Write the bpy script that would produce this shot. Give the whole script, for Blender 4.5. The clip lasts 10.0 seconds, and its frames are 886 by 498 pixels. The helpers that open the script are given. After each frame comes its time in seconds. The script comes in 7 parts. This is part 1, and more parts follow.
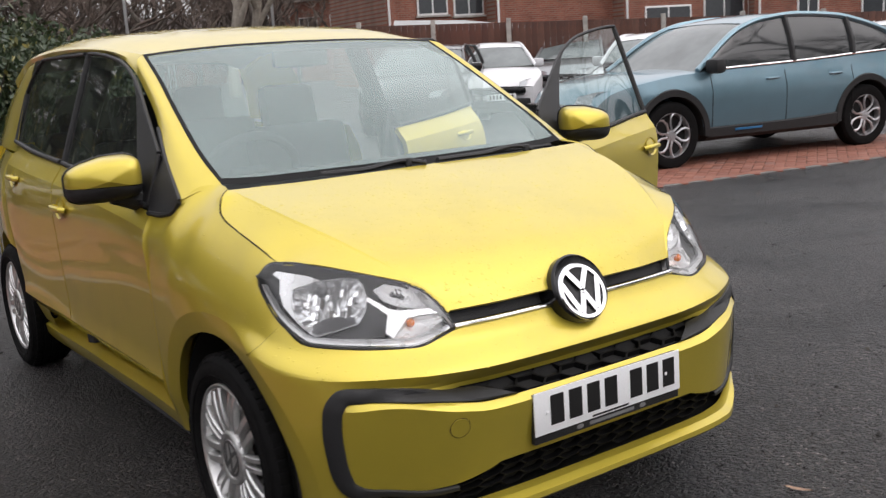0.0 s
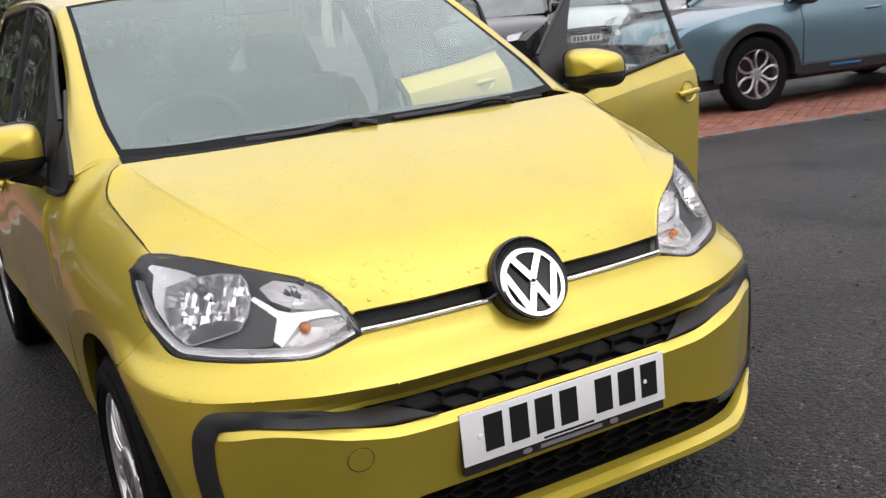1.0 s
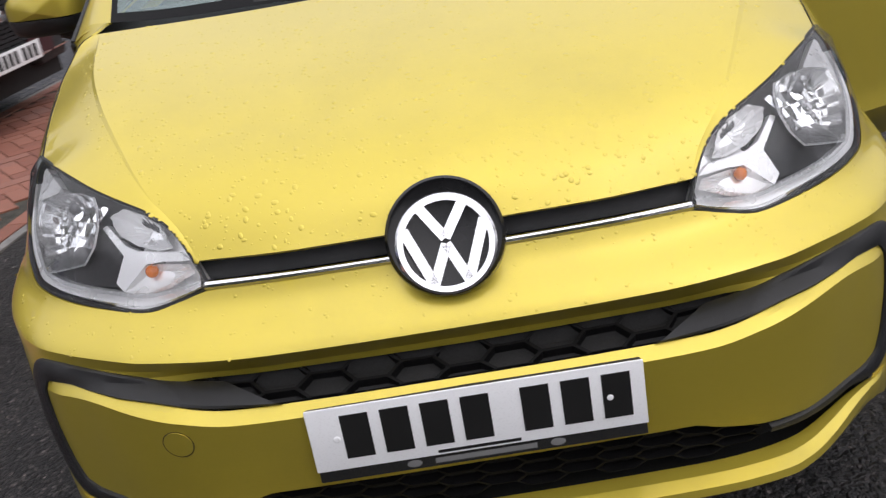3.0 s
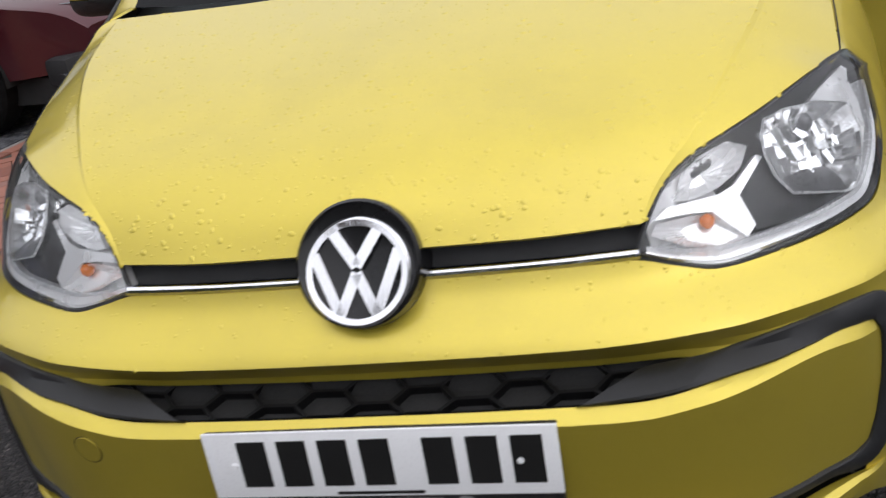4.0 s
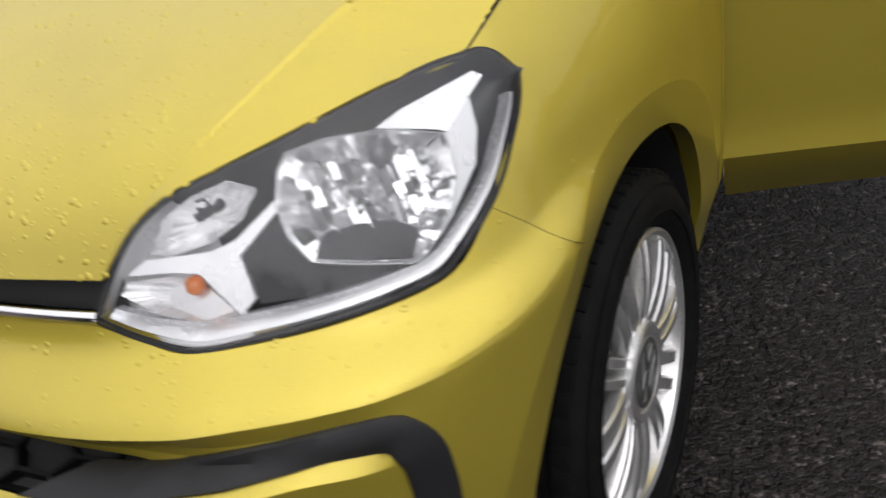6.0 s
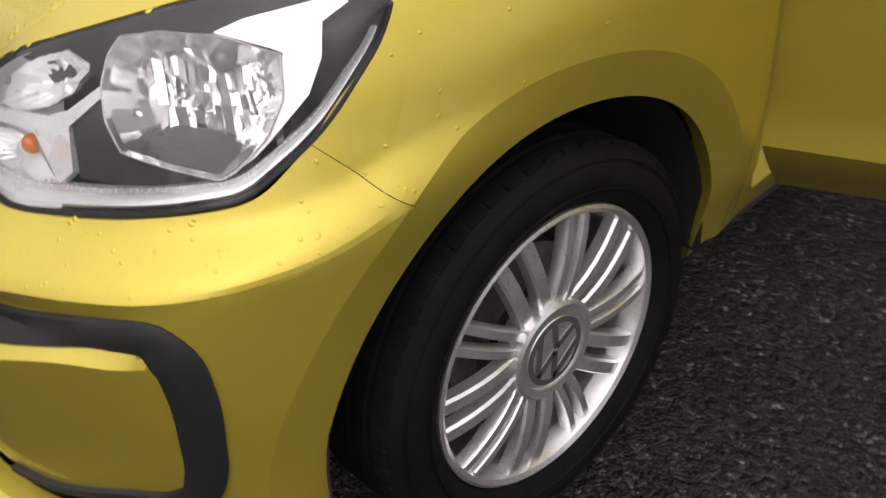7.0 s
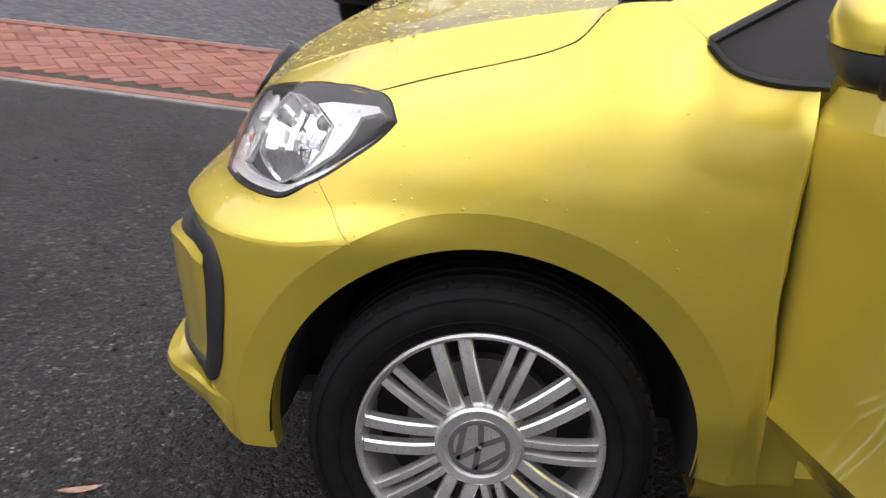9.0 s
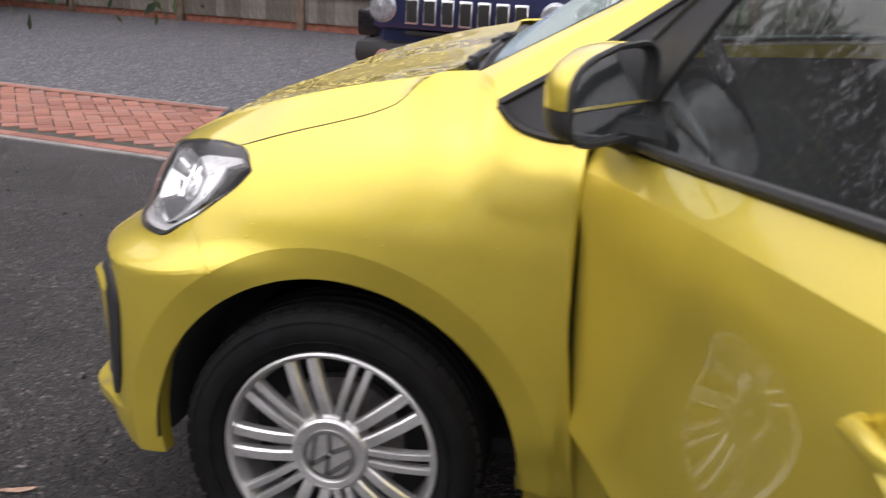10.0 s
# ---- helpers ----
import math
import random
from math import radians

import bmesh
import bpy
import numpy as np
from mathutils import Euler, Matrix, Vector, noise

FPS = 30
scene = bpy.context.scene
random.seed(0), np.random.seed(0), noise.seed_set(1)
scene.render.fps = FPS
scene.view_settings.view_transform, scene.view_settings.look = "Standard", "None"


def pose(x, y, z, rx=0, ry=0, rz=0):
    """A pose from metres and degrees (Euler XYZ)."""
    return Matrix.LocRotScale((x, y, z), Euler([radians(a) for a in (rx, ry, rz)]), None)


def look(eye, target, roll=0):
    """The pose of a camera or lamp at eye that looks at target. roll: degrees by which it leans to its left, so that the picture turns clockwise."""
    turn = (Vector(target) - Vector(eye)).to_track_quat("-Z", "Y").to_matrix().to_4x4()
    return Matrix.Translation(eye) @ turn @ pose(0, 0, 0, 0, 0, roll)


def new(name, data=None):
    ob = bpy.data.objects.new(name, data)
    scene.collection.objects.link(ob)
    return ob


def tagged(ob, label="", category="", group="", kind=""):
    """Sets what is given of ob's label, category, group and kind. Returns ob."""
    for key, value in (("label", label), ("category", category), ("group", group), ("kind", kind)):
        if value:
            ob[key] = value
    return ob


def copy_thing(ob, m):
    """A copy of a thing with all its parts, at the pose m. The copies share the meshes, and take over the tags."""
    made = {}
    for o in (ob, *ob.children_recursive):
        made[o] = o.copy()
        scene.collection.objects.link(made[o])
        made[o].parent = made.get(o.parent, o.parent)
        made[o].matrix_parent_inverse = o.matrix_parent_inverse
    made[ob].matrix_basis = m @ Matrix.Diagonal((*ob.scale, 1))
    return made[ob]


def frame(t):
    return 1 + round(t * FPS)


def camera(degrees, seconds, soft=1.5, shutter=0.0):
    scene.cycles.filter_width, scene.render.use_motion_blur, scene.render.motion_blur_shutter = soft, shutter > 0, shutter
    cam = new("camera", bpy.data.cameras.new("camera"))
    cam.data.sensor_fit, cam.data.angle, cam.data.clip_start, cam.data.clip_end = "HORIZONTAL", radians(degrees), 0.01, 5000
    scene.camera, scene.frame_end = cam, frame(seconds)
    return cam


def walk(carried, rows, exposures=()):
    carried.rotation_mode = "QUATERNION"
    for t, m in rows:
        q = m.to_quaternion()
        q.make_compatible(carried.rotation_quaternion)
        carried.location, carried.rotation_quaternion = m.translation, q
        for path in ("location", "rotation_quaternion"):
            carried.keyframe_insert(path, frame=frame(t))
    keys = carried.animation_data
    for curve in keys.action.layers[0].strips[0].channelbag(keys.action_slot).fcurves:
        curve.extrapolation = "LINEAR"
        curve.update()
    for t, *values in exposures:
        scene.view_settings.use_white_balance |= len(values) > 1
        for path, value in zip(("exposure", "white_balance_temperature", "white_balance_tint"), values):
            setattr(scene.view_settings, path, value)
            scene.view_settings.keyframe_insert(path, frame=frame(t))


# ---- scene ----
cam = camera(48.0, 10.0, soft=1.3, shutter=0.4)
PATH = [
    (0, (-1.750, -1.891, 1.334), (-0.625, -0.284, 0.943), -3.4),
    (0.5, (-1.406, -1.825, 1.333), (-0.373, -0.167, 0.902), -3.7),
    (1, (-1.122, -1.708, 1.285), (-0.199, -0.001, 0.805), -5.7),
    (1.5, (-0.837, -1.626, 1.276), (-0.103, 0.157, 0.744), -8.0),
    (2, (-0.486, -1.592, 1.289), (-0.039, 0.243, 0.632), -8.1),
    (2.2, (-0.403, -1.521, 1.305), (-0.022, 0.295, 0.560), -8.1),
    (3.3, (0.184, -1.389, 1.265), (-0.037, 0.439, 0.484), -10.3),
    (3.5, (0.262, -1.359, 1.262), (-0.047, 0.453, 0.474), -10.2),
    (4, (0.432, -1.230, 1.237), (-0.018, 0.562, 0.472), -9.9),
    (4.5, (0.648, -1.078, 1.255), (0.095, 0.661, 0.436), -10.4),
    (5, (0.914, -0.950, 1.198), (0.170, 0.748, 0.449), -11.3),
    (5.5, (1.002, -0.743, 1.186), (0.227, 0.891, 0.332), -11.7),
    (6, (1.168, -0.546, 1.174), (0.250, 0.938, 0.197), -11.4),
    (6.2, (1.280, -0.472, 1.173), (0.276, 0.930, 0.159), -10.2),
    (7.3, (1.576, -0.097, 1.150), (0.162, 0.733, 0.005), -1.7),
    (7.5, (1.695, -0.031, 1.119), (0.150, 0.600, 0.016), 2.0),
    (8, (1.881, 0.117, 1.119), (0.169, 0.466, 0.145), 2.2),
    (8.5, (2.080, 0.261, 1.173), (0.277, 0.482, 0.335), 3.3),
    (9, (2.198, 0.566, 1.175), (0.339, 0.424, 0.452), 3.4),
    (9.5, (2.331, 0.792, 1.202), (0.481, 0.435, 0.532), 2.0),
    (10, (2.394, 1.024, 1.223), (0.516, 0.689, 0.623), 2.4),
]
EXPOSURE = [(0.0, 0.24, 6700, 15), (0.5, 0.30, 6700, 15), (1.2, 0.20, 6700, 17), (2.4, 0.12, 6650, 19), (3.5, 0.04, 6350, 14), (4.5, 0.0, 6400, 14), (6.2, -0.08, 6600, 14), (7.4, 0.38, 6950, 19), (8.0, 0.92, 6800, 19), (8.5, 0.76, 6700, 19), (9.0, 0.58, 6550, 19), (9.5, 0.58, 6550, 19), (10.0, 0.60, 6600, 19)]
walk(cam, [(t, look(eye, target, roll)) for t, eye, target, roll in PATH], exposures=EXPOSURE)

# ---- light ----
SUN_HIGH, SUN_TURN = 50.0, 143.0
world = bpy.data.worlds.new("overcast_sky")
scene.world = world
world.use_nodes = True
wn, wl = world.node_tree.nodes, world.node_tree.links
sky = wn.new("ShaderNodeTexSky")
sky.sky_type, sky.sun_disc = "NISHITA", False
sky.sun_elevation, sky.sun_rotation = radians(SUN_HIGH), radians(SUN_TURN)
sky.air_density, sky.dust_density = 1.0, 3.0
grey = wn.new("ShaderNodeHueSaturation")
grey.inputs["Saturation"].default_value = 0.18
wl.new(sky.outputs[0], grey.inputs["Color"])
cloud = wn.new("ShaderNodeMix")
cloud.data_type = "RGBA"
cloud.inputs["Factor"].default_value = 0.72
cloud.inputs["B"].default_value = (8.2, 8.4, 8.7, 1)
wl.new(grey.outputs[0], cloud.inputs["A"])
# an overcast sky is brighter overhead than at the horizon
height, split, shade = wn.new("ShaderNodeTexCoord"), wn.new("ShaderNodeSeparateXYZ"), wn.new("ShaderNodeMapRange")
shade.inputs["To Min"].default_value, shade.inputs["To Max"].default_value = 0.52, 1.42
dome = wn.new("ShaderNodeMix")
dome.data_type, dome.blend_type = "RGBA", "MULTIPLY"
dome.inputs["Factor"].default_value = 1.0
wl.new(height.outputs["Generated"], split.inputs[0])
wl.new(split.outputs["Z"], shade.inputs["Value"])
wl.new(cloud.outputs["Result"], dome.inputs["A"])
wl.new(shade.outputs[0], dome.inputs["B"])
wl.new(dome.outputs["Result"], wn["Background"].inputs["Color"])
wn["Background"].inputs["Strength"].default_value = 0.157
sun = new("sun", bpy.data.lights.new("sun", "SUN"))
sun.data.energy, sun.data.angle, sun.data.color = 0.42, radians(80), (1.0, 0.97, 0.93)
sun.matrix_world = pose(0, 0, 12, 90 - SUN_HIGH, 0, 180 - SUN_TURN)
scene.view_settings.exposure = 0.0


# ---- materials ----
def nodes_of(name):
    m = bpy.data.materials.new(name)
    m.use_nodes = True
    return m, m.node_tree.nodes, m.node_tree.links, m.node_tree.nodes["Principled BSDF"]


def noise_at(n, l, scale, detail=4.0, rough=0.55, space="Object"):
    co, tex = n.new("ShaderNodeTexCoord"), n.new("ShaderNodeTexNoise")
    tex.inputs["Scale"].default_value, tex.inputs["Detail"].default_value, tex.inputs["Roughness"].default_value = scale, detail, rough
    l.new(co.outputs[space], tex.inputs["Vector"])
    return tex


def ramp(n, l, source, stops):
    r = n.new("ShaderNodeValToRGB")
    while len(r.color_ramp.elements) < len(stops):
        r.color_ramp.elements.new(0.5)
    for e, (at, c) in zip(r.color_ramp.elements, stops):
        e.position, e.color = at, (*c, 1) if len(c) == 3 else c
    l.new(source, r.inputs["Fac"])
    return r


def plain(name, color, rough=0.5, metal=0.0, coat=0.0, vary=0.12, scale=12.0, bump=0.0, fine=300.0, spec=0.5, sheen=0.0):
    """A surface with mild large and fine variation of tone, roughness and relief."""
    m, n, l, b = nodes_of(name)
    big = noise_at(n, l, scale)
    lo = tuple(c * (1 - vary) for c in color)
    hi = tuple(min(1, c * (1 + vary)) for c in color)
    r = ramp(n, l, big.outputs["Fac"], ((0.3, lo), (0.7, hi)))
    l.new(r.outputs["Color"], b.inputs["Base Color"])
    b.inputs["Roughness"].default_value, b.inputs["Metallic"].default_value = rough, metal
    b.inputs["Coat Weight"].default_value, b.inputs["Coat Roughness"].default_value = coat, 0.04
    b.inputs["Specular IOR Level"].default_value = spec
    tiny = noise_at(n, l, fine, 2.0)
    rr = ramp(n, l, tiny.outputs["Fac"], ((0.2, (max(0, rough - 0.08),) * 3), (0.8, (min(1, rough + 0.08),) * 3)))
    l.new(rr.outputs["Color"], b.inputs["Roughness"])
    if bump:
        bp = n.new("ShaderNodeBump")
        bp.inputs["Strength"].default_value, bp.inputs["Distance"].default_value = bump, 0.004
        l.new(tiny.outputs["Fac"], bp.inputs["Height"])
        l.new(bp.outputs["Normal"], b.inputs["Normal"])
    return m


def paint(name, color, metal=0.35, rough=0.38, dirt=(0.10, 0.08, 0.05), flake=0.10):
    """Metallic car paint under clear coat, with fine flake and a thin film of road dirt."""
    m, n, l, b = nodes_of(name)
    fl = noise_at(n, l, 1400.0, 1.0)
    film = noise_at(n, l, 3.5, 6.0, 0.65)
    a = ramp(n, l, fl.outputs["Fac"], ((0.3, tuple(c * (1 - flake) for c in color)), (0.7, tuple(min(1, c * (1 + flake)) for c in color))))
    k = ramp(n, l, film.outputs["Fac"], ((0.45, (0, 0, 0)), (0.8, (0.16, 0.16, 0.16))))
    mix = n.new("ShaderNodeMix")
    mix.data_type = "RGBA"
    l.new(k.outputs["Color"], mix.inputs["Factor"])
    l.new(a.outputs["Color"], mix.inputs["A"])
    mix.inputs["B"].default_value = (*dirt, 1)
    l.new(mix.outputs["Result"], b.inputs["Base Color"])
    b.inputs["Metallic"].default_value, b.inputs["Roughness"].default_value = metal, rough
    b.inputs["Coat Weight"].default_value, b.inputs["Coat IOR"].default_value = 0.9, 1.42
    cr = ramp(n, l, film.outputs["Fac"], ((0.3, (0.015,) * 3), (0.8, (0.05,) * 3)))
    l.new(cr.outputs["Color"], b.inputs["Coat Roughness"])
    return m


def clear(name, tint=(1, 1, 1), mirror=1.0, dust_haze=0.0, dust_haze_color=(0.5, 0.5, 0.5), ior=1.6):
    """A thin pane: what is behind it shows through, tinted, with the sky's reflection by Fresnel and a diffuse film of
    dust or painted sky haze.
    """
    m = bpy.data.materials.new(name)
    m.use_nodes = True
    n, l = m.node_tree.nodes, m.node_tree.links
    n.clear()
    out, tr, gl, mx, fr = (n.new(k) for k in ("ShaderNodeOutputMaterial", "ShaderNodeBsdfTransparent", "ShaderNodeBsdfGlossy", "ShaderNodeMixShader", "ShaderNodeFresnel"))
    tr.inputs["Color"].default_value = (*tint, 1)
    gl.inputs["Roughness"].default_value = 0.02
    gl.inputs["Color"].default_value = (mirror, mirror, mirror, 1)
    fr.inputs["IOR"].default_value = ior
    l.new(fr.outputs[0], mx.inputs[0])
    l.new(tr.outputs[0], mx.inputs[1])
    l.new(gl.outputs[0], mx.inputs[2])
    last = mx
    if dust_haze:
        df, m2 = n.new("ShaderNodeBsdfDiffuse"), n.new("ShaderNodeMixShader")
        df.inputs["Color"].default_value = (*dust_haze_color, 1)
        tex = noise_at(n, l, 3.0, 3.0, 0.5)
        r = ramp(n, l, tex.outputs["Fac"], ((0.3, (dust_haze * 0.85,) * 3), (0.75, (dust_haze * 1.15,) * 3)))
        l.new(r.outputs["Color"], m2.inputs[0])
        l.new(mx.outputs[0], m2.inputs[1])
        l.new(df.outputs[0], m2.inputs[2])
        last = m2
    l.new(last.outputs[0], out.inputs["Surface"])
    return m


YELLOW = paint("honey_yellow_paint", (0.618, 0.492, 0.060), metal=0.6, rough=0.41)
BLACK_TRIM = plain("grained_black_plastic", (0.016, 0.0165, 0.018), rough=0.5, bump=0.35, fine=900.0)
GLOSS_BLACK = plain("gloss_black_plastic", (0.008, 0.008, 0.009), rough=0.25, coat=0.15, spec=0.3, fine=25.0)
LAMP_BLACK = plain("lamp_black_plastic", (0.026, 0.026, 0.028), rough=0.36, spec=0.5, fine=25.0)
GRILLE = plain("grille_black", (0.006, 0.006, 0.0065), rough=0.6, spec=0.15)
DARK = plain("dark_cavity", (0.012, 0.012, 0.012), rough=0.85)
CHROME = plain("chrome", (0.88, 0.88, 0.9), rough=0.09, metal=1.0, vary=0.03, fine=25.0)
SILVER = plain("silver_wheel_lacquer", (0.74, 0.74, 0.735), rough=0.32, metal=0.82, coat=0.2, vary=0.10, scale=30.0)
RUBBER = plain("tyre_rubber", (0.007, 0.007, 0.0073), rough=0.75, vary=0.3, scale=25.0, bump=0.3, spec=0.12)
GLASS = clear("window_glass", (0.74, 0.85, 0.83), 1.0, dust_haze=0.02, ior=1.52)
TINTED = clear("tinted_window_glass", (0.42, 0.46, 0.45), 1.0, dust_haze=0.02, ior=1.45)
# the sky's haze on the screen is put in as a pale cyan film
SKY_HAZED = clear("sky_hazed_windscreen", (0.88, 0.96, 0.94), 1.0, dust_haze=0.18, dust_haze_color=(0.68, 0.90, 0.87))
# a faint white film stands in for the sky's glare on the lens
LENS = clear("headlamp_lens", (0.98, 0.99, 1.0), 1.0, dust_haze=0.02, dust_haze_color=(0.85, 0.86, 0.88), ior=1.5)
WHITE_PLATE = plain("white_reflective_plate", (0.90, 0.91, 0.92), rough=0.30, vary=0.02)
PLATE_BLACK = plain("plate_black", (0.012, 0.012, 0.012), rough=0.4)
GREY_PRINT = plain("grey_print", (0.20, 0.20, 0.20), rough=0.5)
ORANGE = plain("amber_bulb", (0.85, 0.22, 0.03), rough=0.15, coat=1.0)
MIRROR = plain("mirror_glass", (0.92, 0.93, 0.93), rough=0.01, metal=1.0, vary=0.0)
CABIN = plain("dark_cabin_cloth", (0.035, 0.036, 0.04), rough=0.9, bump=0.4)
DASH = plain("dashboard_plastic", (0.06, 0.062, 0.065), rough=0.7, bump=0.2)
LINER = plain("pale_headliner", (0.42, 0.42, 0.40), rough=0.95)
SEAT_GREY = plain("grey_seat_cloth", (0.030, 0.032, 0.035), rough=0.95, bump=0.4)


# ---- curves and the car skin ----
def table(xs, ys):
    """A smooth curve without overshoot through a few stations."""
    xs, ys = np.array(xs, float), np.array(ys, float)
    h, d = np.diff(xs), np.diff(ys) / np.diff(xs)
    m = np.r_[d[0], np.zeros(len(xs) - 2), d[-1]]
    for i in range(1, len(xs) - 1):
        if d[i - 1] * d[i] > 0:
            w1, w2 = 2 * h[i] + h[i - 1], h[i] + 2 * h[i - 1]
            m[i] = (w1 + w2) / (w1 / d[i - 1] + w2 / d[i])

    def at(x):
        x = np.clip(np.asarray(x, float), xs[0], xs[-1])
        i = np.clip(np.searchsorted(xs, x, side="right") - 1, 0, len(h) - 1)
        t = (x - xs[i]) / h[i]
        return ((2 * t**3 - 3 * t**2 + 1) * ys[i] + (t**3 - 2 * t**2 + t) * h[i] * m[i]
                + (3 * t**2 - 2 * t**3) * ys[i + 1] + (t**3 - t**2) * h[i] * m[i + 1])
    return at


def curve(pts, n, straight=False):
    """n points along a smooth (or straight-sided) line through pts."""
    pts = np.array(pts, float)
    c = np.r_[0, np.cumsum(np.linalg.norm(np.diff(pts, axis=0), axis=1))]
    u = np.linspace(0, c[-1], n)
    if straight or len(pts) < 3:
        return np.stack([np.interp(u, c, pts[:, k]) for k in range(pts.shape[1])], 1)
    h = np.diff(c)[:, None]
    d = np.diff(pts, axis=0) / h
    m = np.vstack([d[:1], (d[:-1] * h[1:] + d[1:] * h[:-1]) / (h[1:] + h[:-1]), d[-1:]])
    i = np.clip(np.searchsorted(c, u, side="right") - 1, 0, len(h) - 1)
    t, hh = ((u - c[i]) / h[i, 0])[:, None], h[i]
    return ((2 * t**3 - 3 * t**2 + 1) * pts[i] + (t**3 - 2 * t**2 + t) * hh * m[i]
            + (3 * t**2 - 2 * t**3) * pts[i + 1] + (t**3 - t**2) * hh * m[i + 1])


# The yellow car's skin: s runs in plan from the middle of the nose round the corner and back along the side, z is height.
CORNER = 0.40          # y at which the nose's rounding ends
NOSE = 3.0             # squareness of the nose in plan
HUB_Y, HUB_Z, HUB_X = 0.537, 0.285, 0.792
ARCH, FLARE = 0.352, 0.410
LEVELS = (0.18, 0.28, 0.38, 0.45, 0.60, 0.72, 0.80, 0.88, 0.98, 1.03)
SIDES = {
    0.40: (0.782, 0.799, 0.808, 0.812, 0.814, 0.790, 0.758, 0.708, 0.62, 0.58),
    0.70: (0.766, 0.794, 0.810, 0.816, 0.824, 0.822, 0.809, 0.778, 0.690, 0.610),
    1.00: (0.748, 0.768, 0.800, 0.806, 0.815, 0.820, 0.822, 0.806, 0.757, 0.730),
    1.90: (0.745, 0.765, 0.800, 0.806, 0.815, 0.821, 0.824, 0.812, 0.772, 0.748),
    2.90: (0.750, 0.768, 0.795, 0.800, 0.808, 0.811, 0.811, 0.798, 0.752, 0.725),
    3.40: (0.680, 0.710, 0.728, 0.735, 0.740, 0.738, 0.732, 0.712, 0.670, 0.640),
}
SIDE_Y = np.array(list(SIDES))
SIDE_X = [table(LEVELS, row) for row in SIDES.values()]
FRONT_LOW = lambda f: np.interp(f, (0.0, 0.18, 0.765, 0.806, 0.90, 1.0), (-0.026, -0.038, -0.070, -0.050, -0.044, -0.056))
FRONT_PLAIN = table((0.0, 0.25, 0.6, 1.0), (-0.052, -0.062, -0.064, -0.056))
FRONT_HIGH = table((0.0, 0.10, 0.22, 0.33, 0.48, 0.68, 0.86, 1.0), (-0.056, -0.034, -0.006, 0.010, 0.030, 0.060, 0.105, 0.15))
CREASE = table((0.0, 0.3, 0.48, 0.61, 0.75, 0.87, 0.965, 1.05, 1.2), (0.575, 0.578, 0.587, 0.592, 0.596, 0.609, 0.627, 0.635, 0.636))

SQUARE = table((0.0, 0.2, 0.42, 0.58, 0.68, 0.76, 0.82), (0.017, 0.014, -0.002, -0.018, -0.020, -0.009, 0.0))   # squareness of the lower bumper in plan

KINK = table((0.0, 0.36, 0.45, 0.60, 0.70, 0.80), (0.0, 0.0, 0.024, 0.079, 0.064, 0.06))   # rise of the bumper's lower ledge towards its ends
CREST = table((0.0, 0.3, 0.40, 0.49, 0.57, 0.65), (-0.020, -0.021, -0.021, -0.018, -0.006, 0.0))   # how far the crease stands out
PROUD = table((0.0, 0.2, 0.30, 0.40, 0.45, 0.50, 0.58, 0.64, 0.72), (-0.050, -0.050, -0.049, -0.047, -0.044, -0.036, -0.017, -0.004, 0.0))   # how far the lower bumper stands out ahead of its crease
TUCK_X = table((0.0, 0.2, 0.37, 0.47, 0.60, 0.75, 0.864, 0.93, 1.017, 1.12, 1.25), (0.0, -0.006, -0.0106, -0.0114, -0.0095, 0.0056, 0.0174, 0.0176, 0.0115, 0.0035, 0.0))   # the ledge over the crease, where the lamps sit back
TUCK_Y = table((0.0, 0.37, 0.47, 0.60, 0.75, 0.864, 0.93, 1.017, 1.10), (0.004, 0.008, 0.017, 0.030, 0.037, 0.019, 0.010, 0.002, 0.0))

_q = np.linspace(0, np.pi / 2, 600)
_px, _py = 0.79 * np.sin(_q) ** (2 / NOSE), 0.44 * (1 - np.cos(_q) ** (2 / NOSE))
_ps = np.r_[0, np.cumsum(np.hypot(np.diff(_px), np.diff(_py)))]
S_JOIN = _ps[-1]


def half_width(y, z):
    y, z = np.broadcast_arrays(np.asarray(y, float), np.asarray(z, float))
    rows = np.stack([f(z) for f in SIDE_X])
    y = np.clip(y, SIDE_Y[0], SIDE_Y[-1])
    i = np.clip(np.searchsorted(SIDE_Y, y, side="right") - 1, 0, len(SIDE_Y) - 2)
    h = np.diff(SIDE_Y).reshape((-1,) + (1,) * z.ndim)
    d = np.diff(rows, axis=0) / h
    m = np.concatenate([d[:1], (d[:-1] * h[1:] + d[1:] * h[:-1]) / (h[1:] + h[:-1]), d[-1:]])
    pick = lambda a, k: np.take_along_axis(a, k[None], 0)[0]
    hi = np.diff(SIDE_Y)[i]
    t = (y - SIDE_Y[i]) / hi
    return ((2 * t**3 - 3 * t**2 + 1) * pick(rows, i) + (t**3 - 2 * t**2 + t) * hi * pick(m, i)
            + (3 * t**2 - 2 * t**3) * pick(rows, i + 1) + (t**3 - t**2) * hi * pick(m, i + 1))


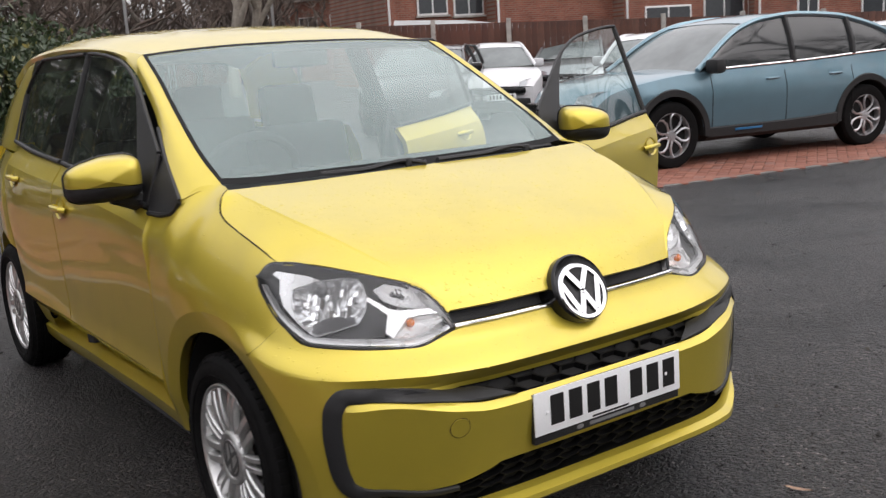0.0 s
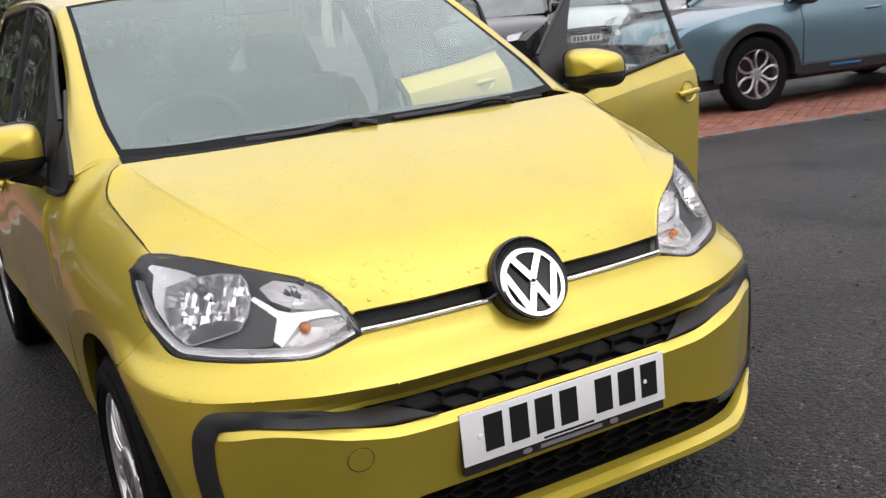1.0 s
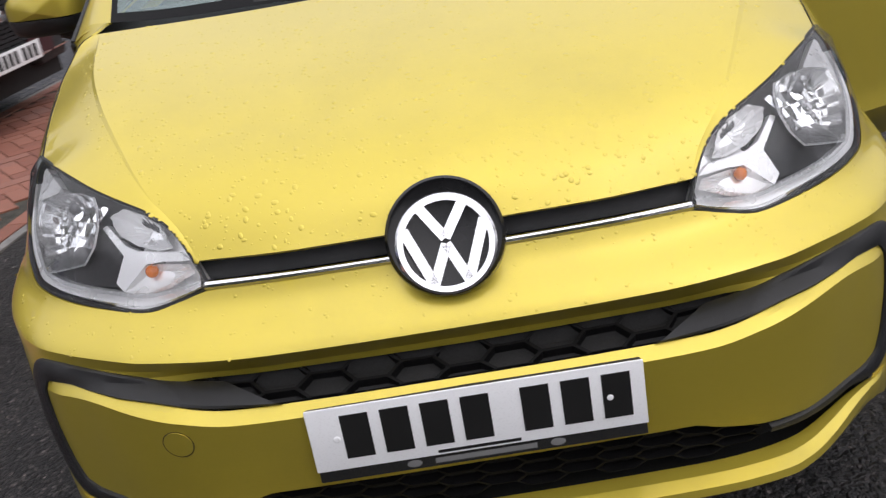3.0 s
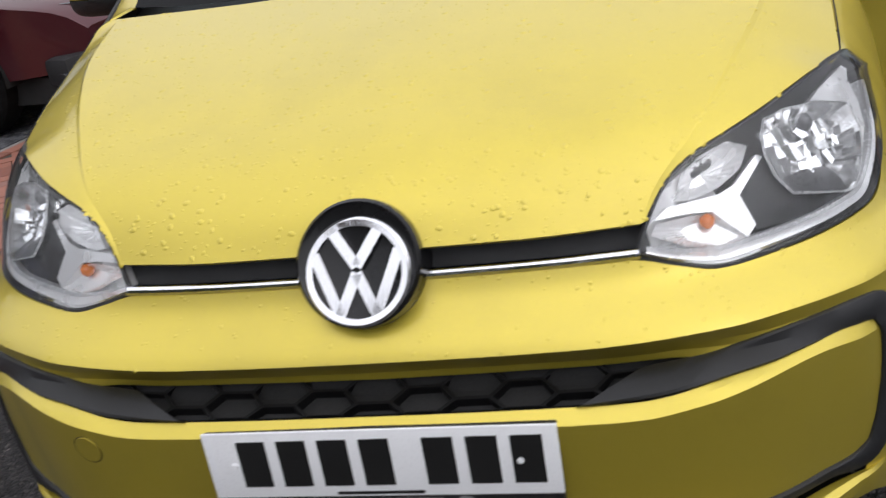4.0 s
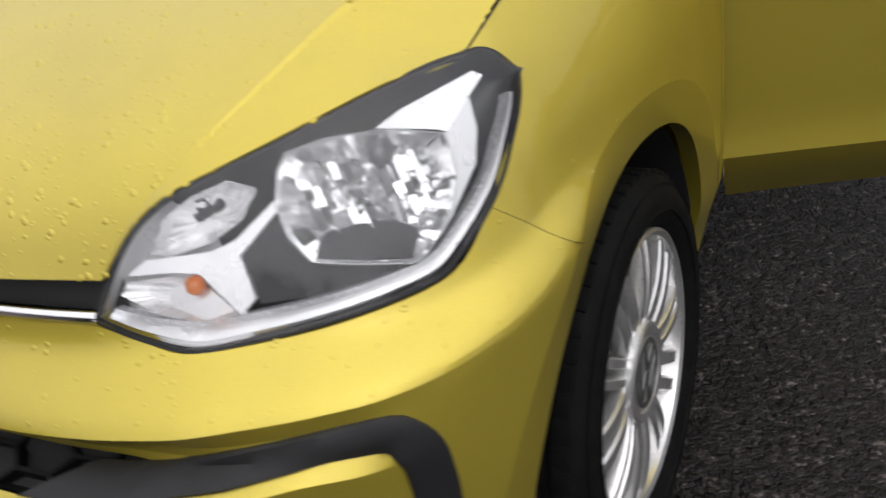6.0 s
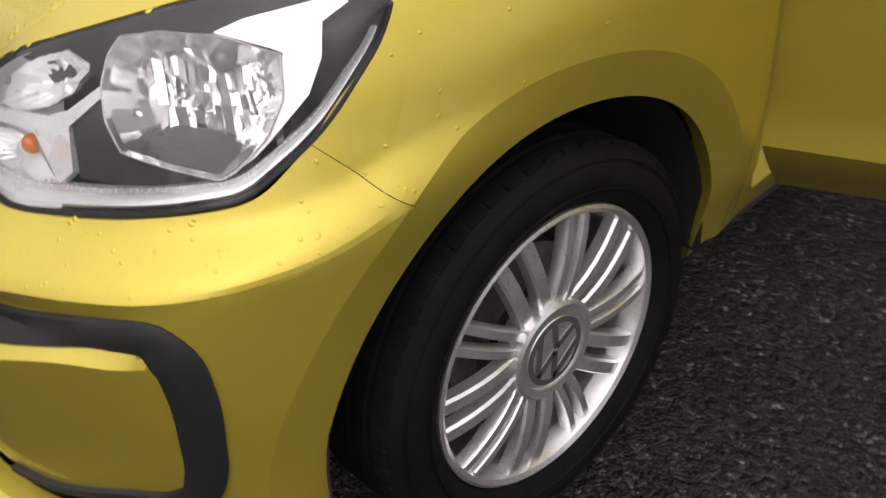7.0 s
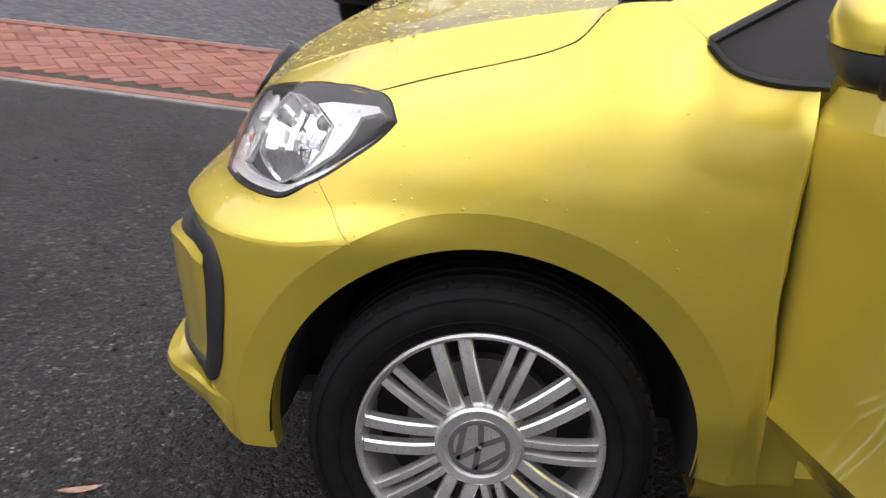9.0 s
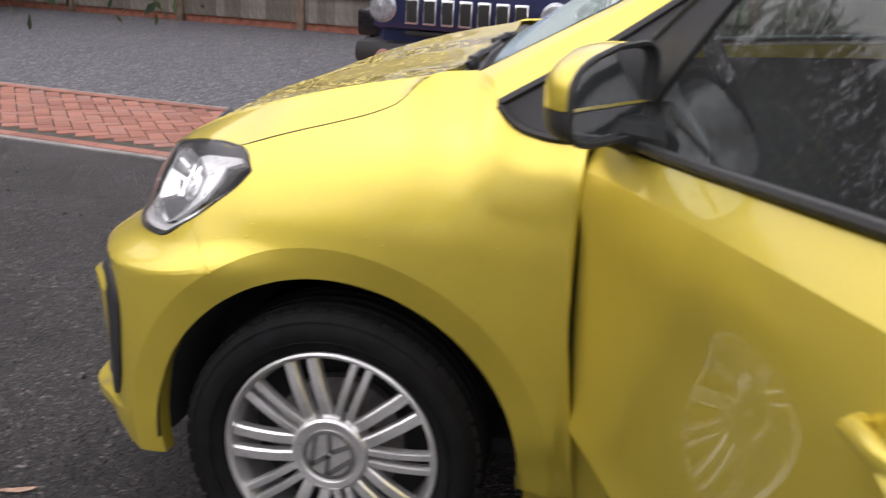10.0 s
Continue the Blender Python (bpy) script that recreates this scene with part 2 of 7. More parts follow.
def skin(s, z, out=0.0):
    """Points of the skin at (s, z), moved out by so many metres along its normal."""
    s, z = np.broadcast_arrays(np.asarray(s, float), np.asarray(z, float))
    q = np.interp(s, _ps, _q)
    c = CREASE(s)
    f = (z - 0.18) / (c - 0.18)
    k = np.clip((s - 0.67) / 0.08, 0, 1)
    y0 = np.where(z < c, (1 - k) * FRONT_LOW(f - KINK(s) * np.clip((1 - f) / 0.08, 0, 1)) + k * FRONT_PLAIN(f), FRONT_HIGH((z - c) / (0.90 - c)))
    y = np.where(s < S_JOIN, y0 + (CORNER - y0) * (1 - np.cos(q) ** (2 / NOSE)), CORNER + s - S_JOIN)
    a = half_width(CORNER, z)
    taper = (half_width(CORNER + 0.002, z) - a) / 0.002
    a = a - taper * np.clip(CORNER - y, 0, 0.25)
    x = np.where(s < S_JOIN, a * np.sin(q) ** (2 / NOSE), half_width(CORNER + s - S_JOIN, z))
    g = np.clip((1.14 - f) / 0.26, 0, 1)
    y = y + SQUARE(s) * g * g * (3 - 2 * g)
    g = np.clip((0.878 + 0.25 * KINK(s) - f) / 0.065, 0, 1)
    y = y + PROUD(s) * g * g * (3 - 2 * g)
    g = np.clip(1 - np.where(f < 1, (1 - f) / 0.10, (f - 1) / 0.16), 0, 1)
    y = y + CREST(s) * g * np.where(f < 1, 1, g * (3 - 2 * g) / np.maximum(g, 1e-6) * g)
    g = np.clip((f - 1.0) / 0.13, 0, 1)
    g = g * g * (3 - 2 * g)
    x, y = x - TUCK_X(s) * g, y + TUCK_Y(s) * g
    p = np.stack([x, y, z], -1)
    if np.any(out):
        e = 0.004
        n = np.cross(skin(s + e, z) - skin(s - e, z), skin(s, z + e) - skin(s, z - e))
        n /= np.linalg.norm(n, axis=-1, keepdims=True) + 1e-12
        p = p + n * np.asarray(out)[..., None]
    return p


def s_of_y(y):
    return np.where(np.asarray(y) < CORNER, np.interp((np.asarray(y) + 0.058) * 0.44 / 0.458, _py, _ps), S_JOIN + np.asarray(y) - CORNER)


# ---- mesh helpers ----
def mesh_of(name, verts, faces, material, sharp=35.0):
    me = bpy.data.meshes.new(name)
    me.from_pydata([tuple(v) for v in verts], [], faces)
    me.validate()
    me.shade_smooth()
    me.set_sharp_from_angle(angle=radians(sharp))
    me.materials.append(material)
    return me


class Build:
    """Gathers patches, boxes and turned shapes into one mesh."""

    def __init__(self):
        self.v, self.f = [], []

    def add(self, verts, faces):
        k = len(self.v)
        self.v += [tuple(map(float, p)) for p in verts]
        self.f += [tuple(i + k for i in f) for f in faces]
        return self

    def grid(self, P, fold=0.0, sides="news", flip=False, close_u=False):
        """A sheet of points P[u][v]; fold turns its rims inward by so many metres. Mirrored copies pass flip."""
        P = np.asarray(P, float)
        nu, nv = P.shape[:2]
        if fold:
            du, dv = np.gradient(P, axis=0), np.gradient(P, axis=1)
            n = np.cross(du, dv)
            n /= np.linalg.norm(n, axis=-1, keepdims=True) + 1e-9
            if flip:
                n = -n
            for side, sl in (("w", (0, slice(None))), ("e", (-1, slice(None))), ("s", (slice(None), 0)), ("n", (slice(None), -1))):
                if side in sides:
                    edge, nn = P[sl], n[sl]
                    strip = np.stack([edge, edge - nn * fold * 0.25 , edge - nn * fold], 1)
                    inner = (side in "en") != (side in "sn")
                    self._quads(strip, flip != (side in "ws") if side in "we" else flip != (side == "n"))
        self._quads(P, flip, close_u)
        return self

    def _quads(self, P, flip, close_u=False):
        nu, nv = P.shape[:2]
        idx = np.arange(nu * nv).reshape(nu, nv)
        faces = []
        for i in range(nu if close_u else nu - 1):
            j2 = (i + 1) % nu
            for j in range(nv - 1):
                q = (idx[i, j], idx[j2, j], idx[j2, j + 1], idx[i, j + 1])
                faces.append(tuple(int(a) for a in (q[::-1] if flip else q)))
        self.add(P.reshape(-1, 3), faces)

    def box(self, lo, hi, m=None, bevel=0.0):
        bm = bmesh.new()
        bmesh.ops.create_cube(bm, size=1.0)
        lo, hi = Vector(lo), Vector(hi)
        for v in bm.verts:
            v.co = Vector(((hi[k] + lo[k]) / 2 + v.co[k] * (hi[k] - lo[k]) for k in range(3)))
        if bevel:
            bmesh.ops.bevel(bm, geom=bm.edges[:], offset=bevel, segments=2, affect="EDGES", profile=0.6)
        return self.take(bm, m)

    def take(self, bm, m=None):
        if m is not None:
            bm.transform(m)
        bm.verts.index_update()
        self.add([v.co for v in bm.verts], [tuple(v.index for v in f.verts) for f in bm.faces])
        bm.free()
        return self

    def turn(self, profile, n=48, m=None, closed=True):
        """A profile of (radius, height) turned about z."""
        pr = np.array(profile, float)
        a = np.linspace(0, 2 * np.pi, n, endpoint=False)
        P = np.stack([pr[None, :, 0] * np.cos(a)[:, None], pr[None, :, 0] * np.sin(a)[:, None], np.repeat(pr[None, :, 1], n, 0)], -1)
        if m is not None:
            P = P @ np.array(m.to_3x3()).T + np.array(m.translation)
        self._quads(P, False, True)
        return self

    def tube(self, pts, radius, sides=8, taper=None):
        pts = np.asarray(pts, float)
        t = np.gradient(pts, axis=0)
        t /= np.linalg.norm(t, axis=1, keepdims=True) + 1e-9
        ref = np.array((0.0, 0.0, 1.0)) if abs(t[0][2]) < 0.9 else np.array((1.0, 0.0, 0.0))
        a = np.cross(t, ref)
        a /= np.linalg.norm(a, axis=1, keepdims=True) + 1e-9
        b = np.cross(t, a)
        r = np.full(len(pts), radius) if taper is None else radius * np.asarray(taper)
        w = np.linspace(0, 2 * np.pi, sides, endpoint=False)
        P = pts[:, None] + r[:, None, None] * (np.cos(w)[None, :, None] * a[:, None] + np.sin(w)[None, :, None] * b[:, None])
        k = len(self.v)
        self._quads(np.swapaxes(P, 0, 1), True, True)
        n = len(pts)
        self.f.append(tuple(k + i * n for i in range(sides)))
        self.f.append(tuple(k + i * n + n - 1 for i in reversed(range(sides))))
        return self

    def prism(self, outline, h0, h1, m=None):
        """An outline in the xy plane pulled up from h0 to h1."""
        k = len(outline)
        v = [(x, y, h0) for x, y in outline] + [(x, y, h1) for x, y in outline]
        f = [tuple(range(k))[::-1], tuple(range(k, 2 * k))] + [(i, (i + 1) % k, k + (i + 1) % k, k + i) for i in range(k)]
        if m is not None:
            v = [m @ Vector(p) for p in v]
        return self.add(v, f)

    def mesh(self, name, material, sharp=35.0):
        return mesh_of(name, self.v, self.f, material, sharp)


def part(name, made, material, parent=None, label="", m=None, sharp=35.0, kind=""):
    """Links a Build (or a mesh) as one object under a thing or part."""
    ob = new(name, made.mesh(name, material, sharp) if isinstance(made, Build) else made)
    if parent is not None:
        ob.parent = parent
    if m is not None:
        ob.matrix_basis = m
    return tagged(ob, label=label, kind=kind)


def thing(name, label, category, m=None, group="", kind=""):
    ob = new(name)
    if m is not None:
        ob.matrix_basis = m
    return tagged(ob, label, category, group, kind)


def piece(name, made, material, label, category, m=None, kind="", group=""):
    ob = part(name, made, material, None, label, m)
    return tagged(ob, category=category, kind=kind, group=group)



# ---- the yellow hatchback ----
def mir(P, side):
    P = np.array(P, float)
    if side < 0:
        P[..., 0] *= -1
    return P


def wide(s, z, out=0.0):
    """The skin for s on both sides of the middle (minus: the driver's side)."""
    s = np.asarray(s, float)
    P = skin(np.abs(s), z, out)
    P[..., 0] *= np.where(s < 0, -1, 1)
    return P


def low(s, f):
    """Height at a fraction f between the bumper's foot and its crease."""
    return 0.18 + f * (CREASE(np.abs(s)) - 0.18)


def rule(a, b, n, out=0.0, bow=0.0):
    """The skin between two lines of (s, z)."""
    a, b = np.asarray(a), np.asarray(b)
    k = np.linspace(0, 1, n)[None, :, None]
    q = a[:, None] * (1 - k) + b[:, None] * k
    o = out + bow * np.sin(np.pi * k[..., 0]) * np.ones(q.shape[:2])
    return wide(q[..., 0], q[..., 1], o)


car = thing("hatchback_car", "bright yellow small hatchback, wet with rain, both passenger-side doors open", "car")

# bumper ----------------------------------------------------------------
TOP = table((0.0, 0.365, 0.40, 0.475, 0.56, 0.66, 0.755, 0.860), (0.664, 0.664, 0.657, 0.639, 0.643, 0.651, 0.659, 0.704))
S_SEAM, S_FLARE, S_TRIM = 0.860, float(s_of_y(0.318)), 0.752
bump = Build()
t = np.linspace(-1, 1, 121)
top_s, bot_s = t * S_SEAM, t * S_FLARE
upper = rule(np.stack([bot_s, CREASE(np.abs(bot_s))], 1), np.stack([top_s, TOP(np.abs(top_s))], 1), 12)
bump.grid(upper)
rim = np.stack([upper[:, -1], upper[:, -1] + (0, 0.014, 0.0), upper[:, -1] + (0, 0.04, -0.004)], 1)
bump.grid(rim)
s = np.linspace(-S_TRIM, S_TRIM, 101)
BAND = table((0.0, 0.30, 0.40, 0.46, 0.52, 0.60, 0.70, 0.76), (0.878, 0.884, 0.886, 0.876, 0.875, 0.892, 0.90, 0.90))
bump.grid(rule(np.stack([s, low(s, BAND(np.abs(s)))], 1), np.stack([s, low(s, 1.0)], 1), 5))
FOOT = table((0.0, 0.33, 0.37, 0.47, 0.55, 0.70), (0.405, 0.405, 0.375, 0.325, 0.315, 0.335))
s = np.linspace(-0.703, 0.703, 101)
bump.grid(rule(np.stack([s, low(s, FOOT(np.abs(s)))], 1), np.stack([s, low(s, 0.765 + KINK(np.abs(s)))], 1), 16), 0.02, "ews")
bump.grid(rule(np.stack([s, low(s, 0.765 + KINK(np.abs(s)))], 1), np.stack([s, low(s, 0.806 + KINK(np.abs(s)))], 1), 4), 0.01, "ew")


def arc(a0, a1, r, n):
    """Points (s, z) on a circle round the front hub; 0 degrees is ahead, 90 is up."""
    a = np.radians(np.linspace(a0, a1, n))
    return np.stack([s_of_y(HUB_Y - r * np.cos(a)), HUB_Z + r * np.sin(a)], 1)


LIP_TOP = table((0.0, 0.5, 0.62, 0.70, 0.76, 0.84), (0.253, 0.258, 0.283, 0.288, 0.290, 0.280))
LIP_FOOT = table((0.0, 0.45, 0.60, 0.69, 0.765, 0.80), (0.222, 0.222, 0.234, 0.2455, 0.2200, 0.214))
LOW_A, JOIN_A = -10.0, 57.0
for side in (1, -1):
    f = np.linspace((float(LIP_FOOT(0.69)) - 0.18) / (float(CREASE(0.69)) - 0.18), 1.0, 24)
    bump.grid(mir(rule(np.stack([np.full(24, S_TRIM - 0.060), low(S_TRIM - 0.060, f)], 1), arc(LOW_A, JOIN_A, FLARE, 24), 10), side), flip=side < 0)
    band = rule(arc(LOW_A, JOIN_A, ARCH, 24), arc(LOW_A, JOIN_A, FLARE, 24), 5)
    band[..., 0] -= np.linspace(0.014, 0, 5)[None]
    bump.grid(mir(band, side), 0.03, "s", flip=side < 0)
# the lip along the foot
s = np.linspace(-0.765, 0.765, 103)
w = np.clip((0.74 - np.abs(s)) / 0.26, 0, 1)
reach = 0.001 + 0.047 * w
za, zb = LIP_TOP(np.abs(s)), LIP_FOOT(np.abs(s))
lip = np.stack([wide(s, za, -0.004 * w), wide(s, za + 0.001, 0.5 * reach), wide(s, za - 0.004, reach), wide(s, (za + zb) / 2, reach + 0.004 * w), wide(s, zb + 0.003, reach * 0.85), wide(s, zb)], 1)
bump.grid(lip[:, ::-1])
s = np.linspace(-0.70, 0.70, 61)
zb = LIP_FOOT(np.abs(s))
under = np.stack([wide(s, zb), wide(s, zb) * (0.97, 1, 1) + (0, 0.05, 0), wide(s, zb) * (0.80, 1, 1) + (0, 0.10, 0.01)], 1)
bumper = part("front_bumper", bump, YELLOW, car, "yellow front bumper with a sharp crease", sharp=13)
part("splitter_underside", Build().grid(under), DARK, car)

# black smile-shaped trim -------------------------------------------------
for side in (1, -1):
    b = Build()
    path = curve([(0.33, 0.514), (0.43, 0.5245), (0.51, 0.540), (0.60, 0.553), (0.665, 0.557), (0.708, 0.553), (0.727, 0.530), (0.733, 0.49), (0.730, 0.42), (0.721, 0.36), (0.706, 0.330), (0.682, 0.316), (0.62, 0.312), (0.52, 0.301), (0.458, 0.302)], 90)
    d_ = np.gradient(path, axis=0)
    d_ = np.stack([-d_[:, 1], d_[:, 0]], 1) / np.linalg.norm(d_, axis=1, keepdims=True)
    w_ = np.interp(np.linspace(0, 1, 90), (0, 0.10, 0.36, 0.44, 0.55, 0.68, 0.74, 0.80, 1), (0.028, 0.029, 0.033, 0.040, 0.043, 0.044, 0.036, 0.018, 0.012))[:, None]
    fade = np.clip(1 - np.arange(90) / 22.0, 0, 1)
    rows = [wide(*(path + d_ * w_ * k + np.stack([0.10 * k * fade, 0 * fade], 1)).T, o) for k, o in ((0.5, -0.004), (0.49, 0.004), (0.40, 0.0065), (0.0, 0.0075), (-0.40, 0.0065), (-0.49, 0.004), (-0.5, -0.006))]
    b.grid(mir(np.stack(rows, 1), side), flip=side > 0)
    part("bumper_trim", b, BLACK_TRIM, bumper, "grained black plastic surround")


def honeycomb(bld, s0, s1, z0f, z1f, rows, cw, depth, rib=0.0035):
    """Long hexagonal cells, each with a rib round it, on the skin set back by depth."""
    cols = int((s1 - s0) / (cw * 0.75))
    for r in range(rows):
        for c in range(cols + 1):
            cs = s0 + (c + 0.5 * 0) * cw * 0.75
            fz = (r + 0.5 + (0.5 if c % 2 else 0.0)) / rows
            if fz > 1.02:
                continue
            hh = 0.5 / rows
            ring = []
            for ds, dz in ((-0.5, 0), (-0.27, 1), (0.27, 1), (0.5, 0), (0.27, -1), (-0.27, -1)):
                ring.append((cs + ds * cw, fz + dz * hh))
            ring = np.array(ring)
            cen = ring.mean(0)
            inner = cen + (ring - cen) * 0.90
            lines = []
            for line, dep in ((ring, depth), (inner, depth), (inner, depth + 0.02)):
                q = np.vstack([line, line[:1]])
                z = z0f(q[:, 0]) + np.clip(q[:, 1], 0, 1) * (z1f(q[:, 0]) - z0f(q[:, 0]))
                lines.append(wide(q[:, 0], z, -dep))
            bld.grid(np.stack(lines, 1))


s = np.linspace(-0.50, 0.50, 81)
back = rule(np.stack([s, low(s, 0.785 + KINK(np.abs(s)))], 1), np.stack([s, low(s, 0.90)], 1), 4, -0.022)
part("upper_grille_back", Build().grid(back), DARK, bumper)
hx = Build()
honeycomb(hx, -0.43, 0.43, lambda q: low(q, 0.80 + KINK(np.abs(q))), lambda q: low(q, BAND(np.abs(q)) + 0.004), 2, 0.095, 0.006)
s = np.linspace(-0.36, 0.36, 61)
sill = np.stack([wide(s, low(s, 0.80), -0.012), wide(s, low(s, 0.815), -0.004), wide(s, low(s, 0.83), -0.02)], 1)
hx.grid(sill)
part("upper_grille", hx, GRILLE, bumper, "black hexagonal mesh grille")
s = np.linspace(-0.62, 0.62, 81)
back = rule(np.stack([s, low(s, 0.17)], 1), np.stack([s, low(s, FOOT(np.abs(s)) + 0.02)], 1), 5, -0.04)
part("lower_grille_back", Build().grid(back), DARK, bumper)
hx = Build()
honeycomb(hx, -0.42, 0.42, lambda q: low(q, 0.205), lambda q: low(q, FOOT(np.abs(q))), 3, 0.085, 0.012)
part("lower_grille", hx, GRILLE, bumper, "black lower mesh grille")

# towing-eye cover
cov = Build()
c0 = np.array((-0.455, 0.459))
for r0, r1, o0, o1 in ((0.0, 0.0235, 0.0015, 0.0015), (0.0235, 0.0245, 0.0015, -0.004)):
    a = np.linspace(0, 2 * np.pi, 33)
    ring = lambda r, o: wide(c0[0] + r * np.cos(a), c0[1] + r * np.sin(a), o)
    cov.grid(np.stack([ring(r0, o0), ring(r1, o1)], 1))
part("tow_eye_cover", cov, YELLOW, bumper)
seam = Build()
a = np.linspace(0, 2 * np.pi, 33)
seam.grid(np.stack([wide(c0[0] + r * np.cos(a), c0[1] + r * np.sin(a), 0.0008) for r in (0.0243, 0.0257)], 1))
part("tow_eye_gap", seam, DARK, bumper)

# number plate ------------------------------------------------------------
plate_m = pose(0.003, -0.1065, 0.4385, 89, 0, -0.5)
pl = Build().box((-0.26, -0.0555, 0.0), (0.26, 0.0555, 0.004), bevel=0.0015)
plate = part("number_plate", pl, WHITE_PLATE, car, "white number plate with black bars", m=plate_m)
x = -0.208
for k, gap in enumerate((0.062, 0.062, 0.062, 0.092, 0.062, 0.062, 0.062)):
    part("plate_bar", Build().box((x, -0.036, 0.0042), (x + 0.044, 0.041, 0.0052)), PLATE_BLACK, plate)
    x += gap
part("maker_bar", Build().box((-0.068, -0.0515, 0.0042), (0.062, -0.0465, 0.0048)), PLATE_BLACK, plate)
for x in (-0.218, 0.205):
    part("plate_screw", Build().turn(((0.0, 0.0065), (0.0045, 0.006), (0.006, 0.0042)), 16, Matrix.Translation((x, 0.0, 0))), WHITE_PLATE, plate)
holder = part("plate_holder", Build().box((-0.2585, -0.078, -0.016), (0.2585, 0.052, -0.0005), bevel=0.002), BLACK_TRIM, car, m=plate_m)
part("holder_bar", Build().box((-0.075, -0.0715, 0.0), (0.085, -0.0625, 0.0006)), GREY_PRINT, holder)
for x in (-0.108, 0.118):
    part("holder_badge", Build().turn(((0.0, 0.0008), (0.011, 0.0006), (0.012, 0.0)), 20, Matrix.Translation((x, -0.067, 0)) @ Matrix.Diagonal((1, 0.55, 1, 1))), GREY_PRINT, holder)

# slot between bonnet and bumper -------------------------------------------
s = np.linspace(-0.40, 0.40, 61)
slot = rule(np.stack([s, np.full(61, 0.660)], 1), np.stack([s, np.full(61, 0.730)], 1), 4, -0.026)
part("grille_slot", Build().grid(slot), BLACK_TRIM, car, "gloss black slot under the bonnet edge")
for side in (1, -1):
    s = np.linspace(0.085, 0.378, 30)
    lines = [mir(wide(s, 0.672 + dz, o), side) for dz, o in ((-0.008, -0.012), (-0.0075, 0.001), (-0.004, 0.005), (0.0, 0.0055), (0.004, 0.003), (0.007, -0.002), (0.0075, -0.012))]
    part("chrome_strip", Build().grid(np.stack(lines, 1), flip=side < 0), CHROME, car, "thin chrome strip")

# emblem ---------------------------------------------------------------------
bm_ = pose(0, -0.010, 0.690, 62, 0, 0)
house_m = bm_ @ Matrix.Translation((0, 0.013, 0))
emb = part("emblem_housing", Build().turn(((0.0, 0.004), (0.080, 0.006), (0.087, 0.010), (0.092, 0.004), (0.096, -0.05)), 64, house_m), GLOSS_BLACK, car, "round gloss black emblem housing")


def emblem(name, parent, material, r, m, h, wid, label=""):
    """A ring and two chevrons, drawn as plain bars."""
    part(name + "_ring", Build().turn(((r - wid * 1.05, h * 0.2), (r - wid, h), (r - wid * 0.3, h * 1.15), (r, h * 0.6), (r, 0)), 64, m), material, parent, label)
    q = r - wid * 0.9

    def bar(x0, y0, x1, y1, w0):
        d = Vector((x1 - x0, y1 - y0, 0)).normalized()
        p = Vector((-d.y, d.x, 0)) * w0 / 2
        a, c = Vector((x0, y0, 0)), Vector((x1, y1, 0))
        part(name + "_bar", Build().prism([(a - p)[:2], (c - p)[:2], (c + p)[:2], (a + p)[:2]], 0.0, h, m), material, parent)
    for sg in (1, -1):
        bar(sg * q * 0.50, q * 0.88, 0.0, q * 0.12, wid * 1.25)
        bar(sg * q * 0.93, q * 0.42, sg * q * 0.40, -q * 0.90, wid * 1.25)
        bar(sg * q * 0.40, -q * 0.90, 0.0, -q * 0.02, wid * 1.25)


emblem("emblem", emb, CHROME, 0.078, bm_ @ Matrix.Translation((0, 0, 0.006)), 0.006, 0.0125, "chrome ring with chevron bars")

# bonnet -----------------------------------------------------------------------
LAMP_TOP = [(0.372, 0.669), (0.399, 0.707), (0.420, 0.733), (0.446, 0.756), (0.487, 0.777), (0.560, 0.797), (0.630, 0.812), (0.706, 0.825), (0.795, 0.836), (0.925, 0.841), (0.988, 0.833), (1.012, 0.806)]
MID = [(0, 0.012, 0.711), (0, 0.042, 0.760), (0, 0.10, 0.806), (0, 0.25, 0.871), (0, 0.48, 0.938), (0, 0.70, 0.984)]
QUARTER = [(0.23, 0.018, 0.710), (0.235, 0.054, 0.757), (0.25, 0.11, 0.802), (0.285, 0.255, 0.866), (0.32, 0.48, 0.933), (0.34, 0.705, 0.982)]
FOLD = [(0.392, 0.041, 0.709), (0.408, 0.064, 0.741), (0.460, 0.118, 0.797), (0.531, 0.252, 0.8665), (0.612, 0.470, 0.9400), (0.648, 0.690, 0.989)]
by_lamp = [tuple(skin(s_, z_ + 0.0025, 0.002)) for s_, z_ in (*LAMP_TOP[2:9],)]
SHUT = [(0.693, 0.323, 0.838), (0.701, 0.394, 0.863), (0.707, 0.46, 0.884), (0.711, 0.525, 0.903), (0.713, 0.605, 0.930), (0.707, 0.634, 0.944), (0.697, 0.650, 0.960), (0.680, 0.668, 0.981), (0.660, 0.684, 0.990)]
EDGE = [(0.396, 0.043, 0.711), *by_lamp, *SHUT]
nv = 48
lines = [curve(L, nv) for L in (MID, QUARTER, FOLD)]
cols = []
for j in range(nv):
    xs = [L[j][0] for L in lines]
    x = np.linspace(xs[0], xs[-1], 26)
    cols.append(np.stack([x, table(xs, [L[j][1] for L in lines])(x), table(xs, [L[j][2] for L in lines])(x)], 1))
inner = np.stack(cols, 1)
half = np.concatenate([mir(inner[::-1], -1)[:-1], inner], 0)
fold_line, edge_line = lines[2], curve(EDGE, nv)
bon = Build().grid(half, 0.012, "ns")
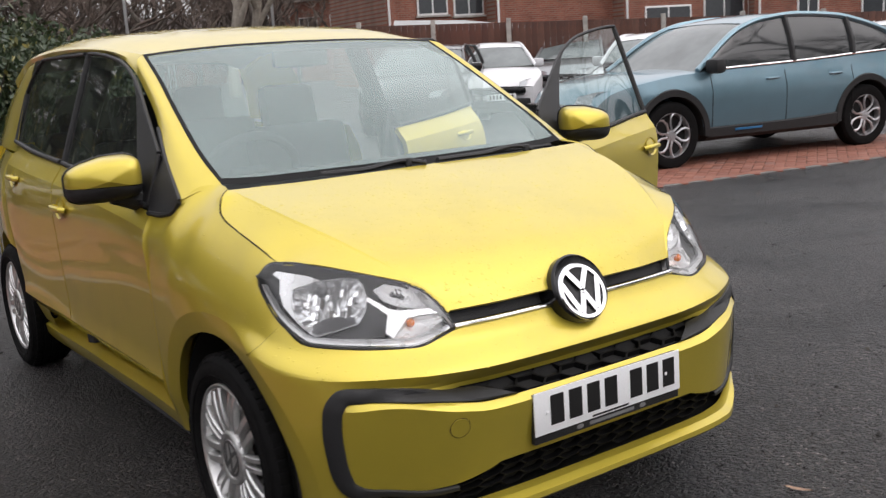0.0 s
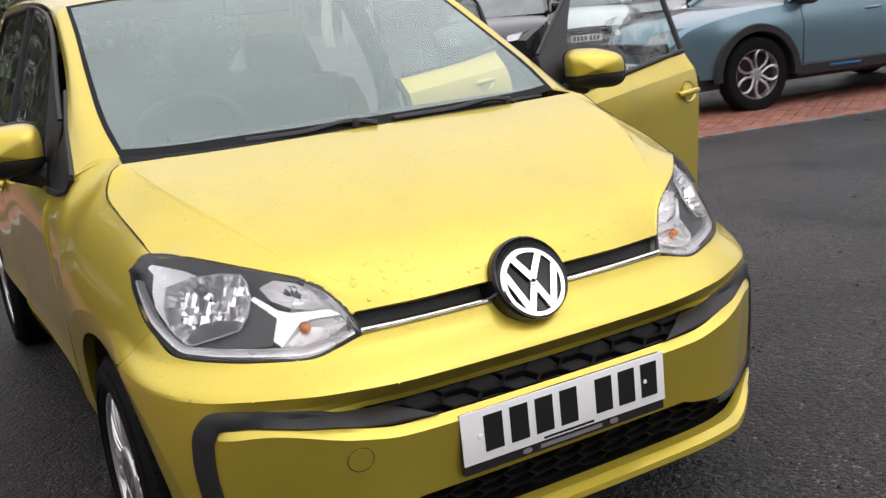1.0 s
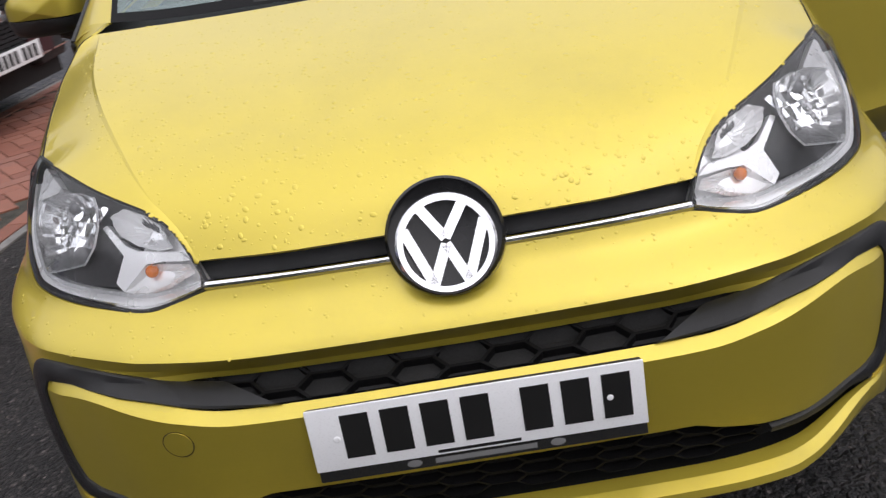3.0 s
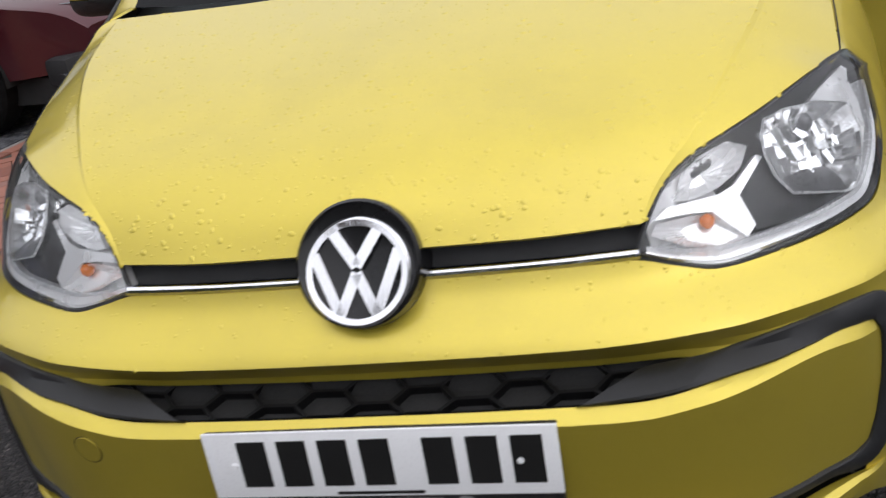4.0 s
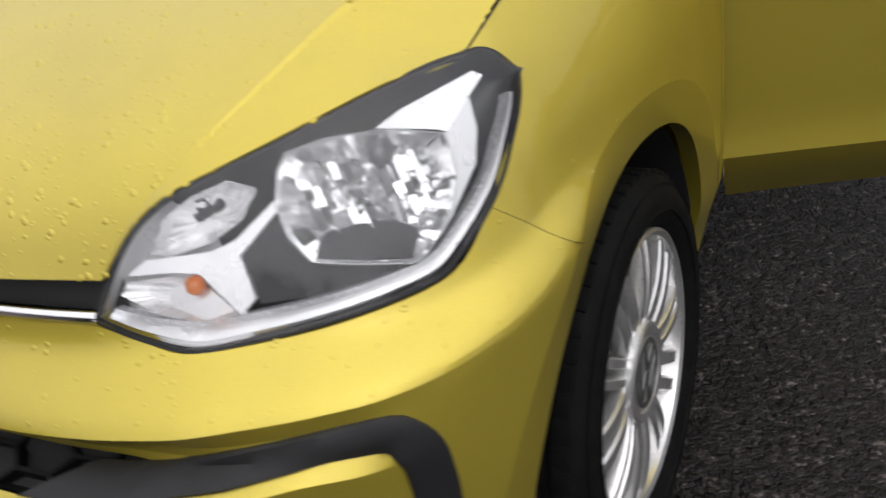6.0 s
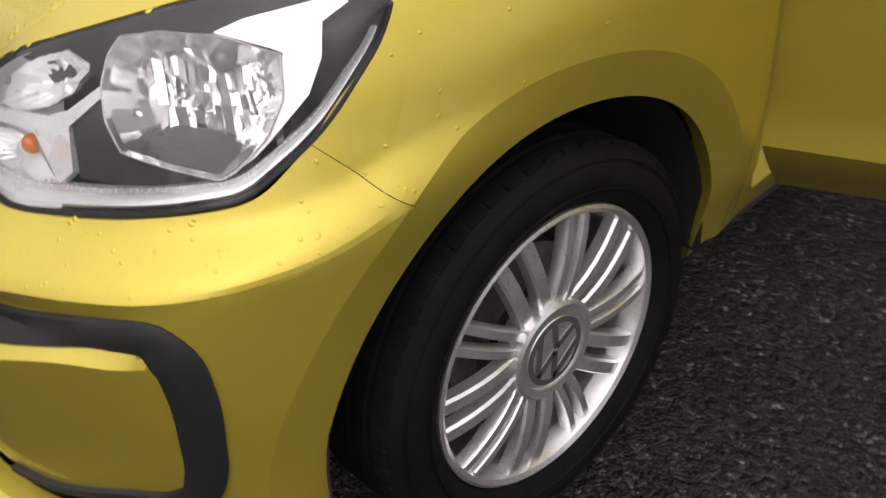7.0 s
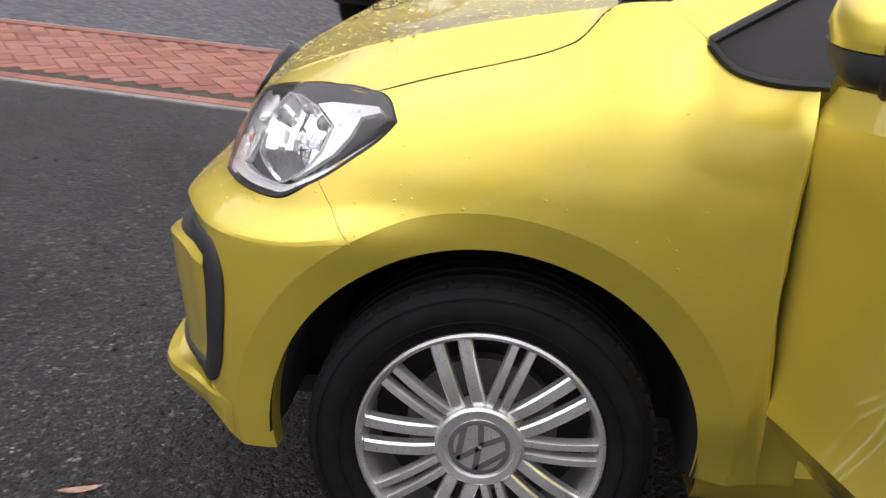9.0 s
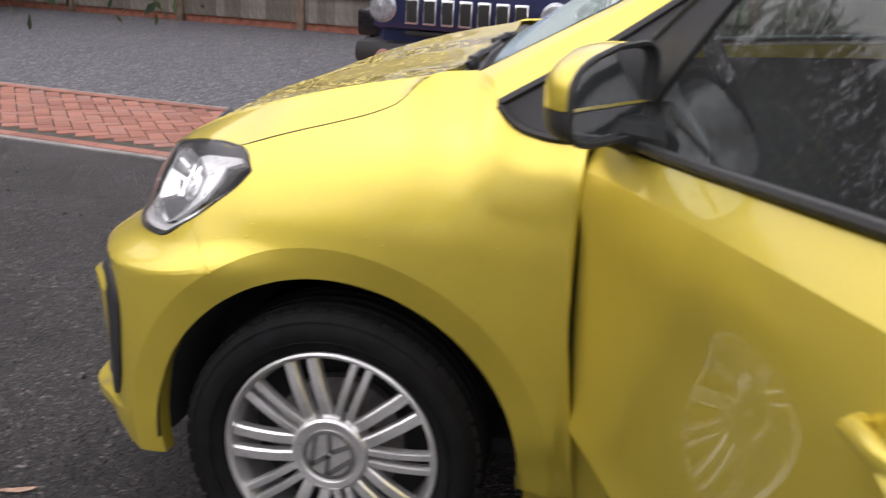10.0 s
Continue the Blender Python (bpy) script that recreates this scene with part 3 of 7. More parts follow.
for side in (1, -1):
    k = np.r_[0, 0.03, 0.06, np.linspace(0.2, 1, 6)][:, None, None]
    wing = fold_line[None] * (1 - k) + edge_line[None] * k
    wing[..., 2] -= 0.0021 * np.clip(k[..., 0] / 0.06, 0, 1) * (1 - k[..., 0]) * np.interp(np.linspace(0, 1, nv), (0.12, 0.3, 0.9, 1), (0, 1, 0.8, 0))[None]
    wing[..., 2] += 0.001 * np.sin(np.pi * k[..., 0] ** 0.7) * np.interp(np.linspace(0, 1, nv), (0, 0.12, 0.7, 1), (0, 1, 0.7, 0))[None]
    bon.grid(mir(wing, side), 0.003, "ens", flip=side < 0)
bonnet = part("bonnet", bon, YELLOW, car, "yellow bonnet beaded with raindrops", sharp=9)

for side in (1, -1):
    gap = curve([tuple(np.array(p) + (0.0035, 0.001, -0.001)) for p in EDGE[8:]], 40)
    part("bonnet_gap", Build().tube(mir(gap, side), 0.0014, 5), DARK, car)

# wings ----------------------------------------------------------------------------
SEAM_LINE = [(S_FLARE + 0.0014, float(CREASE(S_FLARE))), (S_SEAM + 0.0014, 0.704)]


def on_side(pts):
    return np.array([(float(s_of_y(y)), z) for y, z in pts])


GAP_Y = table((0.2, 0.35, 0.5, 0.65, 0.85, 0.98), (0.999, 0.984, 0.968, 0.960, 0.964, 0.975))
for side in (1, -1):
    b = Build()
    # outer outline from the bumper seam over the lamp and bonnet edge to the pillar and the door gap
    lamp_edge = [(S_SEAM + 0.0014, 0.704), (0.884, 0.723), (0.952, 0.762), (0.998, 0.790), (1.015, 0.806)]
    rim3 = curve([*[(x_ + 0.0035, y_ + 0.002, z_ + 0.0005) for x_, y_, z_ in SHUT[1:]], (0.648, 0.760, 1.000)], 34)
    root3 = curve([(0.648, 0.760, 1.000), (0.705, 0.795, 0.994), (0.748, 0.815, 0.958)], 10)
    foot3 = curve([(0.748, 0.815, 0.958), (0.758, 0.848, 0.926), (0.772, 0.89, 0.914), (0.788, 0.969, 0.914)], 10)
    top3 = np.vstack([rim3[1:], root3[1:], foot3[1:]])
    door_edge = on_side([(0.969, 0.910), (0.963, 0.85), (0.958, 0.74), (0.958, 0.65), (0.966, 0.50), (0.982, 0.36), (0.995, 0.25)])
    head = np.vstack([curve(SEAM_LINE, 12)[:-1], curve(lamp_edge, 18), curve([(1.015, 0.806), (1.030, 0.835), (1.044, 0.863)], 8, True)[1:]])
    tail = curve(door_edge, 24, True)[1:]
    outer = np.vstack([head, np.stack([s_of_y(top3[:, 1]), np.minimum(top3[:, 2], 1.02)], 1), tail])
    shift = np.zeros((len(outer), 3))
    shift[len(head):len(head) + len(top3)] = top3 - skin(*outer[len(head):len(head) + len(top3)].T)
    shift[len(head) - 8:len(head)] = np.linspace(0, 1, 8)[:, None] * (np.array(SHUT[1]) + (0.003, 0.001, 0) - skin(*outer[len(head) - 1]))
    # spread the inner arc by the share of the outline
    cl = np.r_[0, np.cumsum(np.linalg.norm(np.diff(outer, axis=0), axis=1))]
    share = np.interp(cl / cl[-1], (0, 0.10, 0.28, 0.62, 1.0), (0, 0.02, 0.22, 0.70, 1.0))
    ang = np.radians(JOIN_A + share * (186.0 - JOIN_A))
    inner_arc = np.stack([s_of_y(HUB_Y - FLARE * np.cos(ang)), HUB_Z + FLARE * np.sin(ang)], 1)
    P = rule(inner_arc, outer, 36)
    soft = shift.copy()
    for _ in range(12):
        soft[1:-1] = (soft[:-2] + 2 * soft[1:-1] + soft[2:]) / 4
    kk = np.linspace(0, 1, 36)[None, :, None]
    P += kk**2.2 * soft[:, None] + kk**5 * (shift - soft)[:, None]
    keep = np.clip((np.linspace(0, 1, 36) - 0.35) / 0.4, 0, 1)[None, 1:-1, None] * 0.5 * np.clip((np.arange(len(outer)) - len(head) - 3) / 8, 0, 1)[1:-1, None, None]
    for _ in range(45):
        P[1:-1, 1:-1] += keep * ((P[2:, 1:-1] + P[:-2, 1:-1] + P[1:-1, 2:] + P[1:-1, :-2]) / 4 - P[1:-1, 1:-1])
    # a crease sweeps down from the pillar's foot and runs on into the door's shoulder
    scoop = curve([(0.776, 0.948), (0.800, 0.915), (0.818, 0.897), (0.845, 0.873), (0.888, 0.862), (1.00, 0.864)], 60)
    away = np.linalg.norm(P[:, :, None, 1:] - scoop[None, None], axis=-1).min(-1)
    above = P[..., 2] > np.interp(P[..., 1], scoop[:, 0], scoop[:, 1])
    P[..., 0] += 0.010 * np.maximum(0, 1 - away / np.where(above, 0.038, 0.090)) * np.clip((P[..., 1] - 0.77) / 0.05, 0, 1)
    WING = P
    by_shut = curve([(x_ + 0.0030, y_ + 0.001, z_) for x_, y_, z_ in SHUT[:2]], 16)
    by_tip = skin(*curve([(0.929, 0.8435), (0.962, 0.841), (0.991, 0.8345), (1.015, 0.806)], 16).T)
    span = np.linspace(0, 1, 8)[None, :, None]
    over = by_tip[:, None] * (1 - span) + by_shut[:, None] * span
    over += (P[len(head) - 8:len(head), -1] - over[-1])[None] * np.linspace(0, 1, 16)[:, None, None] ** 1.5
    b.grid(mir(over, side), flip=side < 0)
    b.grid(mir(P, side), 0.005, "ne", flip=side < 0)
    ang = np.degrees(ang)
    band = rule(np.stack([s_of_y(HUB_Y - ARCH * np.cos(np.radians(ang))), HUB_Z + ARCH * np.sin(np.radians(ang))], 1),
                np.stack([s_of_y(HUB_Y - FLARE * np.cos(np.radians(ang))), HUB_Z + FLARE * np.sin(np.radians(ang))], 1), 5)
    band[..., 0] -= np.linspace(0.014, 0, 5)[None]
    b.grid(mir(band, side), 0.03, "s", flip=side < 0)
    part("front_wing", b, YELLOW, car, "yellow front wing with a flared arch")
    line = np.vstack([curve(SEAM_LINE, 12), arc(JOIN_A, JOIN_A, FLARE, 1)])[:12]
    part("wing_seam", Build().tube(mir(skin(line[:, 0], line[:, 1], -0.0008), side), 0.0008, 5), DARK, car)
    # black liner of the wheel arch
    ln = Build()
    a = np.radians(np.linspace(-4, 187, 40))
    rows = [np.stack([np.full(40, x), HUB_Y - r * np.cos(a), HUB_Z + r * np.sin(a)], 1) for x, r in ((0.77, ARCH + 0.004), (0.70, ARCH - 0.008), (0.50, ARCH - 0.01), (0.44, ARCH - 0.06), (0.44, 0.0))]
    ln.grid(mir(np.stack(rows, 1), side))
    part("arch_liner", ln, DARK, car)

# greenhouse ---------------------------------------------------------------------------
BELT = table((0.86, 1.1, 1.9, 2.4, 2.8, 3.2), (0.925, 0.946, 1.005, 1.028, 1.058, 1.07))
GLASS_EDGE = [(0.643, 0.764, 0.998), (0.648, 0.86, 1.052), (0.628, 1.10, 1.185), (0.602, 1.30, 1.297), (0.585, 1.462, 1.378)]
DOOR_EDGE = [(0.750, 0.816, 0.962), (0.716, 0.99, 1.070), (0.674, 1.14, 1.172), (0.632, 1.40, 1.318), (0.612, 1.60, 1.372), (0.604, 1.98, 1.404), (0.604, 2.55, 1.400), (0.592, 3.00, 1.362), (0.60, 3.22, 1.28)]
ROOF = [[(0, 1.495, 1.402), (0, 1.75, 1.452), (0, 2.20, 1.486), (0, 2.75, 1.476), (0, 3.15, 1.435), (0, 3.34, 1.385)],
        [(0.32, 1.488, 1.396), (0.33, 1.75, 1.444), (0.33, 2.20, 1.476), (0.33, 2.75, 1.465), (0.33, 3.13, 1.425), (0.33, 3.32, 1.375)],
        [(0.52, 1.472, 1.384), (0.53, 1.74, 1.427), (0.53, 2.20, 1.454), (0.53, 2.75, 1.443), (0.52, 3.10, 1.405), (0.52, 3.30, 1.355)],
        [(0.585, 1.462, 1.378), (0.597, 1.72, 1.405), (0.60, 2.20, 1.428), (0.60, 2.75, 1.418), (0.585, 3.06, 1.385), (0.58, 3.27, 1.33)]]
rl = [curve(L, 40) for L in ROOF]
Q = np.stack([curve([L[j] for L in rl], 22) for j in range(40)], 1)
shell = Build().grid(np.concatenate([mir(Q[::-1], -1)[:-1], Q], 0), 0.015, "s")
for side in (1, -1):
    ge, de = curve(GLASS_EDGE, 30), curve(DOOR_EDGE[:4], 30)
    mid = (ge + de) / 2 + np.array((0.012, -0.012, 0.010)) * np.linspace(0.5, 1, 30)[:, None]
    pil = np.stack([curve([ge[j], mid[j], de[j]], 9) for j in range(30)], 1)
    shell.grid(mir(pil, side), 0.004, "ns", flip=side < 0)
    # roof rail over the doors
    a, c = curve(ROOF[3], 40), curve(DOOR_EDGE[3:], 40)
    shell.grid(mir(np.stack([a, (a + c) / 2 + (0.008, 0, 0.003), c], 1), side), 0.015, "n", flip=side > 0)
    # rocker sill and rear quarter
    y = np.linspace(0.90, 2.62, 30)
    rows = [np.stack([half_width(y, z) + o, y, np.full(30, z)], 1) for z, o in ((0.175, -0.12), (0.185, -0.035), (0.215, -0.020), (0.255, -0.020), (0.273, -0.08))]
    shell.grid(mir(np.stack(rows, 1), side), flip=side < 0)
    y = np.linspace(2.42, 3.40, 26)
    z = np.linspace(0.0, 1.0, 14)
    RH = HUB_Y + 2.42
    lowz = np.maximum(0.25, HUB_Z + np.sqrt(np.maximum(0, ARCH**2 - (y - RH) ** 2)))
    zz = lowz[:, None] * (1 - z) + 1.0 * z
    yy = np.repeat(y[:, None], 14, 1)
    shell.grid(mir(np.stack([half_width(yy, zz) - 0.024 * np.clip((2.80 - yy) / 0.04, 0, 1), yy, zz], -1), side), 0.02, "s", flip=side < 0)
    a = curve([(0.745, 2.75, 1.005), (0.735, 3.05, 1.015), (0.67, 3.40, 1.02)], 12)
    c = curve([(0.605, 2.80, 1.385), (0.592, 3.00, 1.362), (0.575, 3.28, 1.30)], 12)
    shell.grid(mir(np.stack([a, (a + c) / 2 + (0.012, 0, 0), c], 1), side), flip=side < 0)
# tail
a = np.linspace(-1, 1, 31)
rows = [np.stack([a * w, y0 - 0.05 * np.abs(a) ** 3, np.full(31, z)], 1) for z, w, y0 in ((0.22, 0.70, 3.46), (0.45, 0.735, 3.49), (0.75, 0.738, 3.47), (1.0, 0.68, 3.44))]
shell.grid(np.stack(rows, 1))
shell_ob = part("body_shell", shell, YELLOW, car, "yellow roof, pillars and sills", sharp=40)
tail_glass = np.stack([np.stack([a * w, y0 - 0.05 * np.abs(a) ** 3, np.full(31, z)], 1) for z, w, y0 in ((1.0, 0.66, 3.43), (1.18, 0.60, 3.38), (1.345, 0.55, 3.31))], 1)
part("rear_window", Build().grid(tail_glass), GLASS, car)
# windscreen
wb = curve([(0, 0.722, 0.984), (0.32, 0.735, 0.984), (0.55, 0.752, 0.986), (0.640, 0.765, 0.992)], 20)
wt = curve([(0, 1.495, 1.402), (0.32, 1.488, 1.396), (0.52, 1.472, 1.384), (0.585, 1.462, 1.378)], 20)
ws = np.stack([wb, *[wb * (1 - k) + wt * k + (0, -0.035 * math.sin(math.pi * k), 0.02 * math.sin(math.pi * k)) for k in np.linspace(0.08, 0.92, 12)], wt], 1)
edge_c = curve(GLASS_EDGE, 14)
for j in range(14):
    k = (np.arange(20) / 19.0) ** 2
    ws[:, j] += k[:, None] * (edge_c[j] - ws[-1, j])
WS = np.concatenate([mir(ws[::-1], -1)[:-1], ws], 0)
wsg = part("windscreen", Build().grid(WS), SKY_HAZED, car, "large raked windscreen with the sky's haze put into its glass film")
wsg.visible_shadow = False
# black ceramic border of the screen
brd = Build()
nrm = np.array((0, -0.55, 0.83)) * 0.0025
cen = WS.mean((0, 1))
edge_top = np.stack([WS[:, -1], WS[:, -1] + (WS[:, -2] - WS[:, -1]) * 0.25], 1) + nrm * 0.3
edge_bot = np.stack([WS[:, 0], WS[:, 0] + (WS[:, 1] - WS[:, 0]) * 0.5], 1) + nrm * 0.3
brd.grid(edge_top).grid(edge_bot)
for sg in (0, -1):
    e1 = WS[sg]
    e2 = e1 + (WS[2 if sg == 0 else -3] - e1) * 0.20
    brd.grid(np.stack([e1, e2], 1) + nrm * 0.3)
part("windscreen_border", brd, GRILLE, wsg, "black printed glass border")

# cowl and wipers
cw = np.stack([curve([(-0.655, 0.70, 0.980), (0, 0.675, 0.968), (0.655, 0.70, 0.980)], 30), curve([(-0.66, 0.77, 0.97), (0, 0.75, 0.962), (0.66, 0.77, 0.97)], 30)], 1)
part("scuttle_panel", Build().grid(cw), BLACK_TRIM, car, "black plastic scuttle")
for pts in ([(0.02, 0.70, 0.990), (-0.03, 0.728, 1.000), (-0.18, 0.736, 0.990), (-0.33, 0.752, 0.992)], [(0.47, 0.715, 0.986), (0.45, 0.722, 0.994), (0.26, 0.722, 0.992), (0.08, 0.722, 0.992)]):
    w = Build().tube(curve(pts, 24), 0.008, 6)
    w.tube(curve([(pts[1][0] + 0.14, pts[1][1] + 0.02, pts[1][2] - 0.004), pts[2], pts[3]], 16) + (0, 0.012, -0.004), 0.006, 6)
    w.turn(((0.0, 0.010), (0.010, 0.008), (0.012, 0.0), (0.012, -0.02)), 16, Matrix.Translation(pts[1]))
    part("wiper", w, BLACK_TRIM, car, "black wiper arm and blade")

# headlamps ----------------------------------------------------------------
LAMP_LOW = [(0.372, 0.669), (0.416, 0.654), (0.473, 0.642), (0.55, 0.646), (0.63, 0.653), (0.705, 0.659), (0.760, 0.665), (0.800, 0.681), (0.860, 0.706), (0.932, 0.748), (0.985, 0.782), (1.012, 0.806)]


def plate_on(bld, poly, depth, thick, side, tilt=0.0):
    """A flat-faced moulding with an outline in (s, z), set behind the lens."""
    poly = np.array(poly, float)
    k = len(poly)
    depth = depth + tilt * (poly[:, 1] - poly[:, 1].min())
    v = np.vstack([mir(skin(poly[:, 0], poly[:, 1], -depth), side), mir(skin(poly[:, 0], poly[:, 1], -depth - thick), side)])
    f = [tuple(range(k))] + [(i, (i + 1) % k, k + (i + 1) % k, k + i) for i in range(k)]
    bld.add(v, f)


def headlamp(side):
    lo, hi = curve(LAMP_LOW, 48), curve(LAMP_TOP, 48)
    grid = rule(lo, hi, 12, 0.001, 0.006)
    lamp = part("headlamp", Build().grid(mir(grid, side), flip=side < 0), LENS, car, "clear headlamp with chrome reflector and black bezel")
    lamp.visible_shadow = False
    ring = np.vstack([lo, hi[::-1][1:]])
    rim = mir(skin(ring[:, 0], ring[:, 1], -0.003), side)
    part("lamp_seal", Build().tube(rim, 0.0042, 6), BLACK_TRIM, lamp, "black rubber surround")
    ku, kv = np.linspace(0.02, 0.98, 48), np.linspace(0, 1, 12)
    flat = np.array([[(1 - k) * a + k * b for k in kv] for a, b in zip(lo, hi)])
    pod = skin(*np.moveaxis(flat, -1, 0), -(0.008 + 0.058 * np.sin(np.pi * kv)[None] ** 0.5 * np.sin(np.pi * ku)[:, None] ** 0.4))
    part("lamp_bezel", Build().grid(mir(pod[11:], side), flip=side < 0), LAMP_BLACK, lamp, "black inner bezel")
    kq = np.linspace(0, 1, 14)
    cup = skin(*np.moveaxis(np.array([[(1 - k) * a + k * b for k in kq] for a, b in zip(lo[:13], hi[:13])]), -1, 0), -np.interp(kq, (0, 0.06, 0.92, 1), (0.005, 0.012, 0.050, 0.004))[None] * np.ones((13, 1)))
    part("inner_bezel", Build().grid(mir(cup, side), flip=side < 0), LAMP_WHITE, lamp, "bright inner bezel")
    dark = Build()
    plate_on(dark, [(0.607, 0.762), (0.546, 0.720), (0.551, 0.674), (0.650, 0.673), (0.745, 0.680), (0.735, 0.690), (0.622, 0.706), (0.606, 0.732)], 0.022, 0.010, side)
    part("dark_infill", dark, LAMP_BLACK, lamp, sharp=20)
    # bright strip along the foot and up the outer edge
    i0, i1 = 1, 46
    a = lo[i0:i1]
    w = np.interp(np.linspace(0, 1, i1 - i0), (0, 0.12, 0.5, 0.72, 0.85, 1), (0.012, 0.020, 0.017, 0.014, 0.009, 0.004))
    n = np.gradient(a, axis=0)
    n = np.stack([-n[:, 1], n[:, 0]], 1) / np.linalg.norm(n, axis=1, keepdims=True)
    at = lambda k, d: skin(*(a + n * (0.005 + w[:, None] * k)).T, -d)
    part("light_strip", Build().grid(mir(np.stack([at(k, d) for k, d in ((0, 0.012), (0.12, 0.006), (0.35, 0.0065), (0.62, 0.009))], 1), side), flip=side < 0), LAMP_WHITE, lamp, "white light strip along the foot")
    part("strip_ledge", Build().grid(mir(np.stack([at(k, d) for k, d in ((0.62, 0.0095), (0.9, 0.012), (1.0, 0.026))], 1), side), flip=side < 0), PALE_LAMP, lamp, "pale grey ledge above the strip")
    # main reflector: a deep faceted bowl
    bowl = np.array([(0.640, 0.804), (0.691, 0.808), (0.762, 0.803), (0.846, 0.784), (0.835, 0.747), (0.802, 0.716), (0.752, 0.688), (0.734, 0.683), (0.622, 0.706), (0.606, 0.732), (0.606, 0.762), (0.622, 0.790)])
    loop = curve(np.vstack([bowl, bowl[:1]]), 73, True)
    c = np.array((0.722, 0.752))
    rows = []
    for k, d in ((1.03, 0.009), (1.0, 0.007), (0.97, 0.013), (0.84, 0.030), (0.62, 0.048), (0.40, 0.056), (0.20, 0.060), (0.02, 0.062)):
        q = c + (loop - c) * k
        jit = np.array([(0.0022 if (i // 3) % 2 else -0.0022) * (0.3 < k < 0.9) for i in range(73)])
        rows.append(skin(q[:, 0], q[:, 1], -(d + jit)))
    part("reflector", Build().grid(mir(np.stack(rows, 1), side), flip=side < 0), REFLECTOR, lamp, "chromed faceted reflector", sharp=8)
    lip_ = [skin(*(c + (loop - c) * k).T, -d) for k, d in ((1.0, 0.0085), (1.012, 0.0055), (1.03, 0.0085))]
    part("reflector_rim", Build().grid(mir(np.stack(lip_, 1), side), flip=side < 0), PALE_LAMP, lamp, "thin bright reflector rim")
    # upright facets, each turned a little its own way
    rnd = random.Random(9)
    fl = Build()
    col = np.linspace(0.636, 0.822, 17)
    for i in range(16):
        lowz, highz = 0.728 - 0.020 * (i / 15.0), 0.797 - 0.016 * (i / 15.0) ** 2
        cuts = [0.0, rnd.uniform(0.30, 0.45), rnd.uniform(0.55, 0.78), 1.0]
        for k0, k1 in zip(cuts, cuts[1:]):
            q = np.array([[(col[i], lowz + (highz - lowz) * k) for k in (k0, k1)], [(col[i + 1], lowz + (highz - lowz) * k) for k in (k0, k1)]])
            base, tip, yaw = 0.045 - 0.010 * abs(i - 7.5) / 7.5, rnd.uniform(-0.006, 0.006), rnd.uniform(-0.0045, 0.0045)
            fl.grid(mir(skin(q[..., 0], q[..., 1], -(base + np.array([[-yaw - tip, -yaw + tip], [yaw - tip, yaw + tip]]))), side), flip=side < 0)
    part("reflector_facets", fl, REFLECTOR, lamp, "upright chrome facets", sharp=4)
    hood = Build()
    q = np.array([[(0.625, 0.708), (0.640, 0.728)], [(0.680, 0.697), (0.684, 0.731)], [(0.734, 0.686), (0.736, 0.724)], [(0.752, 0.691), (0.768, 0.705)]])
    hood.grid(mir(skin(q[..., 0], q[..., 1], -np.array([[0.014, 0.038]] * 4)), side), flip=side < 0)
    part("bulb_shade", hood, GREY_LAMP, lamp, "grey shade under the bulb")
    bm = bmesh.new()
    bmesh.ops.create_uvsphere(bm, u_segments=16, v_segments=10, radius=0.013)
    part("lamp_bulb", Build().take(bm, Matrix.Translation(mir(skin(0.752, 0.787, -0.040), side))), GREY_LAMP, lamp, "grey capped bulb")
    ch = Build()
    plate_on(ch, [(0.412, 0.709), (0.465, 0.710), (0.496, 0.707), (0.531, 0.667), (0.550, 0.680), (0.545, 0.720), (0.608, 0.761), (0.600, 0.766), (0.544, 0.735), (0.516, 0.727), (0.437, 0.723)], 0.012, 0.012, side, 0.10)
    part("chevron", ch, LAMP_WHITE, lamp, "bright chevron moulding", sharp=20)
    ch = Build()
    plate_on(ch, [(0.755, 0.807), (0.800, 0.817), (0.952, 0.826), (0.963, 0.818), (0.914, 0.805), (0.855, 0.784), (0.838, 0.790)], 0.008, 0.014, side, 0.15)
    part("upper_moulding", ch, LAMP_WHITE, lamp, "bright moulding over the reflector", sharp=20)
    ch = Build()
    plate_on(ch, [(0.918, 0.806), (0.902, 0.776), (0.872, 0.747), (0.804, 0.711), (0.778, 0.698), (0.762, 0.692), (0.806, 0.719), (0.838, 0.750), (0.850, 0.784)], 0.010, 0.010, side)
    part("side_moulding", ch, LAMP_WHITE, lamp, "bright moulding beside the reflector", sharp=20)
    # small upper reflector cup over the chevron
    q = np.array([(0.447, 0.729), (0.474, 0.762), (0.511, 0.779), (0.559, 0.790), (0.590, 0.779), (0.560, 0.752), (0.518, 0.735), (0.470, 0.726)])
    cc = q.mean(0)
    loop = curve(np.vstack([q, q[:1]]), 49, True)
    rows = [skin(*(cc + (loop - cc) * k).T, -(d + np.array([rnd.uniform(0, 0.005) for i in range(49)]) * (k > 0.1))) for k, d in ((1.0, 0.012), (0.85, 0.026), (0.6, 0.036), (0.35, 0.043), (0.02, 0.045))]
    part("side_reflector", Build().grid(mir(np.stack(rows, 1), side), flip=side < 0), LAMP_WHITE, lamp, "small bright reflector", sharp=6)
    # indicator cup and bulb
    q = np.array([(0.402, 0.691), (0.414, 0.704), (0.465, 0.707), (0.496, 0.704), (0.529, 0.668), (0.493, 0.661), (0.445, 0.671)])
    cc = np.array((0.482, 0.690))
    loop = curve(np.vstack([q, q[:1]]), 61, True)
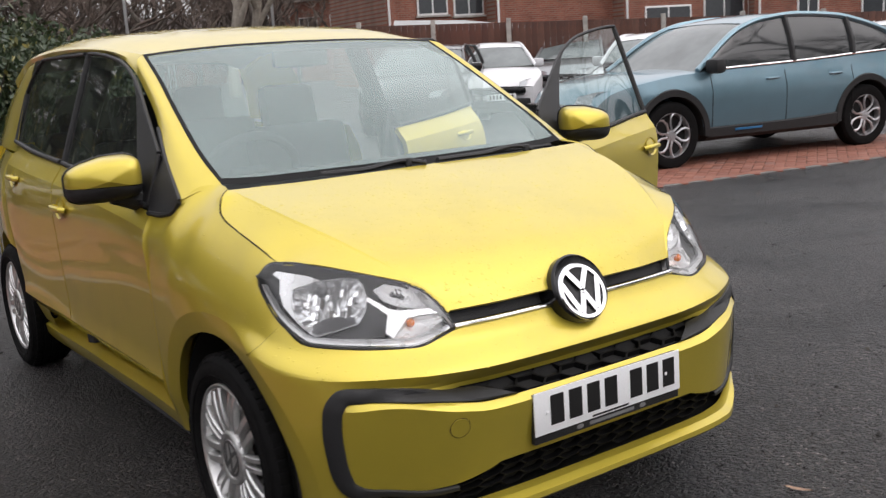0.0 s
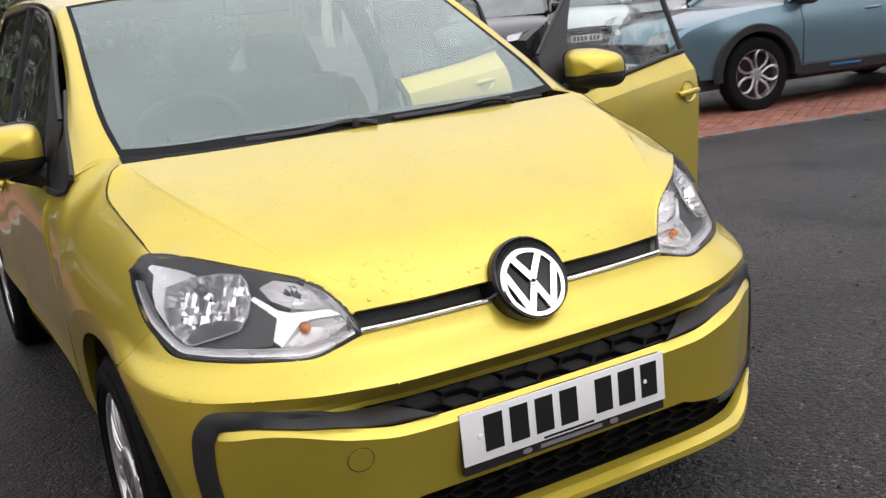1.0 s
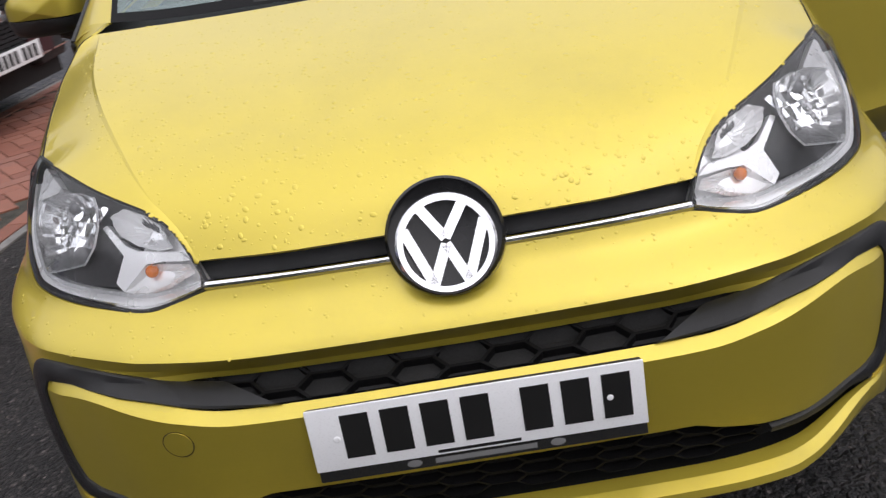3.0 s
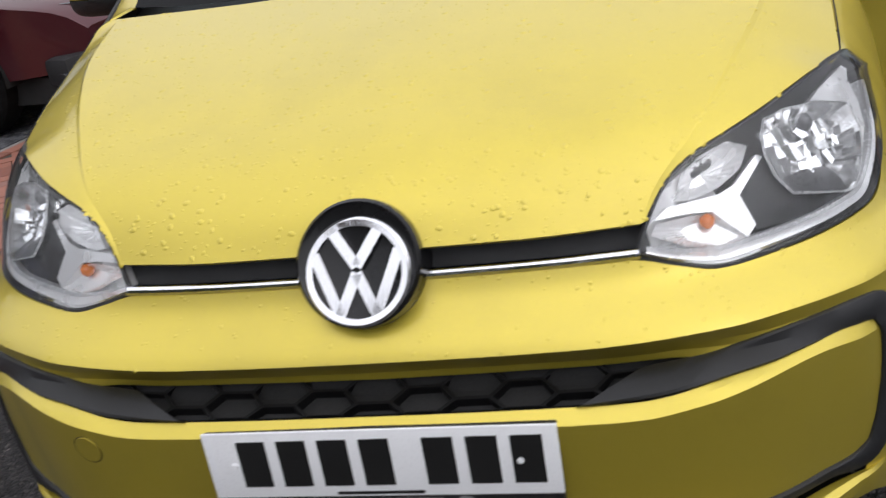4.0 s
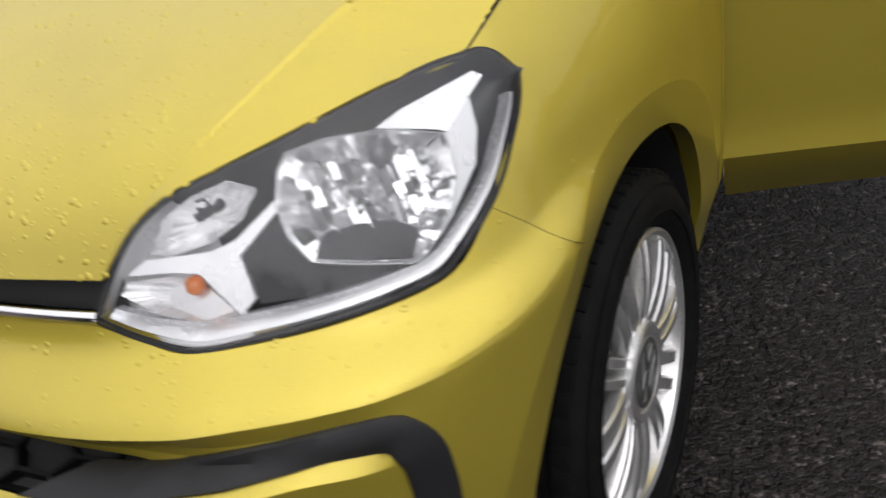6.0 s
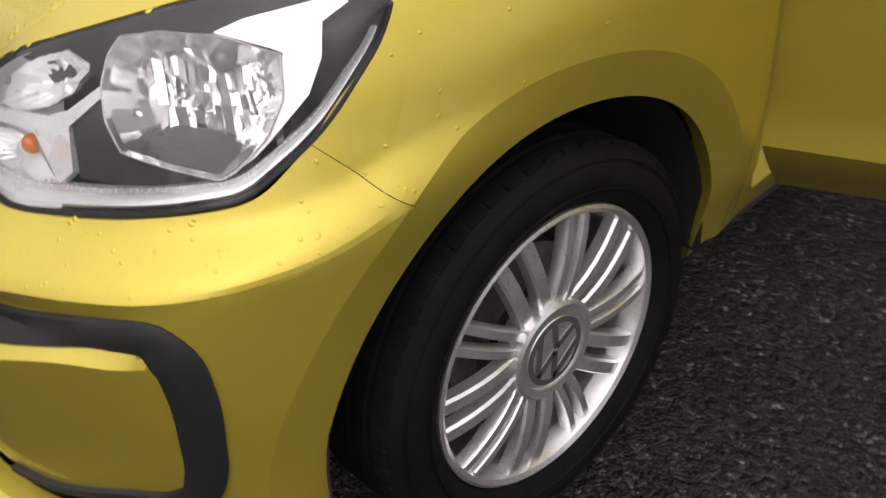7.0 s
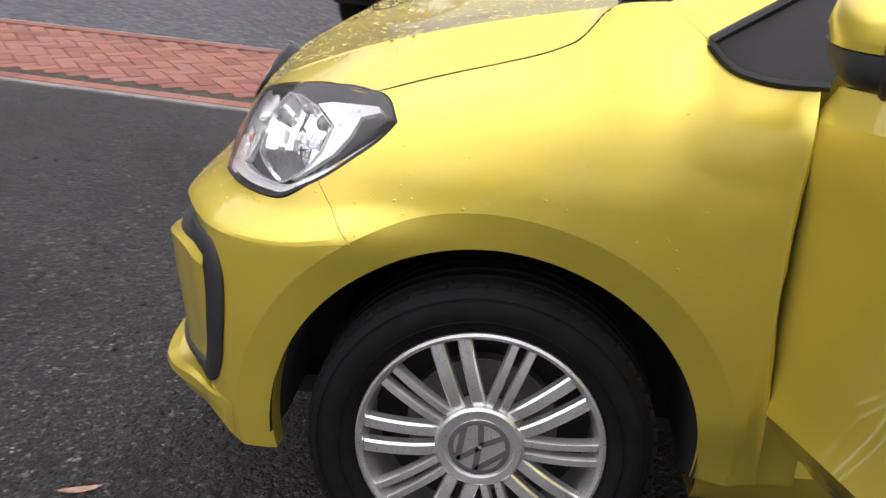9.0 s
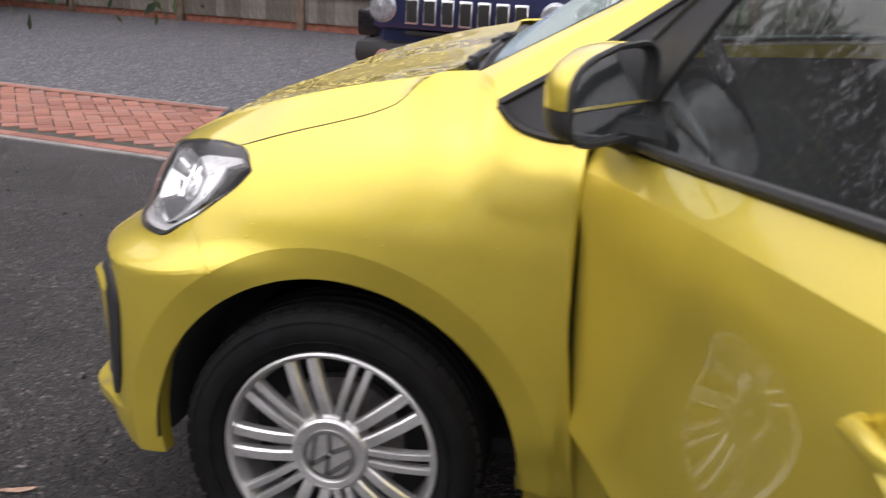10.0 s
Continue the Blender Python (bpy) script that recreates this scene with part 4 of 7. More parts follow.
    rows = [skin(*(cc + (loop - cc) * k).T, -(d + np.array([0.0015 * (i % 2) for i in range(61)]))) for k, d in ((1.0, 0.012), (0.7, 0.024), (0.3, 0.032), (0.02, 0.034))]
    part("indicator_cup", Build().grid(mir(np.stack(rows, 1), side), flip=side < 0), LAMP_WHITE, lamp, "ribbed bright indicator cup", sharp=5)
    bm = bmesh.new()
    bmesh.ops.create_uvsphere(bm, u_segments=16, v_segments=10, radius=0.011)
    part("indicator_bulb", Build().take(bm, Matrix.Translation(mir(skin(0.486, 0.697, -0.020), side))), ORANGE, lamp, "amber bulb")
    return lamp


LAMP_WHITE = plain("satin_aluminised_plastic", (1.0, 1.0, 1.0), rough=0.30, metal=0.45, coat=0.8, vary=0.02, fine=20.0)
REFLECTOR = plain("reflector_chrome", (0.95, 0.955, 0.96), rough=0.15, metal=0.92, vary=0.06, scale=60, fine=25.0)
GREY_LAMP = plain("grey_lamp_plastic", (0.16, 0.16, 0.165), rough=0.3, metal=0.5)
PALE_LAMP = plain("pale_grey_lamp_plastic", (0.80, 0.81, 0.82), rough=0.25, metal=0.4)
for side in (1, -1):
    headlamp(side)

# wheels -----------------------------------------------------------------------
BRAKE = plain("brake_metal", (0.16, 0.15, 0.145), rough=0.5, metal=0.7, vary=0.35, scale=40)


def spoke_mesh(w0, w1, off, r0, r1):
    sec = ((-1.0, -0.020), (-0.98, -0.004), (-0.70, 0.0), (0.70, 0.0), (0.98, -0.004), (1.0, -0.020))
    rows = []
    for k in np.linspace(0, 1, 7):
        r = r0 + (r1 - r0) * k
        w = (w0 + (w1 - w0) * k) / 2
        h = 0.071 + 0.010 * math.sin(math.pi * k) ** 0.8 * (1 - 0.3 * k) + 0.003 * k
        rows.append([(r, off * (0.85 + 0.30 * k) + c * w, h + d) for c, d in sec])
    return Build().grid(np.array(rows), 0.0)


def wheel(m, spin=0.0):
    prof = [(0.190, 0.062), (0.1925, 0.070), (0.1955, 0.079), (0.202, 0.083), (0.2065, 0.081), (0.2075, 0.072), (0.205, 0.066)]
    wh = part("wheel", Build().turn([(0.186, 0.050), *prof], 72), SILVER, car, "silver ten-pair spoke alloy wheel", m=m @ pose(0, 0, 0, 0, 0, spin))
    side = [(0.200, 0.060), (0.207, 0.076), (0.214, 0.084), (0.226, 0.091), (0.245, 0.0945), (0.262, 0.0915), (0.272, 0.084), (0.279, 0.077), (0.2855, 0.066)]
    tread = []
    for h in (0.045, 0.012, -0.022, -0.052):
        tread += [(0.289, h + 0.006), (0.283, h + 0.004), (0.283, h - 0.004), (0.289, h - 0.006)]
    tyre = part("tyre", Build().turn(side + tread + [(r, -h) for r, h in side[::-1]], 96), RUBBER, wh, "black tyre with worn shoulder", sharp=50)
    blocks = Build()
    for i in range(56):
        for h in (0.061,):
            blocks.box((0.270, -0.0125, h - 0.013), (0.2885, 0.0125, h + 0.013), pose(0, 0, 0, 0, 0, i * 360 / 56.0), 0.002)
    part("tread_shoulder", blocks, RUBBER, tyre)
    ribs = Build()
    for r in (0.232, 0.2685):
        ribs.turn([(r - 0.0012, 0.0905), (r, 0.0958 if r < 0.25 else 0.0892), (r + 0.0012, 0.0905)], 96)
    part("sidewall_rib", ribs, RUBBER, tyre)
    thick, thin = spoke_mesh(0.0235, 0.0235, 0.0200, 0.060, 0.192).mesh("spoke", SILVER), spoke_mesh(0.0150, 0.0155, 0.0132, 0.060, 0.192).mesh("thin_spoke", SILVER)
    for k in range(10):
        for sg in (1, -1):
            sp = new("spoke", thick if k % 2 == 0 else thin)
            sp.parent = wh
            sp.matrix_basis = pose(0, 0, 0, 0, 0, k * 36) @ Matrix.Diagonal((1, sg, 1, 1))
    part("hub", Build().turn([(0.0, 0.079), (0.048, 0.080), (0.058, 0.079), (0.0585, 0.083), (0.069, 0.084), (0.0735, 0.081), (0.075, 0.070), (0.078, 0.045)], 48), SILVER, wh, "round silver centre cap")
    cap = part("cap_disc", Build().turn([(0.0, 0.0815), (0.050, 0.0815), (0.052, 0.079)], 40), SILVER, wh, "silver cap with grey chevron bars")
    emblem("cap", cap, GREY_CAP, 0.051, pose(0, 0, 0.0815, 0, 0, -66), 0.0014, 0.0078)
    part("brake_disc", Build().turn([(0.0, 0.030), (0.075, 0.030), (0.078, 0.012), (0.128, 0.012), (0.129, -0.01)], 40), BRAKE, wh)
    part("barrel", Build().turn([(0.188, -0.08), (0.184, 0.03), (0.186, 0.050)], 72), SILVER, wh, "silver inner barrel")
    part("wheel_back", Build().turn([(0.0, -0.03), (0.19, -0.03)], 40), DARK, wh)
    return wh


GREY_CAP = plain("grey_cap_lacquer", (0.17, 0.17, 0.17), rough=0.4, metal=0.6)
TO_LEFT = Matrix(((0, 0, 1, 0), (1, 0, 0, 0), (0, 1, 0, 0), (0, 0, 0, 1)))
TO_RIGHT = Matrix(((0, 0, -1, 0), (-1, 0, 0, 0), (0, 1, 0, 0), (0, 0, 0, 1)))
for y, spin in ((HUB_Y, 36.0), (HUB_Y + 2.42, 40.0)):
    wheel(Matrix.Translation((HUB_X - 0.083, y, HUB_Z)) @ TO_LEFT, spin)
    wheel(Matrix.Translation((-HUB_X + 0.083, y, HUB_Z)) @ TO_RIGHT, spin + 9)

# doors ----------------------------------------------------------------------------
def pane_x(y, z):
    """Half width of the side glass."""
    zb = BELT(y)
    xb = half_width(y, zb) - 0.010
    return xb - (z - zb) * (xb - 0.606) / (1.402 - zb)


EDGE_Z = table([p[1] for p in DOOR_EDGE], [p[2] for p in DOOR_EDGE])


CREST_Z = table((0.95, 1.2, 1.5, 2.0, 2.9), (0.866, 0.893, 0.910, 0.930, 0.965))   # the doors' shoulder crease


def door(side, y_front, y_rear, hinge, angle, handle_y, hz, rear=False):
    """A side door with its skin, lining, frame, glass and handle; opened by angle about its hinge."""
    zs = np.linspace(0, 1, 26)   # row 5 lies on the lower fold, row 20 on the shoulder crease
    k = np.linspace(0, 1, 30)
    zz = np.zeros((30, 26))
    yy = np.zeros((30, 26))
    for i in range(30):
        for j in range(26):
            yb = y_front(0.6) * (1 - k[i]) + y_rear(0.6) * k[i]
            z = float(np.interp(zs[j], (0, 0.2, 0.8, 1), (0.280, 0.405, float(CREST_Z(yb)), float(BELT(yb)) - 0.018)))
            zz[i, j] = z
            yy[i, j] = y_front(z) * (1 - k[i]) + y_rear(z) * k[i]
    rise = zz - CREST_Z(yy)
    crest = 0.014 * np.maximum(0, 1 - np.abs(rise) / np.where(rise > 0, 0.055, 0.12)) + 0.009 * np.maximum(0, 1 - np.maximum(0, zz - 0.405) / 0.07) ** 2
    P = np.stack([half_width(yy, zz) - 0.010 + crest - 0.55 * np.maximum(0, 0.405 - zz), yy, zz], -1)
    h = np.array((hinge[0], hinge[1], 0))
    m = Matrix.Translation((side * hinge[0], hinge[1], 0)) @ pose(0, 0, 0, 0, 0, -side * angle)
    loc = lambda Q: mir(np.asarray(Q, float) - h, side)
    d = part("rear_door" if rear else "front_door", Build().grid(loc(P), 0.022, "news", flip=side < 0), YELLOW, car, ("yellow rear door, wide open" if rear and angle else "yellow rear door, shut" if rear else "yellow front door, wide open" if angle else "yellow front door, shut"), m=m, sharp=11)
    inner = P.copy()
    inner[..., 0] -= 0.055 + 0.02 * np.sin(np.pi * zs)[None] * np.sin(np.pi * k)[:, None]
    inner[..., 1] = inner[..., 1] * 0.97 + 0.03 * inner[..., 1].mean()
    lin = Build().grid(loc(inner[:, :22]), flip=side > 0)
    part("inner_panel", Build().grid(loc(inner[:, 21:] + (-0.002, 0, 0)), flip=side > 0), YELLOW, d, "bare yellow metal above the lining")
    for sl in ((0, slice(None)), (-1, slice(None)), (slice(None), 0), (slice(None), -1)):
        lin.grid(loc(np.stack([P[sl] - (0.012, 0, 0), inner[sl]], 1)))
    part("door_lining", lin, DASH, d, "dark moulded door lining")
    # window opening: front post, top, rear post, belt
    y0, y1 = float(y_front(0.95)) + 0.02, float(y_rear(0.98)) - 0.015
    if not rear:
        y0 = 1.02
    ys = np.linspace(y0, y1, 24)
    zb = BELT(ys) - 0.006
    zt = EDGE_Z(ys) - 0.012
    if rear:
        zt = np.minimum(zt, 1.40 - 0.33 * np.clip((ys - 2.55) / 0.35, 0, 1) ** 2)
    zt = np.maximum(zt, zb + 0.01)
    kk = np.linspace(0, 1, 10)
    Z = zb[:, None] * (1 - kk) + zt[:, None] * kk
    Y = np.repeat(ys[:, None], 10, 1)
    G = np.stack([pane_x(Y, Z), Y, Z], -1)
    g = part("door_glass", Build().grid(loc(G), flip=side < 0), TINTED if rear else GLASS, d, "side window glass")
    g.visible_shadow = False
    fr = Build()
    top = G[:, -1] + (0.002, 0, 0.006)
    fr.tube(loc(top), 0.007, 8)
    fr.tube(loc(np.linspace(G[-1, 0], G[-1, -1], 8)), 0.012, 8)
    if not rear:
        fr.tube(loc(np.linspace(G[0, 0], G[0, -1], 6)), 0.009, 8)
    part("window_frame", fr, BLACK_TRIM, d, "black window frame")
    part("belt_seal", Build().tube(loc(G[:, 0] + (0.006, 0, 0.0)), 0.009, 8), BLACK_TRIM, d)
    # handle in a dished recess
    hx = float(half_width(handle_y, hz))
    hd = Build()
    hd.tube(loc([(hx + 0.002, handle_y - 0.068, hz - 0.004), (hx + 0.018, handle_y - 0.056, hz), (hx + 0.026, handle_y, hz + 0.002), (hx + 0.022, handle_y + 0.042, hz + 0.002), (hx + 0.002, handle_y + 0.052, hz)]), 0.011, 10)
    part("door_handle", hd, YELLOW, d, "yellow pull handle")
    a = np.linspace(0, 2 * np.pi, 33)
    rec = []
    for r, dep in ((1.0, -0.0015), (0.85, 0.004), (0.45, 0.0), (0.02, -0.002)):
        y_, z_ = handle_y + 0.01 + 0.055 * r * np.cos(a), hz + 0.040 * r * np.sin(a)
        rec.append(np.stack([half_width(y_, z_) - dep + 0.001, y_, z_], 1))
    part("handle_recess", Build().grid(loc(np.stack(rec, 1)), flip=side < 0), YELLOW, d)
    return d, loc, m


HINGE = (0.790, 0.985)
OPEN = 70.0
FRONT_Y = lambda z: float(GAP_Y(z)) + 0.006
MIDDLE_Y = lambda z: 1.985 + 0.02 * (z - 0.6)
LAST_Y = lambda z: 2.80 - 0.30 * max(0.0, 0.75 - z) ** 0.7
left = door(1, lambda z: FRONT_Y(z) + 0.012, MIDDLE_Y, HINGE, OPEN, 1.888, 0.850)
right = door(-1, FRONT_Y, MIDDLE_Y, HINGE, 0.0, 1.850, 0.852)
for side in (1, -1):
    door(side, lambda z: MIDDLE_Y(z) + 0.008, LAST_Y, (0.79, 2.0), 65.0 if side > 0 else 0.0, 2.56, 0.915, True)


def mirror(d, loc, side):
    """A door mirror: yellow cap, black foot and arm, glass, aimed inwards at the driver."""
    c = np.array((0.850, 1.166, 1.022) if side > 0 else (0.878, 1.086, 1.018))
    tw = radians(36 if side > 0 else 5)   # the open door's mirror is knocked back
    turn = lambda Q: (np.asarray(Q) - c) @ np.array(((math.cos(tw), math.sin(tw), 0), (-math.sin(tw), math.cos(tw), 0), (0, 0, 1))) + c
    n = 32
    a = np.linspace(0, 2 * np.pi, n + 1)
    # outline: flat inner end, drawn out and lower at the outer end
    ox = (0.100 if side > 0 else 0.108) * np.sign(np.cos(a)) * np.abs(np.cos(a)) ** 0.42
    oz = 0.066 * np.sign(np.sin(a)) * np.abs(np.sin(a)) ** 0.50
    oz = oz * (1.0 - np.where(oz > 0, 0.34, 0.10) * np.clip(ox / 0.104, 0, 1) ** 1.2) - 0.006 * np.clip(ox / 0.104, -1, 1)
    rows = []
    for k in np.linspace(0, 1, 12):
        sc = (1 - (1 - k) ** 3.4) ** 0.42
        y = np.full(n + 1, -0.085 + 0.105 * k) + 0.035 * (ox / 0.104) * sc * (1 - k)
        rows.append(turn(np.stack([c[0] + ox * sc, c[1] + y, c[2] + oz * sc], 1)))
    cap = np.stack(rows, 1)
    zcut = c[2] - 0.016
    top, bot = cap.copy(), cap.copy()
    top[..., 2] = np.maximum(top[..., 2], zcut)
    bot[..., 2] = np.minimum(bot[..., 2], zcut - 0.002)
    mr = part("mirror_cap", Build().grid(loc(top), flip=side < 0), YELLOW, d, "yellow mirror housing")
    foot = Build().grid(loc(bot), flip=side < 0)
    foot.tube(loc(curve([(0.755, 1.085, 0.937), (c[0] - 0.075, c[1] - (0.050 if side > 0 else 0.004), 0.952), (c[0] - 0.018, c[1] - (0.020 if side > 0 else 0.008), 0.968)], 8)), 0.030, 10, np.linspace(1.3, 0.85, 8))
    part("mirror_foot", foot, BLACK_TRIM, d, "black mirror foot")
    rim = rows[-1]
    part("mirror_rim", Build().tube(loc(rim), 0.005, 6), BLACK_TRIM, d)
    cc = rim[:-1].mean(0)
    well = [cc + (rim - cc) * k - turn(c + (0, dd, 0)) + c for k, dd in ((1.0, 0.0), (0.93, 0.004), (0.88, 0.010))]
    part("mirror_well", Build().grid(loc(np.stack(well, 1)), flip=side < 0), BLACK_TRIM, d)
    gl = [cc + (rim - cc) * k - turn(c + (0, 0.008 + 0.002 * (1 - k), 0)) + c for k in (0.90, 0.6, 0.3, 0.01)]
    part("mirror_glass", Build().grid(loc(np.stack(gl, 1)), flip=side < 0), MIRROR, d, "mirror glass")
    # black sail panel in the front corner of the window
    ys = np.linspace(1.015, 1.40, 10)
    up = np.array([(float(pane_x(y, float(EDGE_Z(y)) - 0.012)) + 0.004, y, float(EDGE_Z(y)) - 0.006) for y in ys])
    dn = np.array([(float(pane_x(yy, zz)) + 0.006, yy, zz) for yy, zz in zip(np.linspace(1.02, 1.36, 10), np.linspace(0.925, 1.24, 10))])
    kk = np.linspace(0, 1, 8)
    yk = 1.09 + 0.30 * kk
    zk = EDGE_Z(yk) - 0.014 - (float(EDGE_Z(1.09)) - 0.014 - 0.937) * (1 - kk) ** 1.7
    dn[2:] = [(float(pane_x(yy, zz)) + 0.006, yy, zz) for yy, zz in zip(yk, zk)]
    dn[:2] = [(float(pane_x(yy, zz)) + 0.008, yy, zz) for yy, zz in ((1.02, 0.928), (1.05, 0.932))]
    part("sail_panel", Build().grid(loc(np.stack([dn, up], 1)), 0.01, flip=side < 0), BLACK_TRIM, d, "black sail panel behind the mirror")


for (d, loc, m), side in ((left, 1), (right, -1)):
    mirror(d, loc, side)

for side in (1, -1):
    part("hinge_pillar", Build().box((0.66, 0.968, 0.24), (0.752, 1.06, 0.93), Matrix.Diagonal((side, 1, 1, 1)), 0.01), YELLOW, car)

# black corner panels at the foot of the front pillars
for side in (1, -1):
    tri = curve([(0.752, 0.818, 0.957), (0.761, 0.850, 0.928), (0.774, 0.892, 0.917), (0.790, 0.980, 0.916)], 14)
    up = curve([(0.751, 0.818, 0.962), (0.716, 0.99, 1.067), (0.684, 1.11, 1.150)], 14)
    b = Build().grid(mir(np.stack([tri, (tri + up) / 2 + (0.002, 0, 0), up], 1), side), 0.01, flip=side < 0)
    b.tube(mir(np.vstack([up[::-1], tri]), side), 0.008, 6)
    part("corner_panel", b, BLACK_TRIM, car, "black triangular corner panel")

# cabin ---------------------------------------------------------------------------------
def seat(x, y, bench=False):
    w = 0.60 if bench else 0.25
    st = part("rear_bench" if bench else "front_seat", Build().box((-w, -0.25, 0.30), (w, 0.27, 0.50), bevel=0.05), SEAT_GREY, car, "dark cloth seat with tall backrest", m=Matrix.Translation((x, y, 0.0)))
    part("backrest", Build().box((-w * 0.95, -0.06, 0.42), (w * 0.95, 0.07, 1.08), pose(0, 0.30, 0, -14, 0, 0), bevel=0.05), SEAT_GREY, st)
    for hx in ((-0.3, 0.3) if bench else (0.0,)):
        part("headrest", Build().box((hx - 0.13, -0.05, 1.05), (hx + 0.13, 0.05, 1.26), pose(0, 0.34, 0.0, -14, 0, 0), bevel=0.045), SEAT_GREY, st)


seat(-0.34, 1.65)
seat(0.34, 1.65)
seat(0.0, 2.60, True)
dash = np.stack([curve([(-0.70, y, z), (0, y - 0.03, z + 0.006), (0.70, y, z)], 24) for y, z in ((0.80, 0.955), (0.95, 0.985), (1.10, 0.975), (1.17, 0.90), (1.15, 0.72), (1.12, 0.50))], 1)
part("dashboard", Build().grid(dash), DASH, car, "dark grey dashboard")
sw = pose(-0.34, 1.26, 0.93, -62, 0, 0)
a = np.linspace(0, 2 * np.pi, 41)
ring = np.stack([0.185 * np.cos(a), 0.185 * np.sin(a), 0 * a], 1) @ np.array(sw.to_3x3()).T + np.array(sw.translation)
wheel_s = part("steering_wheel", Build().tube(ring, 0.016, 8), CABIN, car, "black steering wheel")
hubs = Build().box((-0.07, -0.06, -0.03), (0.07, 0.06, 0.02), sw, 0.02)
for x in (-1, 1):
    hubs.box((0.05 * x - 0.02, -0.02, -0.02), (0.05 * x + 0.02, 0.02, 0.01), sw @ Matrix.Translation((x * 0.07, 0, 0)) @ Matrix.Diagonal((2.2, 1, 1, 1)), 0.004)
part("steering_boss", hubs, CABIN, wheel_s)
floor_b = Build().box((-0.72, 1.00, 0.19), (0.72, 3.40, 0.22)).box((-0.52, 0.60, 0.19), (0.52, 1.00, 0.22)).box((-0.45, 0.12, 0.16), (0.45, 0.60, 0.20)).box((-0.70, 0.905, 0.22), (0.70, 0.955, 0.93))
part("floor_pan", floor_b, CABIN, car)
Q2 = np.concatenate([mir(Q[::-1], -1)[:-1], Q], 0) - (0, 0, 0.035)
part("headliner", Build().grid(Q2, flip=True), LINER, car, "pale grey headliner")
for side in (1, -1):
    b = Build().tube(mir(curve([(0.70, 1.99, 0.30), (0.715, 2.0, 0.75), (0.69, 2.0, 0.99), (0.55, 1.99, 1.385)], 16), side), 0.045, 8)
    part("centre_pillar", b, CABIN, car)
    part("seat_belt", Build().tube(mir(curve([(0.70, 1.97, 1.10), (0.60, 1.86, 0.95), (0.50, 1.75, 0.60)], 10), side), 0.012, 4), CABIN, car)
part("rear_view_mirror", Build().box((-0.11, -0.02, -0.03), (0.11, 0.01, 0.03), pose(0, 1.46, 1.335, -8, 0, 0), 0.012), CABIN, car)
eng = Build().box((-0.44, 0.14, 0.30), (0.44, 0.66, 0.70))
part("engine_bay", eng, DARK, car)

# rain beading -----------------------------------------------------------------------------
rnd = random.Random(17)
dome = []
for k, r in ((0.0, 1.0), (0.17, 0.80), (0.25, 0.40)):
    dome.append([(r * math.cos(a), r * math.sin(a), k) for a in np.linspace(0, 2 * np.pi, 7, endpoint=False)])
drops = Build()


def bead(p, n, r, slump):
    q = Vector(n).to_track_quat("Z", "Y").to_matrix().to_4x4()
    m = Matrix.Translation(p) @ q @ pose(0, 0, 0, 0, 0, rnd.uniform(0, 360)) @ Matrix.Diagonal((r * slump, r, r * 0.8, 1))
    v = [m @ Vector(c) for ring in dome for c in ring] + [m @ Vector((0, 0, 0.28))]
    f = []
    for k in range(2):
        for i in range(7):
            f.append((k * 7 + i, k * 7 + (i + 1) % 7, k * 7 + 7 + (i + 1) % 7, k * 7 + 7 + i))
    f += [(14 + i, 14 + (i + 1) % 7, 21) for i in range(7)]
    drops.add(v, f)


def scatter(P, count, big, flip=False):
    P = np.asarray(P)
    for _ in range(count):
        i, j = rnd.uniform(0, P.shape[0] - 1.01), rnd.uniform(0, P.shape[1] - 1.01)
        a, b_ = int(i), int(j)
        e1, e2 = P[a + 1, b_] - P[a, b_], P[a, b_ + 1] - P[a, b_]
        n = np.cross(e1, e2) * (-1 if flip else 1)
        if np.linalg.norm(n) < 1e-9:
            continue
        p = P[a, b_] + e1 * (i - a) + e2 * (j - b_)
        r = min(big, 0.0019 * math.exp(rnd.gauss(0, 0.50)))
        bead(p, n / np.linalg.norm(n), r, rnd.uniform(1.0, 1.5))


scatter(half, 2500, 0.0048)
for side in (1, -1):
    k = np.linspace(0, 1, 8)[:, None, None]
    scatter(mir(fold_line[None] * (1 - k) + edge_line[None] * k - (0, 0, 0.0012), side), 520, 0.0050, side < 0)
scatter(upper, 260, 0.0028)
for side in (1, -1):
    scatter(mir(WING, side), 60, 0.0024, side < 0)
beading = part("rain_beading", drops, YELLOW, car, "beads of rain", sharp=80, kind="stuff")

# ---- ground ----
LOT = radians(-11.0)
UX, UY = math.cos(LOT), math.sin(LOT)
LOT_M = pose(0, 0, 0, 0, 0, -11.0)


def lot(u, v, z=0.0):
    """A place from the car park's own axes: u along the bays, v along the left-hand channel."""
    return Vector((u * UX - v * UY, u * UY + v * UX, z))


